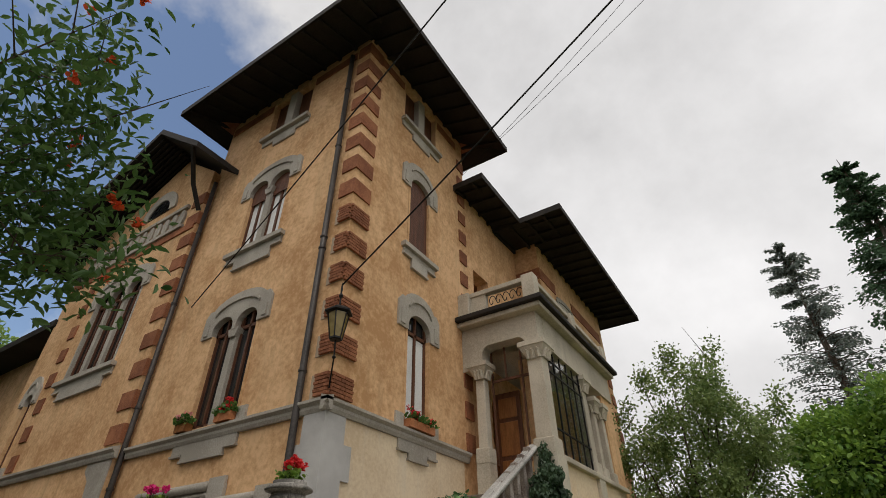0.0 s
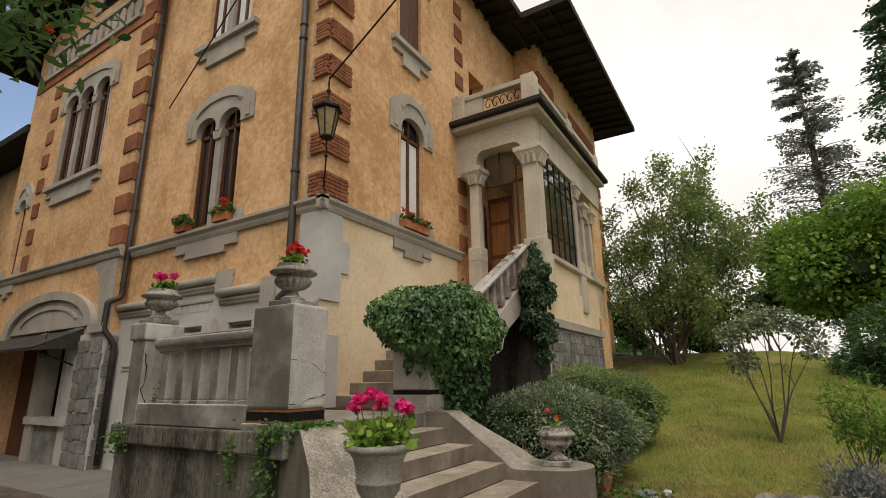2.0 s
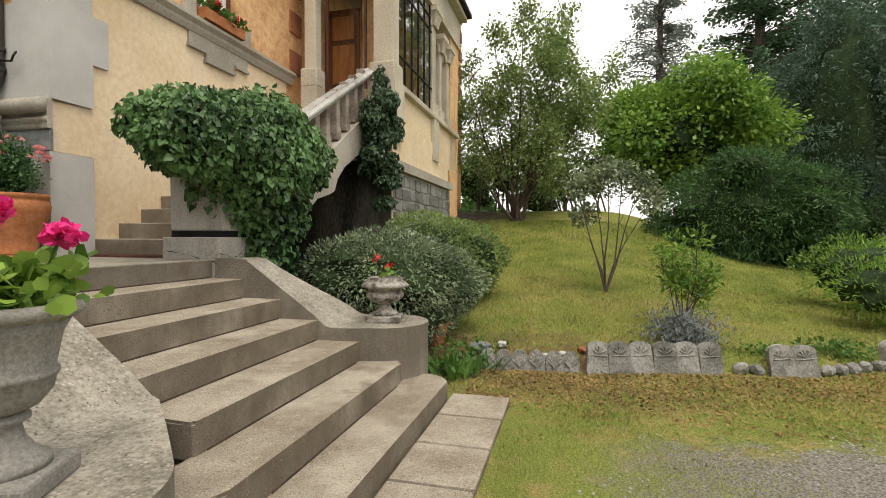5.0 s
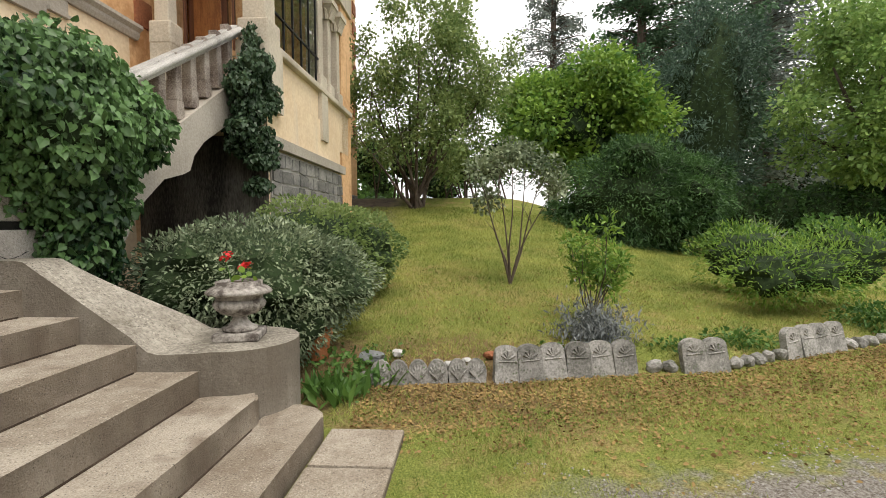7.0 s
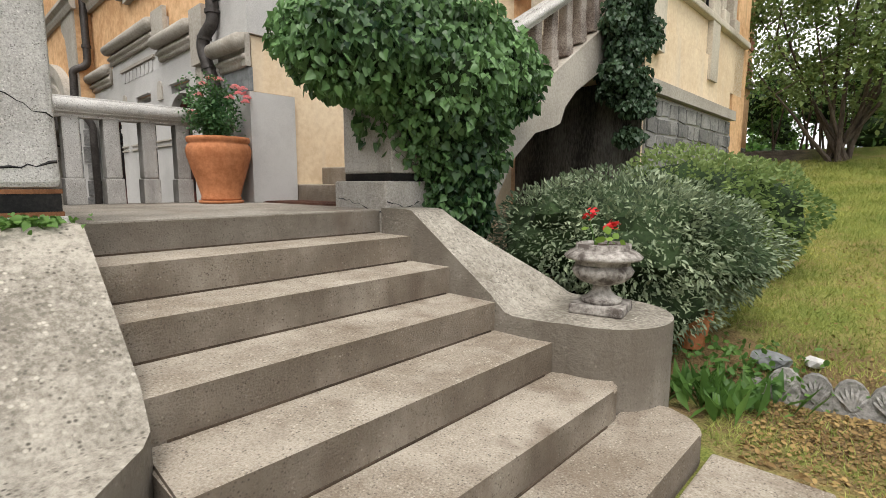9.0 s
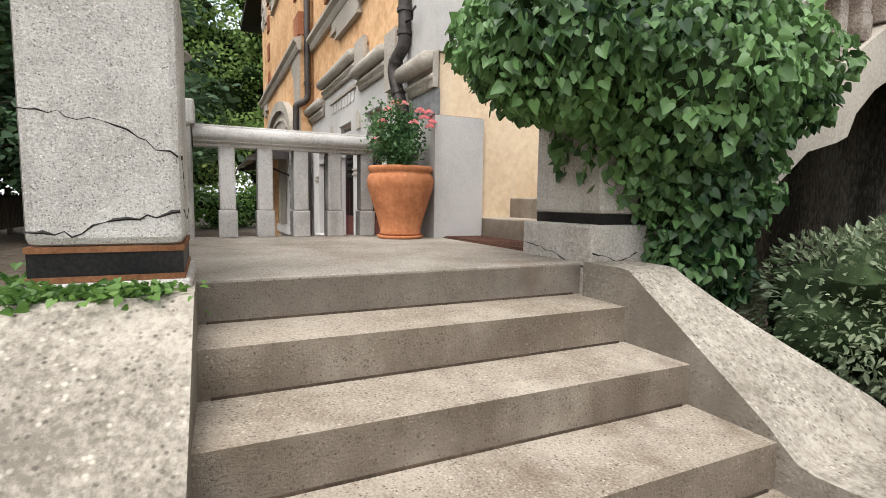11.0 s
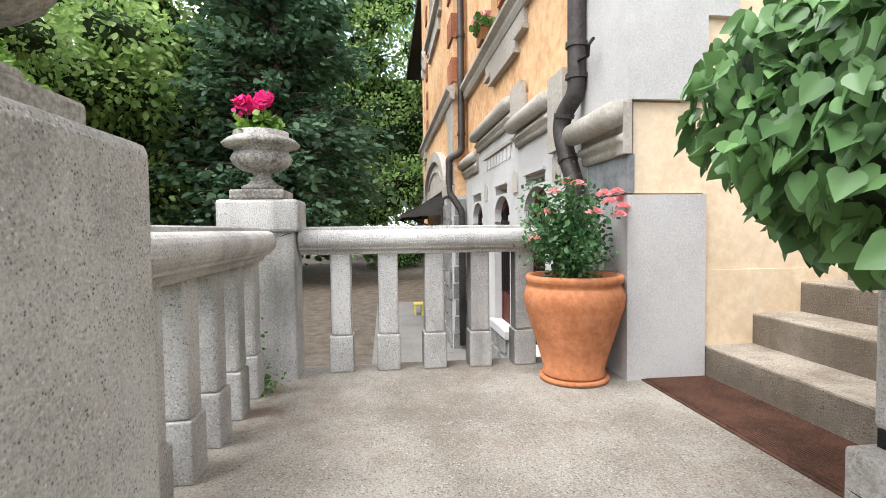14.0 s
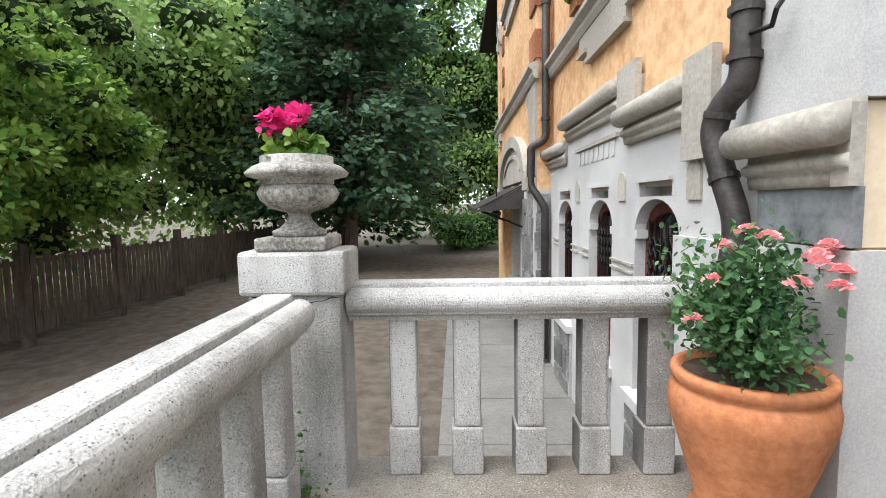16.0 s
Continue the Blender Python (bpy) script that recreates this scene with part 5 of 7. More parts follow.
# the cracked pillar beside the stair
pillar = tagged(new("stair_pillar"), "tall cracked grey cast-stone pillar beside the steps", "pillar", "", "structure")
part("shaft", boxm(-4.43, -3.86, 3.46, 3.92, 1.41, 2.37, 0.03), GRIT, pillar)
# black band painted in for the shadow under the shaft, brown strips along it
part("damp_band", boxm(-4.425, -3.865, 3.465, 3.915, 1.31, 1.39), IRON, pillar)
part("rust_edge", boxm(-4.43, -3.86, 3.46, 3.92, 1.39, 1.41), surf("edge_brown", (0.12, 0.05, 0.02), (0.24, 0.11, 0.05), 60, 4), pillar)
part("rust_edge", boxm(-4.43, -3.86, 3.46, 3.92, 1.29, 1.31), surf("edge_brown_low", (0.12, 0.05, 0.02), (0.24, 0.11, 0.05), 60, 4), pillar)
part("foot", boxm(-4.45, -3.85, 3.42, 3.94, 1.0, 1.29, 0.015), GRIT, pillar)

# balustrades
def baluster(bm, x, y, z0, z1, ax):
    """A square tapering baluster with a block foot."""
    w = 0.076
    box(bm, x - w, x + w, y - w, y + w, z0, z0 + 0.235, 0.008)
    box(bm, x - 0.066, x + 0.066, y - 0.066, y + 0.066, z0 + 0.235, z1, 0.016)
    return bm


def handrail(bm, p, q, z, ax, fat=1.0):
    """A heavy rounded coping."""
    half = [(0.072, -0.128), (0.076, -0.108), (0.095, -0.098), (0.112, -0.092)] + arc(0.085, -0.03, 0.06, -60, 90, 9) + [(0.066, 0.028), (0.064, 0.022), (0.056, 0.022), (0.053, 0.046), (0.047, 0.052)]
    half = [(u + 0.035 * (fat - 1) / 0.35, v if v > 0.02 else v * fat) for u, v in half]
    prof = half + [(-u, v) for u, v in half[::-1]]
    P, Q = Vector(p), Vector(q)
    n = (Q - P).normalized().cross(Vector((0, 0, 1)))
    n.normalize()
    a = [bm.verts.new(P + n * u + Vector((0, 0, v))) for u, v in prof]
    b = [bm.verts.new(Q + n * u + Vector((0, 0, v))) for u, v in prof]
    bm.faces.new(a)
    bm.faces.new(b[::-1])
    for i in range(len(prof)):
        j = (i + 1) % len(prof)
        bm.faces.new((a[i], b[i], b[j], a[j]))
    return bm


RAIL = 2.14
bal_w = tagged(new("balustrade_west"), "grey cast-stone balustrade with square balusters", "balustrade", "", "structure")
for k in range(6):
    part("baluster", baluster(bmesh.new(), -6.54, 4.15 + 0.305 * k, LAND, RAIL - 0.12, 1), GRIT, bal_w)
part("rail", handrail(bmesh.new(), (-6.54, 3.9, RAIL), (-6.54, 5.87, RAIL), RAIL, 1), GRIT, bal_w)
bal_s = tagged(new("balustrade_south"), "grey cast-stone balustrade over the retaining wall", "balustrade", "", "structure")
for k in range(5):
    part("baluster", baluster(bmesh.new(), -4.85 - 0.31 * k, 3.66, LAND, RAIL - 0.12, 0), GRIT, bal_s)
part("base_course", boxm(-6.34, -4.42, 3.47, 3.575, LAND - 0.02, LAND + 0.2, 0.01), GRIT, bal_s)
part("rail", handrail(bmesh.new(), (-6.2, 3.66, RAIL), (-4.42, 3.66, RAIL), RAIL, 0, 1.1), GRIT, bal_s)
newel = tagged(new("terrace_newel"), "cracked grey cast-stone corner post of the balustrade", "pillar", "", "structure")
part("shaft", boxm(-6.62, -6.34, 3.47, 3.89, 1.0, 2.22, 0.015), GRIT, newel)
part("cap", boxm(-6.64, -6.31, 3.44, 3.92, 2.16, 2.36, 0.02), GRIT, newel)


def crack(parent, pts, w=0.006):
    """A dark open crack: a thin jagged line let into a face."""
    r = random.Random(len(pts) * 7)
    fine = []
    for a, b in zip(pts, pts[1:]):
        a, b = Vector(a), Vector(b)
        for k in range(5):
            fine.append(a.lerp(b, k / 5) + Vector([r.uniform(-0.012, 0.012) if abs(a[i] - b[i]) > 1e-6 else 0 for i in range(3)]))
    fine.append(Vector(pts[-1]))
    part("crack", tube(bmesh.new(), fine, [w * 0.45 * r.uniform(0.2, 1.3) for _ in fine], 4), IRON, parent)


crack(newel, [(-6.34, 3.5, 2.15), (-6.34, 3.7, 2.13), (-6.34, 3.88, 2.15)])
crack(newel, [(-6.34, 3.49, 2.0), (-6.34, 3.53, 1.8), (-6.34, 3.5, 1.6), (-6.34, 3.56, 1.45), (-6.34, 3.6, 1.3)], 0.015)
crack(pillar, [(-3.86, 3.47, 1.86), (-3.86, 3.6, 1.84), (-3.86, 3.76, 1.80), (-3.86, 3.91, 1.72)])
crack(pillar, [(-3.87, 3.92, 1.72), (-3.92, 3.92, 1.68), (-4.05, 3.92, 1.60)])
crack(pillar, [(-3.86, 3.47, 1.47), (-3.86, 3.6, 1.45), (-3.86, 3.75, 1.5), (-3.86, 3.91, 1.53)], 0.012)
crack(pillar, [(-3.88, 3.92, 1.53), (-4.1, 3.92, 1.50), (-4.4, 3.92, 1.53)], 0.008)

# upper stair to the porch
WORN = surf("worn_baluster_stone", (0.13, 0.10, 0.085), (0.42, 0.37, 0.32), 60, 2.5, 0.95, 0.8, stain=((0.10, 0.06, 0.045), 0.7))
setting("wall_under_stair", boxm(XE, XP - 0.002, 10.535, 10.549, 0.0, 2.9), DIRTY, "dark wall face under the porch stair", False, "wall")
upper = tagged(new("porch_stair"), "grey stone flight rising along the house to the porch", "stairs", "", "structure")
n = 13
for k in range(n):
    y = 6.38 + 0.325 * k
    z = LAND + 0.19 * (k + 1)
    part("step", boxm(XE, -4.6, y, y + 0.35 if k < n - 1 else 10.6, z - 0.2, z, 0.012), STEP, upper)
part("string_wall", prism(bmesh.new(), [(6.3, 1.0), (6.6, 1.35), (10.5, 3.85), (10.5, 3.25), (9.9, 2.92), (9.3, 2.60), (9.05, 2.38), (8.95, 2.18), (8.8, 2.12), (8.4, 2.02), (8.0, 1.72), (7.7, 1.3), (7.5, 0.7), (7.45, 0.0), (6.3, 0.0)], 0, 0.3, lambda u, v, w: (-4.6 + w, u, v)), CEMENT, upper)
part("rail", handrail(bmesh.new(), (-4.42, 7.2, 2.62), (-4.42, 10.5, 4.55), 0, 0), GRIT, upper)
for k in range(9):
    y = 7.5 + 0.34 * k
    z = 1.35 + (y - 6.6) * 0.64
    part("baluster", baluster(bmesh.new(), -4.42, y, z, z + 0.82, 0), WORN, upper)
ivy_pier = tagged(new("ivy_pier"), "low cracked pier under the ivy at the stair foot", "pillar", "", "structure")
part("shaft", boxm(-4.62, -4.0, 5.98, 6.5, 1.52, 2.5, 0.02), CLEANGRIT, ivy_pier)
# black strip stands in for the shadow line above the foot
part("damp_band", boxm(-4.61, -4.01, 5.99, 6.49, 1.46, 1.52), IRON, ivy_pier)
part("foot", boxm(-4.64, -3.98, 5.9, 6.55, 1.0, 1.46, 0.015), CLEANGRIT, ivy_pier)
crack(ivy_pier, [(-4.0, 6.0, 1.70), (-4.0, 6.15, 1.62), (-4.0, 6.3, 1.6)])
crack(ivy_pier, [(-3.98, 5.92, 1.30), (-3.98, 6.1, 1.26), (-3.98, 6.25, 1.30)], 0.009)
crack(ivy_pier, [(-4.6, 5.9, 1.33), (-4.4, 5.9, 1.30), (-4.2, 5.9, 1.24), (-4.02, 5.9, 1.22)], 0.009)

# door mat grating
mat_t = thing("floor_grating", "rusty brown iron grating mat at the foot of the upper steps", "grating", at=(0, 0, LAND))
RUSTY = surf("rusty_iron", (0.05, 0.024, 0.015), (0.12, 0.055, 0.035), 60, 4, 0.9, 0.4)
part("frame", boxm(-6.02, -4.66, 5.96, 6.37, 0.001, 0.008), RUSTY, mat_t)
for k in range(26):
    part("bar", boxm(-6.0, -4.68, 5.975 + 0.0152 * k, 5.982 + 0.0152 * k, 0.008, 0.018), RUSTY, mat_t)


# ---- urns and pots ----
def geranium(t, z, r, n_leaf, heads, flower, seed, up=0.22, size=0.075, leaf_mat=None, petals=60, ring=0.0):
    g = np.random.default_rng(seed)
    p = np.column_stack((np.clip(g.normal(0, r * 0.5, n_leaf), -r, r), np.clip(g.normal(0, r * 0.5, n_leaf), -r, r), z + g.uniform(0, up * 0.5, n_leaf)))
    leaves("leaves", p, g.normal(0, 0.7, (n_leaf, 3)) + (0, 0, 0.35), g.uniform(0.6, 1.2, n_leaf) * size, "round", leaf_mat or LIME, t, seed)
    for _ in range(heads):
        a, d = g.uniform(0, 6.283), g.uniform(0.1, 1.0) * r
        if ring:
            a, d = 6.283 * _ / heads + g.uniform(-0.3, 0.3), g.uniform(ring, 1.1) * r
        c = np.array((d * math.cos(a), d * math.sin(a), z + up * g.uniform(0.65, 1.1)))
        st = part("stem", tube(bmesh.new(), [(c[0] * 0.5, c[1] * 0.5, z), tuple(c)], 0.004, 4), GREEN, t)
        pts = c + np.clip(g.normal(0, 1, (petals, 3)), -1.2, 1.2) * (0.026, 0.026, 0.02)
        leaves("flower_head", pts, g.normal(0, 1, pts.shape) + (0, 0, 0.3), g.uniform(0.026, 0.042, len(pts)), "round", flower, st, seed + 1)


TAZZA = surf("weathered_urn_stone", (0.12, 0.11, 0.097), (0.44, 0.415, 0.37), 60, 4, 0.95, 0.5, grime_shade=((0.06, 0.055, 0.05), 0.8))


def tazza(label, at, turn, flower, heads, seed, n_leaf=120, stone=None, up=0.2):
    t = thing("garden_urn", label, "urn", "urns on the stair", at)
    t.rotation_euler = (0, 0, radians(turn))
    stone = stone or TAZZA
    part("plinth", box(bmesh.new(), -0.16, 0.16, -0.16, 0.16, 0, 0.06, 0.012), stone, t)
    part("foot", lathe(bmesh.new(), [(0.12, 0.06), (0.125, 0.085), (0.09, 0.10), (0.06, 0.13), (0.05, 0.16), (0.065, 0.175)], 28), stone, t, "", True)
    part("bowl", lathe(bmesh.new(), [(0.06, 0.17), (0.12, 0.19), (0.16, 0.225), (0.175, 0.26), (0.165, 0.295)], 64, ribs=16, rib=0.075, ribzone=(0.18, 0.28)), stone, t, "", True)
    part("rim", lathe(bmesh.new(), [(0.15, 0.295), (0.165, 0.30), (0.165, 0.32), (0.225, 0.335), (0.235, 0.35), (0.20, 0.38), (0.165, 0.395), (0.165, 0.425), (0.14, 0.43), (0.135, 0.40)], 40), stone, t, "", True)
    part("soil", lathe(bmesh.new(), [(0.13, 0.39), (0.13, 0.41)], 20), SOIL, t)
    geranium(t, 0.41, 0.13, n_leaf, heads, flower, seed, up, 0.05, None, 45 if n_leaf > 50 else 14)
    return t


tazza("weathered stone urn with pink geraniums on the corner post", (-6.475, 3.68, 2.36), 0, PINK, 5, 31, 200)
tazza("weathered stone urn with red geraniums on the cracked pillar", (-4.15, 3.69, 2.37), 0, RED, 5, 32, 160)
tazza("dark weathered stone urn with sparse red flowers on the cheek wall", (-2.46, 6.36, 0.65), 12, RED, 2, 33, 10, surf("dark_urn_stone", (0.09, 0.075, 0.065), (0.42, 0.39, 0.35), 25, 7, 0.95, 0.5), 0.2)
urn = thing("goblet_urn", "tall grey goblet urn of bright pink geraniums on the cheek wall", "urn", "", (-2.46, 2.99, 0.65))
urn.rotation_euler = (0, 0, radians(24))
URN = surf("urn_stone", (0.17, 0.16, 0.145), (0.33, 0.31, 0.28), 70, 2.5, 0.9, 0.4, stain=((0.10, 0.09, 0.08), 0.6))
part("plinth", box(bmesh.new(), -0.155, 0.155, -0.155, 0.155, 0, 0.075, 0.014), URN, urn)
part("foot", lathe(bmesh.new(), [(0.13, 0.075), (0.125, 0.10), (0.09, 0.125), (0.06, 0.17), (0.05, 0.215), (0.075, 0.23), (0.075, 0.245), (0.05, 0.255)], 32), URN, urn, "", True)
part("bowl", lathe(bmesh.new(), [(0.05, 0.25), (0.10, 0.275), (0.135, 0.32), (0.145, 0.365), (0.152, 0.37), (0.152, 0.385), (0.142, 0.39), (0.148, 0.45), (0.165, 0.51), (0.19, 0.555)], 48, ribs=16, rib=0.03, ribzone=(0.4, 0.5)), URN, urn, "", True)
part("rim", lathe(bmesh.new(), [(0.185, 0.55), (0.215, 0.565), (0.225, 0.58), (0.215, 0.60), (0.19, 0.605), (0.185, 0.58)], 40), URN, urn, "", True)
part("soil", lathe(bmesh.new(), [(0.185, 0.56), (0.185, 0.58)], 20), SOIL, urn)
geranium(urn, 0.58, 0.21, 430, 6, PINK, 35, 0.30, 0.056, LIME, 70, 0.7)

ROSELEAF = leafy("rose_leaf", (0.03, 0.09, 0.03), (0.13, 0.25, 0.09), 0.45, 0.3)
rose = thing("rose_pot", "large terracotta pot with a flowering pink rose bush", "flower pot", "", (-6.12, 5.575, LAND))
part("saucer", lathe(bmesh.new(), [(0.19, 0), (0.205, 0.005), (0.21, 0.03), (0.18, 0.03)], 36), TERRA, rose, "", True)
part("body", lathe(bmesh.new(), [(0.165, 0.03), (0.185, 0.035), (0.19, 0.05), (0.18, 0.065), (0.21, 0.18), (0.26, 0.34), (0.295, 0.46), (0.30, 0.52), (0.285, 0.565), (0.27, 0.58), (0.285, 0.595), (0.292, 0.62), (0.285, 0.64), (0.255, 0.64), (0.25, 0.58)], 48), TERRA, rose, "", True)
part("soil", lathe(bmesh.new(), [(0.25, 0.59), (0.25, 0.61)], 24), SOIL, rose)
g = np.random.default_rng(41)
tips = []
for k in range(16):
    a, d = g.uniform(0, 6.283), g.uniform(0.08, 0.34)
    p = (d * math.cos(a), d * math.sin(a), 0.62 + g.uniform(0.22, 0.58) * (1.15 - d))
    part("cane", tube(bmesh.new(), [(p[0] * 0.15, p[1] * 0.15, 0.6), (p[0] * 0.6, p[1] * 0.6, 0.6 + (p[2] - 0.6) * 0.7), p], 0.006, 5), GREEN, rose)
    tips.append(p)
c = np.repeat(np.array([(t[0] * f, t[1] * f, 0.62 + (t[2] - 0.62) * f) for t in tips for f in (0.4, 0.6, 0.8, 0.97)]), 46, 0)
c = c + g.normal(0, 0.06, c.shape)
leaves("leaves", c, g.normal(0, 1, c.shape), g.uniform(0.024, 0.046, len(c)), "oval", ROSELEAF, rose, 42)
blooms = [(0.05, -0.25, 0.86), (0.2, 0.1, 1.12), (0.1, 0.18, 1.08), (0.05, 0.25, 1.14), (0.0, 0.30, 1.1), (-0.05, 0.33, 1.04), (0.12, -0.02, 1.18), (0.05, -0.06, 1.2), (0.0, -0.12, 1.14), (0.1, 0.26, 1.05), (0.15, 0.22, 1.0), (0.18, 0.05, 1.02), (0.1, -0.2, 1.02)]
for k, b in enumerate(blooms):
    pts, ways = [], []
    for ring in range(4):
        for j in range(7):
            a = 6.283 * j / 7 + ring * 0.5
            pts.append((b[0] + 0.006 * ring * math.cos(a), b[1] + 0.006 * ring * math.sin(a), b[2] - 0.004 * ring))
            ways.append((math.cos(a), math.sin(a), 1.4 - 0.45 * ring))
    leaves("rose", np.array(pts), np.array(ways), [0.024 + 0.003 * (j // 7) for j in range(28)], "round", ROSE, rose, 50 + k)
# ---- garden ground ----
def smooth(a, b, x):
    t = min(1.0, max(0.0, (x - a) / (b - a)))
    return t * t * (3 - 2 * t)


EDGE = [(-1.95, 7.45), (-0.5, 7.6), (0.94, 7.94), (1.9, 8.1), (2.9, 8.6), (4.2, 9.2), (6.5, 10.6)]


def edge_y(x):
    if x <= EDGE[0][0]:
        return EDGE[0][1]
    for (a, b), (c, d) in zip(EDGE, EDGE[1:]):
        if x <= c:
            return b + (d - b) * (x - a) / (c - a)
    return EDGE[-1][1] + (x - EDGE[-1][0]) * 0.6


def ground_z(x, y):
    e = edge_y(x)
    rise = max(0.0, y - e)
    side = 1 - 0.60 * smooth(0.0, 6.0, x)
    z = smooth(0.0, 0.35, y - e) * 0.16 + (0.122 * min(rise, 12.5) + 0.0085 * max(0.0, min(rise, 12.5) - 3.0) ** 2) * side
    return (z - 0.05 * smooth(5.8, 7.0, y)) * smooth(-9.5, -5.0, x) * (1 - smooth(60, 140, y)) + 0.012 * math.sin(1.7 * x + 0.6 * y) * math.sin(1.3 * y) * smooth(-1.3, 0.0, x)


def grid_lines(lo, hi, fine_lo, fine_hi, step):
    v, out_list = lo, []
    while v < hi:
        out_list.append(v)
        gap_to = fine_lo - v if v < fine_lo else (v - fine_hi if v > fine_hi else 0)
        v += max(step, 0.3 * gap_to) if gap_to > 0 else step
    return out_list + [hi]


xs, ys = grid_lines(-2000, 2000, -10, 14, 0.3), grid_lines(-2000, 2000, 2, 20, 0.2)
me = bpy.data.meshes.new("ground")
nx = len(xs)
me.from_pydata([(x, y, ground_z(x, y)) for y in ys for x in xs], [], [(j * nx + i, j * nx + i + 1, (j + 1) * nx + i + 1, (j + 1) * nx + i) for j in range(len(ys) - 1) for i in range(nx - 1)])
me.update()


def ground_material():
    m = bpy.data.materials.new("garden_ground")
    m.use_nodes = True
    t = m.node_tree
    b = t.nodes["Principled BSDF"]
    b.inputs["Roughness"].default_value, b.inputs["Specular IOR Level"].default_value = 1.0, 0.1
    link = t.links.new
    geo = t.nodes.new("ShaderNodeNewGeometry")
    pos = geo.outputs["Position"]

    def nz(scale, detail=5.0, r=0.6):
        n = t.nodes.new("ShaderNodeTexNoise")
        n.inputs["Scale"].default_value, n.inputs["Detail"].default_value, n.inputs["Roughness"].default_value = scale, detail, r
        link(pos, n.inputs["Vector"])
        return n.outputs["Fac"]

    def ramp(v, a, c):
        n = t.nodes.new("ShaderNodeMapRange")
        n.interpolation_type = "SMOOTHSTEP"
        n.inputs[1].default_value, n.inputs[2].default_value = a, c
        link(v, n.inputs[0])
        return n.outputs[0]

    def mx(f, a, c):
        n = t.nodes.new("ShaderNodeMix")
        n.data_type = "RGBA"
        link(f, n.inputs[0])
        for value, slot in ((a, 6), (c, 7)):
            if isinstance(value, tuple):
                n.inputs[slot].default_value = (*value, 1)
            else:
                link(value, n.inputs[slot])
        return n.outputs[2]

    def op(kind, a, c):
        n = t.nodes.new("ShaderNodeMath")
        n.operation = kind
        for i, value in enumerate((a, c)):
            if isinstance(value, (int, float)):
                n.inputs[i].default_value = value
            else:
                link(value, n.inputs[i])
        return n.outputs[0]

    xyz = t.nodes.new("ShaderNodeSeparateXYZ")
    link(pos, xyz.inputs[0])
    x, y = xyz.outputs[0], xyz.outputs[1]
    broad, mid, fine = nz(0.6), nz(3.5), nz(60, 4.0, 0.75)
    wob = op("MULTIPLY", op("SUBTRACT", mid, 0.5), 2.4)
    grass = mx(ramp(fine, 0.3, 0.7), (0.09, 0.125, 0.024), (0.28, 0.30, 0.08))
    straw = mx(ramp(fine, 0.3, 0.7), (0.17, 0.125, 0.05), (0.42, 0.34, 0.14))
    grass = mx(ramp(op("ADD", op("MULTIPLY", broad, 0.5), op("MULTIPLY", mid, 0.5)), 0.46, 0.62), grass, straw)
    # worn earth in front of the edging stones
    bare = op("MULTIPLY", ramp(op("ADD", y, wob), 6.2, 7.1), ramp(op("SUBTRACT", 8.6, op("ADD", y, wob)), 0.0, 0.6))
    bare = op("MULTIPLY", bare, ramp(op("SUBTRACT", 1.2, x), 0.0, 1.5))
    col = mx(op("MULTIPLY", bare, 0.95), grass, mx(ramp(fine, 0.3, 0.7), (0.10, 0.065, 0.035), (0.26, 0.18, 0.09)))
    # gravel path
    grav = op("MULTIPLY", ramp(op("SUBTRACT", op("ADD", 5.75, op("MULTIPLY", x, 0.22)), op("ADD", y, op("MULTIPLY", wob, 0.55))), 0.0, 0.35), ramp(op("ADD", x, op("MULTIPLY", wob, 0.5)), -0.7, 0.1))
    col = mx(grav, col, mx(ramp(fine, 0.35, 0.65), (0.11, 0.09, 0.07), (0.33, 0.31, 0.275)))
    # the earthen drive along the house
    drive = ramp(op("ADD", x, op("MULTIPLY", wob, 0.4)), -2.4, -3.6)
    col = mx(drive, col, mx(ramp(op("ADD", op("MULTIPLY", fine, 0.5), op("MULTIPLY", mid, 0.5)), 0.35, 0.65), (0.075, 0.062, 0.048), (0.17, 0.142, 0.112)))
    link(col, b.inputs["Base Color"])
    bu = t.nodes.new("ShaderNodeBump")
    bu.inputs["Strength"].default_value, bu.inputs["Distance"].default_value = 0.9, 0.02
    link(op("ADD", fine, mid), bu.inputs["Height"])
    link(bu.outputs[0], b.inputs["Normal"])
    return m


me.materials.append(ground_material())
me.polygons.foreach_set("use_smooth", [True] * len(me.polygons))
tagged(new("ground", me), "mossy lawn, gravel and bare earth rising behind edging stones", "ground", "", "structure")

# concrete path along the terrace
path = tagged(new("pavement_path"), "pale concrete path slabs along the terrace wall and house", "paving", "", "structure")
CONC = surf("path_concrete", (0.14, 0.132, 0.12), (0.22, 0.21, 0.19), 30, 0.6, 0.95, 0.4, stain=((0.12, 0.11, 0.09), 0.5))
for a in range(5):
    part("slab", boxm(-6.95 + 0.98 * a, -5.99 + 0.98 * a, 2.45, 3.3, -0.05, 0.02 + 0.002 * (a % 2), 0.008), CONC, path)
for a in range(9):
    part("slab", boxm(-7.95 - 1.25 * a, -6.72 - 1.25 * a, 4.2, 5.88, -0.05, 0.02 + 0.002 * (a % 2), 0.008), CONC, path)

# ---- lawn, gravel ----
g = np.random.default_rng(71)


def on_ground(px, py):
    return np.array([ground_z(a, b) for a, b in zip(px, py)])


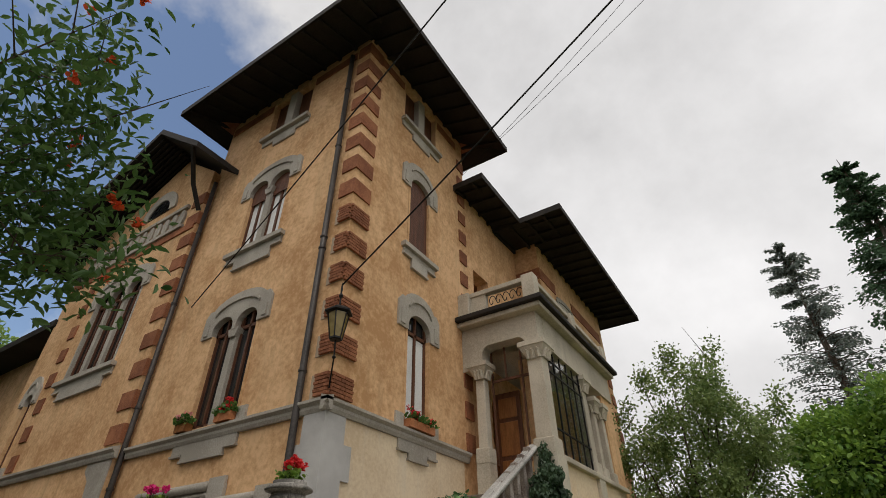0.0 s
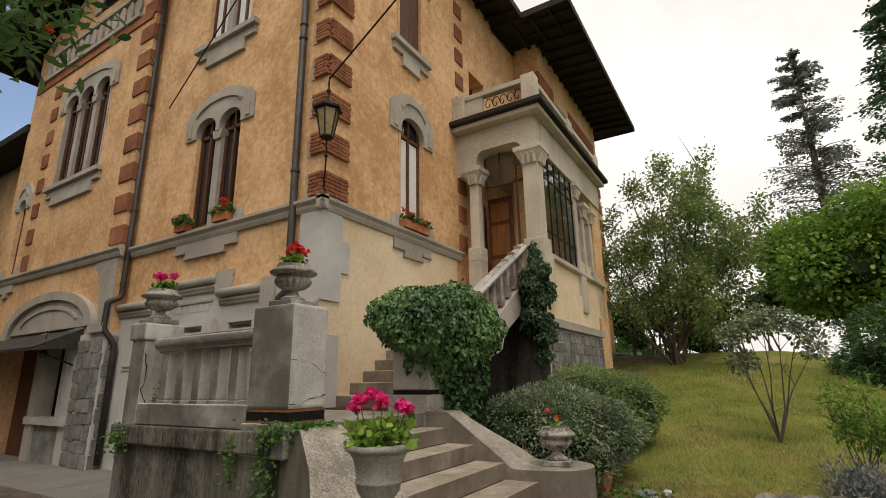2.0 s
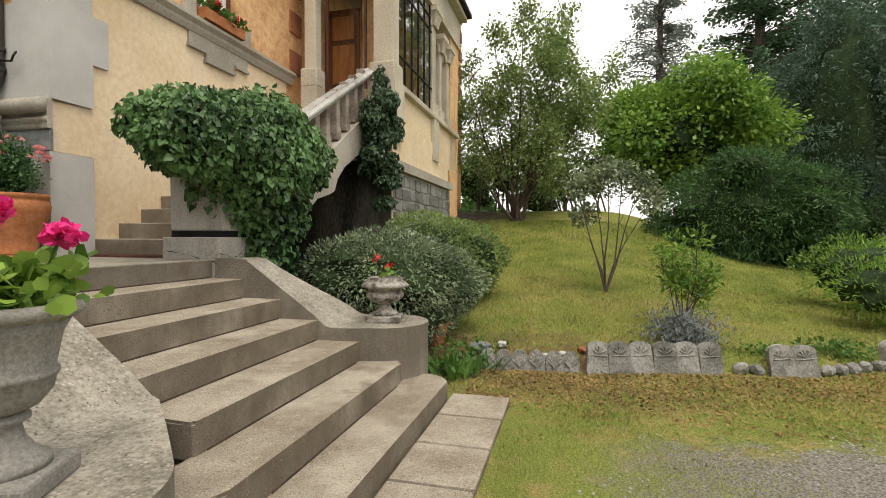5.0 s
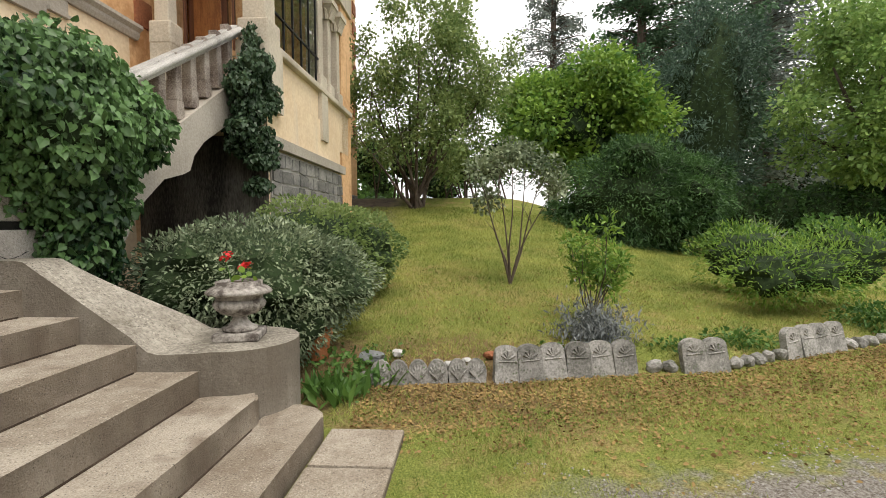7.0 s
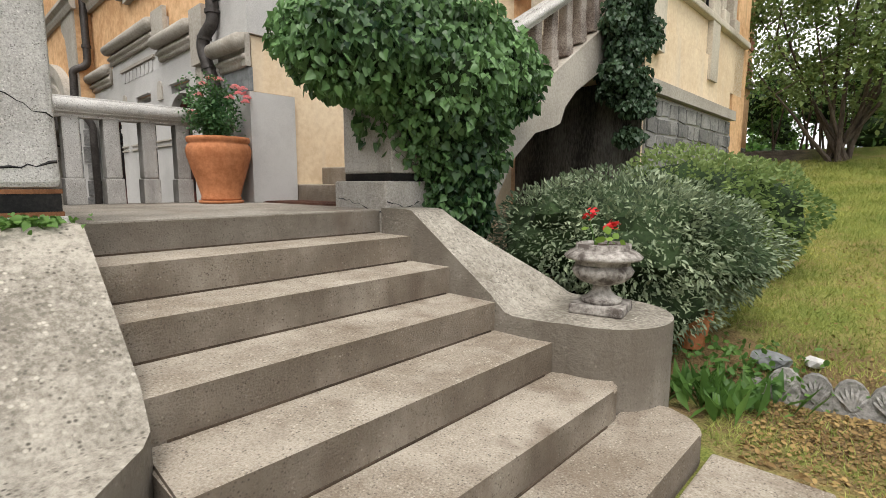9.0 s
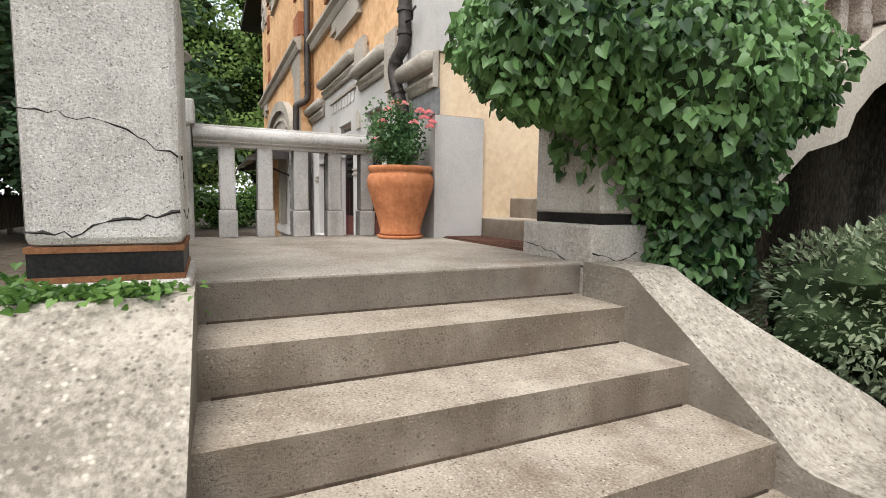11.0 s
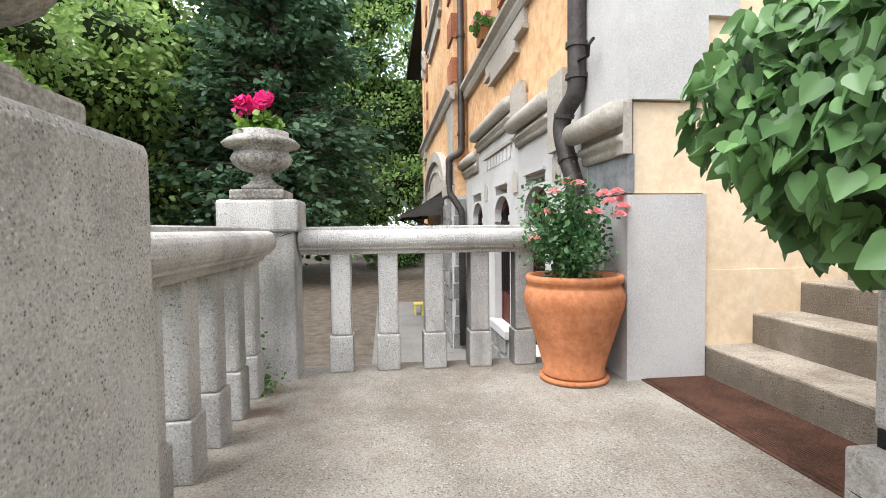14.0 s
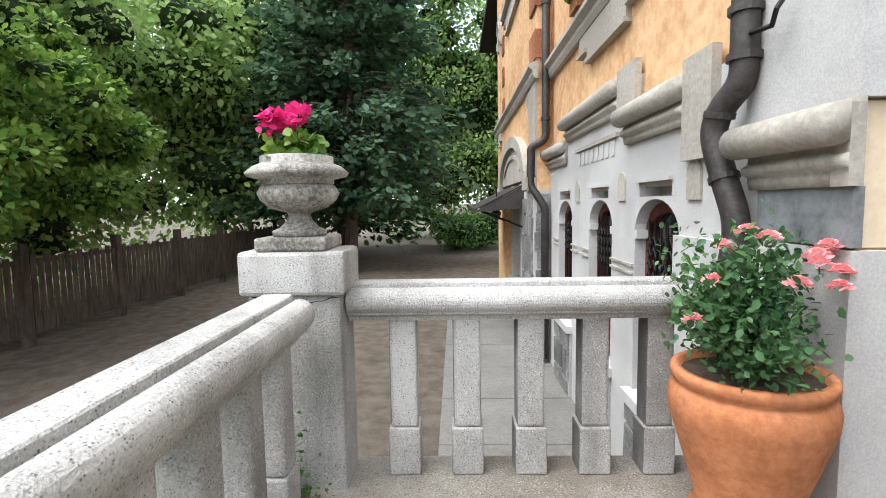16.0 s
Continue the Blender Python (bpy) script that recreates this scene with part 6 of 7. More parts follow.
n = 340000
px, py = g.uniform(-4.4, 7.0, n), 5.6 + 13 * g.random(n) ** 1.7
keep = np.ones(n, bool)
ed = np.array([edge_y(a) for a in px])
front = py < ed
keep &= ~(front & (px < -1.2) & (py < 6.4))
keep &= ~(front & (g.random(n) < 0.45 + 0.25 * np.sin(px * 2.3 + py * 3.1)))
keep &= ~((py < 5.75 + 0.22 * px) & (px > -0.5) & (g.random(n) < 0.85))
keep &= ~((np.abs(py - ed) < 0.12))
keep &= (px > -1.9) | (py > 8.2)
keep &= g.random(n) < np.clip((py - 5.6 - 0.3 * np.sin(px * 3.7)) / 1.3, 0, 1)
px, py = px[keep], py[keep]
pz = on_ground(px, py)
grass_p = np.column_stack((px, py, pz - 0.005))
tagged(leaves("grass", grass_p, g.normal(0, 0.8, grass_p.shape) * (1, 1, 0) + (0, 0, 0.8), g.uniform(0.03, 0.07, len(px)) * (1 + 0.05 * (py - 6)), "blade", GRASS, None, 72), "short yellow-green lawn grass", "grass", "", "stuff")
n = 60000
px, py = g.uniform(-1.2, 0.9, n), g.uniform(2.2, 6.9, n)
keep = g.random(n) < (0.55 + 0.4 * np.sin(px * 4.3 + 1) * np.sin(py * 2.9)) * np.clip((6.9 - py) / 1.5, 0, 1) * np.clip((0.9 - px) / 0.8, 0, 1)
px, py = px[keep], py[keep]
gp = np.column_stack((px, py, on_ground(px, py) - 0.005))
tagged(leaves("grass", gp, g.normal(0, 0.8, gp.shape) * (1, 1, 0) + (0, 0, 0.8), g.uniform(0.02, 0.055, len(px)), "blade", GRASS, None, 75), "short mossy grass beside the paving slabs", "grass", "", "stuff")
n = 22000
px = g.uniform(-1.7, 6.0, n)
py = np.where(g.random(n) < 0.7, np.array([edge_y(a) for a in px]) - np.abs(g.normal(0, 0.75, n)) - 0.1, g.uniform(6.0, 12.0, n))
keep = (py > 5.9) | (px > -0.9) & (py > 4.6)
px, py = px[keep], py[keep]
n = len(px)
lp = np.column_stack((px, py, on_ground(px, py) + g.uniform(0.004, 0.03, n)))
LITTER = leafy("dry_leaf", (0.13, 0.075, 0.03), (0.38, 0.26, 0.10), 0.9, 0.1)
tagged(leaves("leaf_litter", lp, g.normal(0, 1, (n, 3)) * (1, 1, 0.25), g.uniform(0.012, 0.04, n), "oval", LITTER, None, 74), "scattered dry fallen leaves on the grass", "fallen leaves", "", "stuff")
n = 16000
px, py = g.uniform(-1.2, 5.5, n), g.uniform(2.0, 6.9, n)
keep = (py + 0.25 * np.sin(3 * px) < 5.75 + 0.22 * px) & (px > -0.4 + 0.3 * np.sin(5 * py)) & (g.random(n) < 0.5 + 0.5 * np.sin(px * 1.7) * np.sin(py * 2.1 + 1))
px, py = px[keep], py[keep]
octa = np.array(((1, 0, 0), (0, 1, 0), (-1, 0, 0), (0, -1, 0), (0, 0, 0.7), (0, 0, -0.7)))
tri = np.array(((0, 1, 4), (1, 2, 4), (2, 3, 4), (3, 0, 4), (1, 0, 5), (2, 1, 5), (3, 2, 5), (0, 3, 5)))
m = len(px)
v = np.column_stack((px, py, on_ground(px, py) + 0.002))[:, None, :] + octa[None] * g.uniform(0.004, 0.013, (m, 1, 1)) * g.uniform(0.6, 1.3, (m, 6, 1))
me = bpy.data.meshes.new("gravel")
me.from_pydata(v.reshape(-1, 3).tolist(), [], (tri[None] + (np.arange(m) * 6)[:, None, None]).reshape(-1, 3).tolist())
me.materials.append(surf("gravel_stone", (0.20, 0.19, 0.17), (0.44, 0.42, 0.39), 30, 20, 0.9, 0.2))
tagged(new("gravel", me), "loose pale gravel on the garden path", "gravel", "", "stuff")


red_pot = thing("small_pot", "small terracotta pot half hidden behind the cheek wall", "flower pot", "", (-2.32, 7.75, ground_z(-2.32, 7.75) - 0.02))
part("body", lathe(bmesh.new(), [(0.10, 0), (0.135, 0.24), (0.15, 0.24), (0.155, 0.30), (0.135, 0.30), (0.13, 0.26)], 24), TERRA, red_pot)

# ---- edging stones ----
def along_edge(x):
    d = (edge_y(x + 0.05) - edge_y(x - 0.05)) / 0.1
    return edge_y(x), math.degrees(math.atan(d))


EDGESTONE = surf("edging_stone", (0.16, 0.155, 0.14), (0.36, 0.345, 0.32), 40, 5, 0.95, 0.6, speck=(0.10, 0.12, 0.07), speck_scale=30, vary=0.3)
kerb = tagged(new("lawn_edging"), "row of carved and upright stones edging the lawn", "edging", "", "structure")


def fan_stone():
    """A carved leaf-shaped stone: lobed ribs fanning from the foot."""
    bm = prism(bmesh.new(), [(-0.085, 0)] + arc(0, 0.12, 0.10, 200, -20, 9, 0.14) + [(0.085, 0)], 0.03, -0.05, lambda u, v, w: (u, w, v))
    for k in range(-3, 4):
        a = radians(90 + k * 22)
        tube(bm, [(0.012 * k, -0.055, 0.02), (0.07 * math.cos(a) + 0.005 * k, -0.062, 0.10 + 0.07 * math.sin(a)), (0.088 * math.cos(a), -0.05, 0.115 + 0.105 * math.sin(a))], [0.008, 0.014, 0.006], 5)
    return bm


def tomb_stone():
    """A low round-headed slab with a carved palmette and a sunk band."""
    bm = prism(bmesh.new(), [(-0.125, 0), (-0.125, 0.30)] + arc(0, 0.30, 0.125, 180, 0, 10, 0.085) + [(0.125, 0)], 0.03, -0.05, lambda u, v, w: (u, w, v))
    for k in range(-2, 3):
        a = radians(90 + k * 32)
        tube(bm, [(0, -0.05, 0.245), (0.075 * math.cos(a), -0.056, 0.255 + 0.075 * math.sin(a))], [0.008, 0.014], 5)
    tube(bm, [(-0.09, -0.052, 0.225), (0.09, -0.052, 0.225)], 0.009, 5)
    return bm


first = None
x = -1.62
k = 0
rr = random.Random(9)
while x < -0.62:
    y, a = along_edge(x)
    if first is None:
        first = part("carved_stone", fan_stone(), EDGESTONE, kerb)
        o = first
    else:
        o = new("carved_stone", first.data)
        o.parent = kerb
    o.matrix_basis = pose(x, y, ground_z(x, y - 0.1) - 0.03, rr.uniform(-14, -4), rr.uniform(-7, 7), a + rr.uniform(-8, 8))
    x += 0.185
slab0 = None
for x in [-0.42 + 0.245 * i for i in range(6)] + [1.55, 1.80, 2.85, 3.1, 3.33, 3.56]:
    y, a = along_edge(x)
    if slab0 is None:
        slab0 = part("upright_slab", tomb_stone(), EDGESTONE, kerb)
        o = slab0
    else:
        o = new("upright_slab", slab0.data)
        o.parent = kerb
    o.matrix_basis = pose(x, y - 0.04, ground_z(x, y - 0.15) - 0.03, rr.uniform(-16, -6), rr.uniform(-6, 6), a + rr.uniform(-4, 4))


def rough_stone(bm, r, seed):
    bmesh.ops.create_icosphere(bm, subdivisions=2, radius=1)
    for v2 in bm.verts:
        v2.co *= 0.85 + 0.3 * noise.noise(v2.co * 1.3 + Vector((seed, 0, 0)))
        v2.co.x *= r[0]
        v2.co.y *= r[1]
        v2.co.z *= r[2]
    return bm


lumps = [rough_stone(bmesh.new(), (0.11, 0.08, 0.08), s) for s in range(1)]
lump = None
for x in [1.12, 1.3, 2.05, 2.2, 2.36, 2.52, 2.68, 3.8, 4.0, 4.2, 4.45, 4.7, 5.0, -1.78]:
    y, a = along_edge(x)
    if lump is None:
        lump = part("rough_stone", lumps[0], EDGESTONE, kerb)
        o = lump
    else:
        o = new("rough_stone", lump.data)
        o.parent = kerb
    o.matrix_basis = pose(x, y, ground_z(x, y - 0.1) + 0.06, rr.uniform(-30, 30), rr.uniform(-30, 30), rr.uniform(0, 360))
for x, y, r, mt in ((-1.75, 7.72, (0.17, 0.12, 0.07), SLATE), (-1.5, 7.8, (0.08, 0.07, 0.05), CEMENT_PALE), (-0.98, 7.72, (0.07, 0.05, 0.05), CEMENT_PALE), (-0.55, 7.85, (0.09, 0.06, 0.05), BRICK), (-0.8, 7.78, (0.06, 0.05, 0.04), CEMENT_PALE)):
    part("loose_stone", rough_stone(bmesh.new(), r, x), mt, tagged(new("loose_stone"), "loose stone lying on the lawn edge", "stone")).location = (x, y, ground_z(x, y) + r[2] * 0.6)


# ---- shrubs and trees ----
# near-black green that paints the shade deep inside foliage
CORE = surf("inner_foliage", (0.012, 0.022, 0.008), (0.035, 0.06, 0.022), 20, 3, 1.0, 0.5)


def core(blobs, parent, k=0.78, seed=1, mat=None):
    """A dark body that closes a crown; the shade between its leaves is put into the colour."""
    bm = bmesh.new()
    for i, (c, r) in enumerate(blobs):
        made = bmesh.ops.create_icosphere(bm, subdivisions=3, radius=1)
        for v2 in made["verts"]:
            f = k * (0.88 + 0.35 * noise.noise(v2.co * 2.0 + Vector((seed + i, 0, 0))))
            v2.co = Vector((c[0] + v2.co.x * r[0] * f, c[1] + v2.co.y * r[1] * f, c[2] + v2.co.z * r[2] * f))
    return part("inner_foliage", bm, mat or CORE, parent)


def limbs(parent, foot, tops, r0, seed, mat=None):
    rg = random.Random(seed)
    for tip in tops:
        bm = bmesh.new()
        a, b = Vector(foot), Vector(tip)
        mid = a.lerp(b, 0.5) + Vector((rg.uniform(-0.12, 0.12), rg.uniform(-0.12, 0.12), 0.08)) * (b - a).length * 0.5
        q = [a, a.lerp(mid, 0.5) + Vector((rg.uniform(-0.05, 0.05), rg.uniform(-0.05, 0.05), 0)), mid, b]
        tube(bm, q, [r0, r0 * 0.75, r0 * 0.5, r0 * 0.15], 7)
        for _ in range(3):
            s = mid.lerp(b, rg.random())
            tube(bm, [s, s + Vector((rg.uniform(-1, 1), rg.uniform(-1, 1), rg.uniform(0.2, 1))) * (b - a).length * 0.22], [r0 * 0.35, r0 * 0.08], 5)
        part("limb", bm, mat or TRUNK, parent)


def plant(name, label, category, blobs, n, size, shape, mat, seed, filled=0.78, foot=None, tops=(), r0=0.05, **k):
    t = thing(name, label, category)
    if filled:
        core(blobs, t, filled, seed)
    crown("foliage", blobs, n, size, shape, mat, t, seed, **k)
    if foot:
        limbs(t, foot, tops or [b[0] for b in blobs], r0, seed)
    return t


def scatter_blobs(seed, n, centre, radii, size):
    """Foliage clumps filling an ellipsoid, so that the outline is uneven and gaps show."""
    r = random.Random(seed)
    out_list = []
    for _ in range(n):
        while True:
            d = Vector((r.uniform(-1, 1), r.uniform(-1, 1), r.uniform(-1, 1)))
            if 0.25 < d.length < 1:
                break
        s = size * r.uniform(0.6, 1.3)
        out_list.append(((centre[0] + d.x * radii[0], centre[1] + d.y * radii[1], centre[2] + d.z * radii[2]), (s, s, s * 0.7)))
    return out_list


# ivy over the pier: overlapping hanging leaves
ivy_blobs = [((-4.1, 6.2, 2.45), (0.66, 0.95, 0.50)), ((-3.98, 6.95, 2.38), (0.56, 0.66, 0.50)), ((-3.9, 6.65, 1.85), (0.40, 0.48, 0.62)), ((-4.05, 5.7, 2.38), (0.50, 0.52, 0.38)), ((-3.9, 6.4, 2.2), (0.55, 0.6, 0.5)), ((-4.0, 6.5, 2.62), (0.55, 0.62, 0.42)), ((-4.15, 6.35, 1.98), (0.50, 0.48, 0.45)), ((-4.35, 5.5, 2.5), (0.28, 0.28, 0.25)), ((-4.1, 7.45, 2.42), (0.36, 0.42, 0.36)), ((-4.15, 7.8, 2.48), (0.24, 0.28, 0.22)), ((-3.85, 6.6, 1.3), (0.26, 0.34, 0.4))]
t = plant("ivy_bush", "dense dark green ivy bush growing over the stair pier", "ivy", ivy_blobs, 22500, 0.064, "ivy", IVY, 3, 0.78, skin=0.36, droop=0.55, out=0.75)
limbs(t, (-4.1, 6.25, 1.5), [(-4.2, 5.9, 2.6), (-3.9, 6.6, 2.6), (-4.3, 6.4, 2.7)], 0.04, 5)
plant("ivy_climber", "dark ragged ivy climbing the porch corner", "ivy", scatter_blobs(15, 26, (-3.98, 10.15, 3.0), (0.26, 0.44, 1.2), 0.22) + [((-4.1, 10.4, 4.2), (0.16, 0.2, 0.4)), ((-4.0, 10.3, 3.6), (0.2, 0.28, 0.5))], 7500, 0.062, "ivy", DARKIVY, 13, 0.8, skin=0.4, droop=0.8, out=0.7)
plant("shrub", "grey-green evergreen shrub beside the garden stair", "shrub", [((-2.9, 7.75, 0.98), (0.88, 1.0, 0.60)), ((-2.5, 8.1, 0.86), (0.72, 0.85, 0.52)), ((-3.3, 7.3, 1.0), (0.6, 0.6, 0.5)), ((-2.8, 7.7, 0.55), (0.7, 0.75, 0.5))], 21000, 0.055, "lance", SHRUB, 4, 0.86, skin=0.25, droop=0.1, out=1.2)
plant("shrub", "dark green rounded shrub behind the garden stair", "shrub", [((-2.9, 9.4, 1.12), (0.85, 1.1, 0.75)), ((-2.5, 10.0, 1.1), (0.75, 0.9, 0.65)), ((-2.8, 9.5, 0.7), (0.7, 0.9, 0.5))], 14000, 0.055, "oval", OLIVE, 14, 0.86, skin=0.25, droop=0.1, out=1.2)
# wall ivy on the terrace
g = np.random.default_rng(81)
for label, spots in (("small-leaved ivy creeping over the pillar foot", [(-4.0, 3.42, 1.22, 0.12, 0.06, 0.05), (-3.92, 3.55, 1.2, 0.06, 0.12, 0.03), (-3.76, 3.62, 1.275, 0.05, 0.10, 0.012), (-3.74, 3.78, 1.275, 0.05, 0.07, 0.012), (-3.75, 3.5, 1.27, 0.05, 0.05, 0.02), (-4.03, 3.36, 0.95, 0.07, 0.03, 0.18), (-4.02, 3.36, 0.6, 0.07, 0.03, 0.2), (-4.0, 3.34, 0.25, 0.09, 0.04, 0.16)]), ("small-leaved ivy at the terrace wall foot", [(-5.3, 3.28, 0.12, 0.3, 0.05, 0.06), (-4.7, 3.26, 0.1, 0.3, 0.05, 0.08), (-4.25, 3.28, 0.16, 0.15, 0.05, 0.1)]), ("small weeds growing from the terrace joint", [(-6.5, 3.4, 1.08, 0.12, 0.05, 0.07), (-4.5, 3.4, 1.0, 0.05, 0.04, 0.12)])):
    iv = thing("creeping_ivy", label, "ivy")
    for q in spots:
        n = int(420 * max(0.4, q[3] * 6))
        p = np.array(q[:3]) + g.normal(0, 1, (n, 3)) * q[3:]
        leaves("leaves", p, g.normal(0, 0.6, (n, 3)) + (0.2, -0.4, -0.3), g.uniform(0.02, 0.042, n), "ivy", GREEN, iv, 82)
iv = thing("wall_weed", "small green weeds at the foot of the corner post", "weed")
p = np.array((-6.3, 3.6, LAND)) + np.concatenate((np.abs(g.normal(0, 1, (420, 3))) * (0.03, 0.05, 0.16), np.abs(g.normal(0, 1, (260, 3))) * (0.12, 0.10, 0.03)))
leaves("leaves", p, g.normal(0, 0.7, (680, 3)) + (0.3, 0, 0.2), g.uniform(0.015, 0.032, 680), "oval", GREEN, iv, 83)

# planting along the edging
tuft = thing("iris_tuft", "tuft of strap-leaved iris at the cheek wall", "plant")
n = 110
p = np.column_stack((g.normal(-1.95, 0.14, n), g.normal(7.1, 0.14, n), np.full(n, -0.05)))
leaves("leaves", p, g.normal(0, 0.45, (n, 3)) * (1, 1, 0.2) + (0, 0, 0.8), g.uniform(0.14, 0.32, n), "narrow", GREEN, tuft, 84)
p = np.column_stack((g.normal(-1.9, 0.25, 500), g.normal(7.6, 0.3, 500), g.uniform(0.0, 0.22, 500)))
leaves("undergrowth", p, g.normal(0, 0.7, (500, 3)) + (0, 0, 0.3), g.uniform(0.03, 0.07, 500), "oval", GREEN, tuft, 85)
rose_t = thing("young_tree", "slender multi-stemmed young tree with sparse grey-green leaves", "tree")
base = (-0.12, 10.9, ground_z(-0.12, 10.9))
tops = [(-0.62, 10.9, 2.35), (-0.35, 11.0, 2.5), (-0.1, 10.8, 2.6), (0.15, 11.0, 2.6), (0.4, 10.8, 2.4), (0.62, 11.0, 2.1), (-0.5, 11.1, 1.9)]
limbs(rose_t, base, tops, 0.02, 7)
crown("foliage", [(tp, (0.26, 0.26, 0.24)) for tp in tops], 2300, 0.075, "oval", SHRUB, rose_t, 86, skin=0.9)
lav = thing("lavender", "grey lavender clump among the edging stones", "plant")
n = 2600
p = np.column_stack((g.normal(0.62, 0.19, n), g.normal(8.35, 0.16, n), ground_z(0.55, 8.4) + np.abs(g.normal(0.10, 0.15, n))))
leaves("foliage", p, g.normal(0, 0.6, (n, 3)) + (0, 0, 0.7), g.uniform(0.035, 0.10, n), "narrow", leafy("lavender_leaf", (0.10, 0.115, 0.11), (0.28, 0.30, 0.30), 0.7, 0.2), lav, 87)
spr = thing("laurel_shoot", "upright young shrub with bright yellow-green leaves", "shrub")
base = (0.75, 8.95, ground_z(0.75, 8.95))
tops = [(0.75 + 0.3 * math.cos(k), 8.95 + 0.25 * math.sin(k), 1.0 + 0.09 * (k % 6)) for k in range(9)]
limbs(spr, base, tops, 0.012, 9)
crown("foliage", [(((tp[0] + base[0] * f) / (1 + f), (tp[1] + base[1] * f) / (1 + f), (tp[2] + base[2] * f) / (1 + f)), (0.15, 0.15, 0.2)) for tp in tops for f in (0.0, 0.5)], 1500, 0.08, "lance", LIME, spr, 88, skin=0.9, droop=-0.4)
fern_blobs = [((3.35, 9.9, 0.75), (0.62, 0.5, 0.45)), ((4.0, 10.1, 0.8), (0.7, 0.6, 0.5)), ((4.9, 10.6, 0.95), (0.8, 0.7, 0.6)), ((3.9, 11.4, 0.9), (1.0, 0.7, 0.6))]
plant("green_shrub", "loose light green ferny shrub behind the edging", "shrub", fern_blobs, 7000, 0.09, "narrow", LIME, 89, 0.7, skin=0.5, droop=-0.2)
plant("ground_cover", "low green ground cover along the edging stones", "plant", [((1.5, 8.35, 0.1), (0.35, 0.15, 0.12)), ((2.3, 8.6, 0.15), (0.45, 0.18, 0.13)), ((4.6, 9.6, 0.25), (0.6, 0.3, 0.2)), ((0.1, 8.1, 0.1), (0.2, 0.12, 0.12))], 2200, 0.05, "oval", GREEN, 90, 0.0, skin=0.9)

# trees beyond the lawn
t = thing("garden_tree", "tall feathery olive-green multi-stemmed tree by the house", "tree")
tree_foot = (-2.5, 18.6, ground_z(-2.5, 18.6) - 0.05)
tree_tops = [(-4.3, 18.2, 5.6), (-3.4, 19.1, 8.2), (-2.3, 18.5, 8.6), (-1.2, 19.0, 7.8), (-0.3, 18.8, 5.8), (-3.0, 17.4, 5.0), (-1.4, 17.7, 4.6), (-3.9, 17.0, 3.9), (-0.9, 19.6, 9.0), (0.4, 19.0, 6.6), (-4.4, 19.2, 7.2)]
for k, tip in enumerate(tree_tops):
    limbs(t, (tree_foot[0] + 0.22 * math.cos(k * 2.4), tree_foot[1] + 0.2 * math.sin(k * 2.4), tree_foot[2]), [tip], 0.06, 92 + k)
tb = scatter_blobs(91, 66, (-2.2, 19.0, 5.6), (2.3, 2.5, 2.9), 0.62)
tb += [((tip[0] + 0.1 * j, tip[1], tip[2] + 0.25 * j), (0.34 - 0.05 * j, 0.34 - 0.05 * j, 0.42)) for tip in tree_tops for j in range(3)]
crown("foliage", tb, 30000, 0.11, "oval", OLIVE, t, 93, skin=0.95, clump=6, spread=0.13)
thicket = thing("thicket", "bare leaning stems and twigs at the top of the lawn", "shrub")
stem = random.Random(96)
for k in range(26):
    x, y = stem.uniform(-4.2, 0.6), stem.uniform(20.0, 21.5)
    z = ground_z(x, y)
    limbs(thicket, (x, y, z - 0.05), [(x + stem.uniform(-0.9, 0.9), y + stem.uniform(-0.4, 0.4), z + stem.uniform(1.4, 2.8))], 0.035, 300 + k)
plant("hedge", "ragged shrubbery at the top of the lawn", "hedge", scatter_blobs(97, 26, (-2.8, 24, 3.9), (3.6, 1.2, 1.2), 0.9), 9000, 0.13, "oval", GREEN, 98, 0.6, skin=0.7)
t = thing("lime_tree", "round bright yellow-green tree beyond the lawn", "tree")
tb = scatter_blobs(101, 60, (3.5, 23.5, 5.6), (3.0, 2.9, 2.1), 1.0) + [((3.5, 23.5, 5.3), (3.0, 2.9, 2.1))]
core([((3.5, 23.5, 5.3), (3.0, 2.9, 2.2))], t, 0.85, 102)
crown("foliage", tb, 44000, 0.19, "oval", LIME, t, 103, skin=0.5, clump=5, spread=0.16, droop=0.25)
limbs(t, (4.0, 23.5, ground_z(4, 23.5)), [(2.5, 23, 5), (5.4, 23.5, 5.2), (4, 24, 6)], 0.16, 104)
yb = scatter_blobs(111, 40, (4.2, 18.4, 2.1), (2.6, 1.9, 1.7), 0.75) + [((4.2, 18.4, 1.9), (2.6, 2.0, 2.1))]
t = plant("yew", "broad dark green yew mound on the lawn", "shrub", yb, 80000, 0.15, "narrow", YEW, 112, 0.74, skin=0.35, droop=0.3)


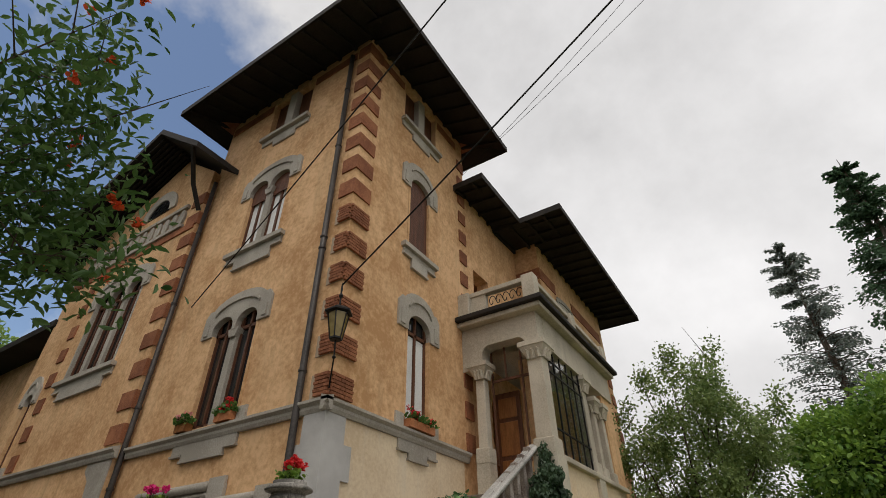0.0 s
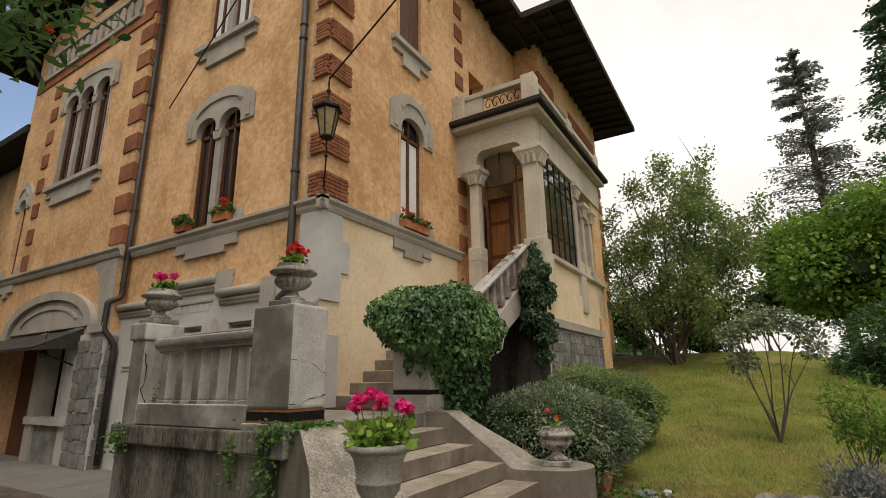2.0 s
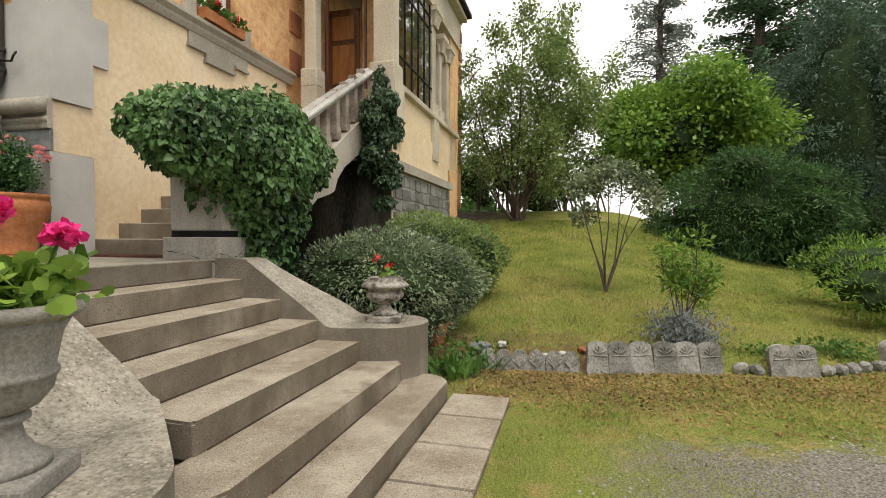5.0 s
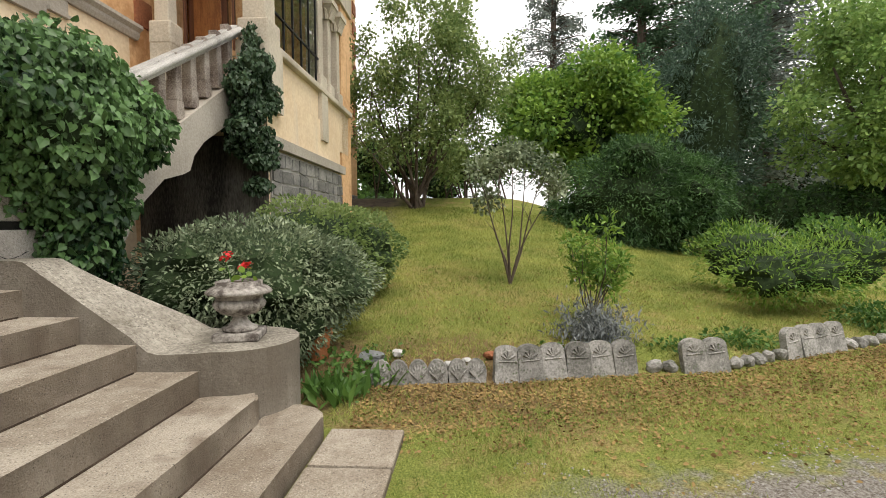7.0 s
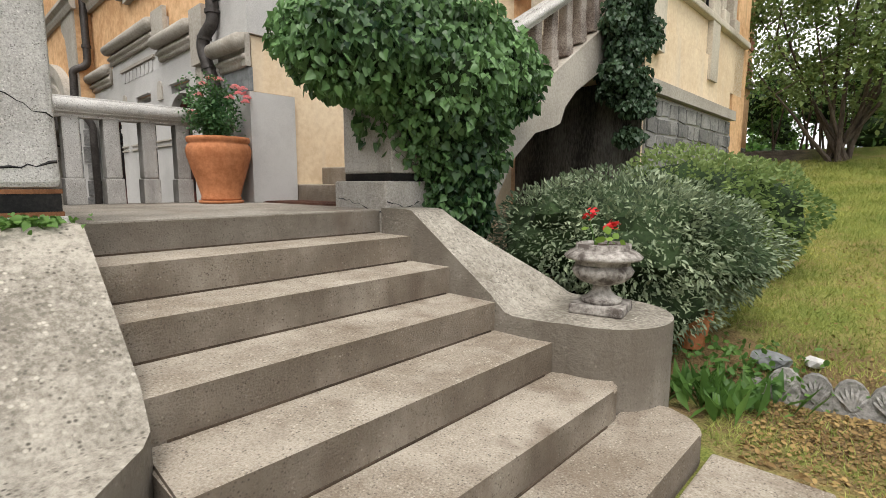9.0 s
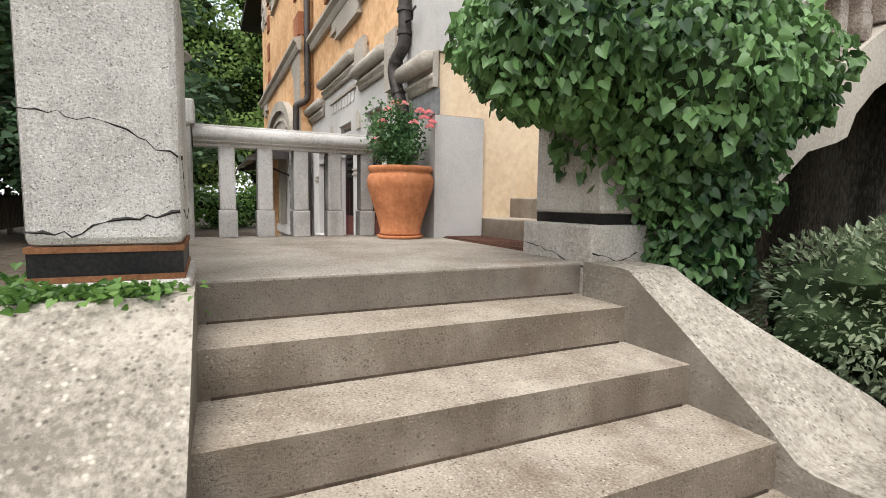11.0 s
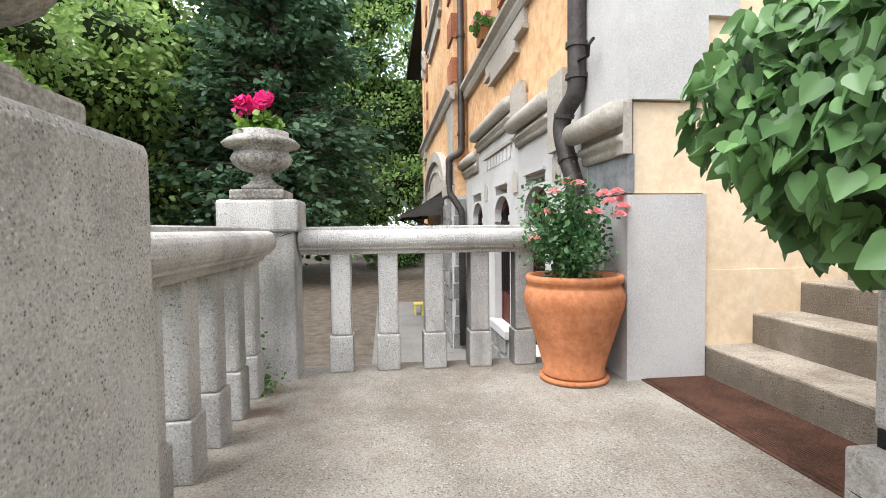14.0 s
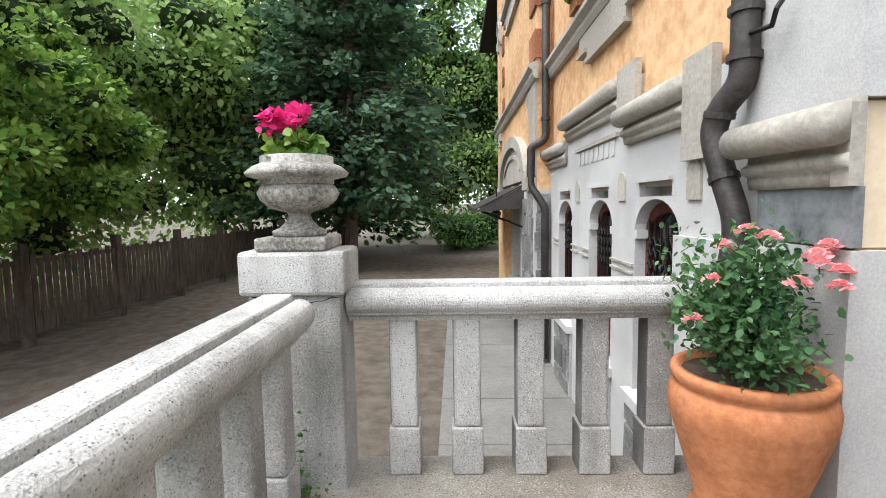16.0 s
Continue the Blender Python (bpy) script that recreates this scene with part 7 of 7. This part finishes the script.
def conifer(name, label, foot, height, radius, n, mat, seed, sparse=0.6, leaf=0.5, lean=0.0, bottom=0.15):
    """A trunk with whorls of drooping limbs, each carrying sprays of needles."""
    t = thing(name, label, "tree")
    r = random.Random(seed)
    gg = np.random.default_rng(seed)
    bm = bmesh.new()
    f = Vector(foot)
    tube(bm, [f, f + Vector((lean, 0, height * 0.5)), f + Vector((lean * 1.5, 0, height))], [height * 0.016, height * 0.011, 0.02], 8)
    pts, ways = [], []
    z = height * bottom
    while z < height * 0.98:
        k = 1 - (z / height - bottom) / (1 - bottom)
        reach = radius * (0.15 + 0.85 * k ** 0.8)
        for _ in range(max(3, int(7 * sparse + 2))):
            a = r.uniform(0, 6.283)
            ln = reach * r.uniform(0.55, 1.1)
            s = f + Vector((lean * z / height * 1.5, 0, z))
            e = s + Vector((math.cos(a) * ln, math.sin(a) * ln, r.uniform(-0.15, 0.25) * ln))
            tube(bm, [s, s.lerp(e, 0.5) + Vector((0, 0, 0.08 * ln)), e], [height * 0.0022, height * 0.0014, 0.006], 4)
            for _ in range(int(n)):
                q = r.random() ** 0.7
                c = s.lerp(e, q)
                pts.append((c.x + gg.normal(0, 0.12 * ln * 0.6), c.y + gg.normal(0, 0.12 * ln * 0.6), c.z - abs(gg.normal(0, 0.10 * ln))))
                ways.append((math.cos(a) + gg.normal(0, 0.6), math.sin(a) + gg.normal(0, 0.6), gg.normal(-0.3, 0.4)))
        z += height * 0.035 * r.uniform(0.7, 1.3) / sparse ** 0.5
    part("trunk", bm, TRUNK, t)
    leaves("needles", np.array(pts), np.array(ways), gg.uniform(0.5, 1.2, len(pts)) * leaf, "oval", mat, t, seed)
    return t


conifer("conifer", "tall sparse grey-green conifer against the sky", (4.6, 36, 1.5), 20.5, 4.2, 90, GREYCON, 121, 1.0, 0.19)
conifer("cedar", "dark cedar rising behind the round tree", (10.2, 36, 1.0), 26, 4.8, 130, DARK, 124, 1.2, 0.24)
conifer("cedar", "large dark cedar behind the lawn", (14.5, 38, 1.0), 24, 7.5, 120, DARK, 122, 1.0, 0.32)
conifer("cedar", "large dark cedar behind the lawn", (21, 42, 1.0), 22, 8, 110, GREYCON, 123, 1.0, 0.34)
t = thing("cypress_tree", "dense grey-green columnar conifer", "tree")
tb = scatter_blobs(131, 40, (11.0, 28.5, 7.4), (2.2, 2.2, 5.2), 1.0)
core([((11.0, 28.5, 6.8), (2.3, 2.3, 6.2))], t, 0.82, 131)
crown("foliage", tb + [((11.0, 28.5, 6.9), (2.4, 2.4, 6.2))], 22000, 0.26, "narrow", leafy("blue_green_needle", (0.045, 0.085, 0.06), (0.115, 0.185, 0.125), 0.6, 0.2), t, 132, skin=0.4)
part("trunk", tube(bmesh.new(), [(11, 28.5, 0.5), (11, 28.5, 3)], [0.3, 0.25], 8), TRUNK, t)
t = thing("maple_tree", "spreading green deciduous tree over the hedge", "tree")
tb = scatter_blobs(141, 70, (17.5, 25.5, 8.2), (5.0, 4.0, 5.0), 1.15)
limbs(t, (18.0, 25.5, 0.8), [(14.5, 25, 8), (16.5, 25, 11), (19, 26, 12), (21, 25, 9), (15, 26, 5.2), (20.5, 24.5, 5.5)], 0.28, 142)
crown("foliage", tb, 36000, 0.22, "oval", WOODLEAF, t, 143, skin=0.8, clump=6, spread=0.22)
hb = [((8.5 + 1.5 * k, 27 - 0.35 * k, 1.9), (1.1, 0.9, 1.25)) for k in range(12)]
plant("hedge", "long dark green hedge behind the lawn", "hedge", hb, 24000, 0.15, "oval", YEW, 151, 0.92, skin=0.25)
yu = thing("yucca", "spiky pale green yucca at the hedge foot", "plant")
n = 160
p = np.tile(np.array((8.2, 18.6, ground_z(8.2, 18.6) + 0.3)), (n, 1)) + g.normal(0, 0.12, (n, 3))
leaves("blades", p, g.normal(0, 1, (n, 3)) + (0, 0, 0.5), g.uniform(0.6, 1.0, n), "blade", SHRUB, yu, 152)
plant("shrub", "low green planting at the hedge foot", "shrub", scatter_blobs(153, 16, (8.6, 17.5, 0.9), (2.6, 2.2, 0.5), 0.6), 6000, 0.14, "oval", GREEN, 154, 0.5, skin=0.8)
# distant tiled house
dh = thing("distant_house", "distant house with a terracotta tile roof", "house", "", (46, 62, 0))
part("wall", boxm(-7, 7, -4, 4, 0, 7.2), PLASTER_LOW, dh)
part("roof", prism(bmesh.new(), [(-5, 7.2), (5, 7.2), (0, 9.4)], -8, 8, lambda u, v, w: (w, u, v)), BRICK, dh)
for a in (-4, 0, 4):
    part("window", boxm(a - 0.5, a + 0.5, -4.05, -4.0, 4, 5.6), PANE, dh)
# far belt of trees round the garden
for k, (x, y, w, h) in enumerate(((-14, 46, 9, 6), (30, 44, 10, 9), (40, 30, 9, 9), (36, 8, 8, 8), (24, -16, 12, 9), (2, -22, 14, 9), (-18, -20, 12, 10))):
    b = scatter_blobs(160 + k, 30, (x, y, h * 0.55), (w, 3.0, h * 0.5), 1.9)
    plant("far_tree", "distant mixed green trees closing the garden", "tree", b + [((x, y, h * 0.4), (w, 2.5, h * 0.5))], 9000, 0.5, "oval", (GREEN, DARK)[k % 2], 170 + k, 0.85, skin=0.6)

# ---- pomegranate over the drive ----
t = thing("pomegranate_tree", "pomegranate tree with narrow leaves and orange flowers", "tree")
pom_tips = [(-2.55, 0.55, 4.55), (-2.3, 0.42, 4.75), (-2.6, 0.7, 4.25), (-2.85, 0.8, 4.3), (-2.75, 0.95, 3.95), (-3.0, 0.95, 3.85), (-2.8, 1.2, 3.55), (-3.1, 1.15, 3.5), (-3.2, 0.85, 4.0), (-3.0, 0.6, 4.5), (-3.5, 1.05, 3.7), (-2.75, 0.5, 4.8), (-3.35, 0.7, 4.25), (-3.6, 0.8, 4.1)]
pom_tips = [(a - 0.22, b - 0.10, c) for a, b, c in pom_tips]
limbs(t, (-4.3, -0.4, 3.2), pom_tips, 0.016, 181)
part("trunk", tube(bmesh.new(), [(-4.4, -0.9, 0.0), (-4.45, -0.7, 1.6), (-4.3, -0.4, 3.2)], [0.11, 0.08, 0.05], 10), TRUNK, t)
g = np.random.default_rng(182)
c = []
for tip in pom_tips:
    a = np.array((-4.3, -0.4, 3.2))
    b = np.array(tip)
    for f in (0.66, 0.76, 0.86, 0.95, 1.02):
        c.append((a + (b - a) * f, 0.16 * (1.15 - f) + 0.09))
pts = np.concatenate([q + g.normal(0, s * 1.1, (40, 3)) for q, s in c])
leaves("foliage", pts, g.normal(0, 0.8, pts.shape) + (0.3, 0.4, -0.1), g.uniform(0.06, 0.115, len(pts)), "lance", POMLEAF, t, 183)
for k, tip in enumerate(pom_tips[:14]):
    pts = np.array(tip) + g.normal(0, 0.12, (1, 3)) + g.normal(0, 0.012, (16, 3))
    leaves("flower", pts, g.normal(0, 1, pts.shape), g.uniform(0.025, 0.04, 16), "round", ORANGE, t, 184 + k)

# ---- the wooded west end of the drive ----
fence = thing("wooden_fence", "old weathered slatted wooden fence along the drive", "fence")
for k in range(9):
    x = -10.5 - 2.6 * k
    part("post", boxm(x - 0.09, x + 0.09, -3.72, -3.56, 0.0, 1.95, 0.015), FENCEWOOD, fence)
    for z in (0.55, 1.55):
        part("rail", boxm(x - 2.5, x - 0.1, -3.66, -3.61, z, z + 0.09), FENCEWOOD, fence)
    for j in range(14):
        u = x - 0.2 - 0.17 * j
        part("slat", boxm(u - 0.06, u + 0.06, -3.61, -3.585, 0.22, 1.68 + 0.05 * math.sin(j * 3.7 + k)), FENCEWOOD, fence)
west = [("large-leaved bright green shrub over the fence", scatter_blobs(201, 110, (-11.5, -3.6, 4.2), (4.4, 1.5, 2.4), 0.5), 30000, 0.15, "oval", LIME, 201),
        ("dark leafy trees behind the fence", scatter_blobs(202, 40, (-16, -6.5, 6), (8, 2.0, 4.5), 1.5) + [((-16, -8, 5), (9, 2, 6))], 34000, 0.22, "oval", WOODLEAF, 203),
        ("dark leafy trees behind the fence", scatter_blobs(204, 40, (-28, -5, 8), (7, 3.0, 6.5), 1.8) + [((-28, -7, 6), (8, 2.5, 8))], 30000, 0.28, "oval", WOODLEAF, 205),
        ("dense dark trees closing the end of the drive", scatter_blobs(206, 80, (-40, 4, 10), (3.5, 9, 9), 2.0) + [((-42, 4, 9), (3.5, 11, 10))], 52000, 0.3, "oval", WOODLEAF, 207),
        ("dark undergrowth at the end of the drive", scatter_blobs(208, 24, (-33, 5.2, 1.2), (3.5, 2.2, 0.8), 1.0), 9000, 0.18, "oval", GREEN, 209)]
for label, b, n, size, shape, mt, seed in west:
    plant("woodland_tree", label, "tree", b, n, size, shape, mt, seed, 0.55, skin=0.85, droop=0.3)
conifer("fir_tree", "large dark drooping fir beside the drive", (-25, 0.0, 0), 18, 5.2, 120, DARK, 211, 1.1, 0.36, 0.0, 0.16)
conifer("fir_tree", "large dark drooping fir beside the drive", (-30, -1.5, 0), 20, 6.0, 120, YEW, 212, 1.1, 0.4, 0.0, 0.1)
stool = thing("plastic_stool", "small yellow plastic stool by the basement wall", "stool", "", (-15.6, 5.25, 0.022))
YEL = surf("yellow_plastic", (0.55, 0.45, 0.10), (0.62, 0.52, 0.14), 20, 4, 0.5, 0.05)
part("seat", boxm(-0.16, 0.16, -0.12, 0.12, 0.26, 0.30, 0.012), YEL, stool)
for a in (-0.13, 0.13):
    for b in (-0.09, 0.09):
        part("leg", boxm(a - 0.02, a + 0.02, b - 0.02, b + 0.02, 0, 0.26), YEL, stool)
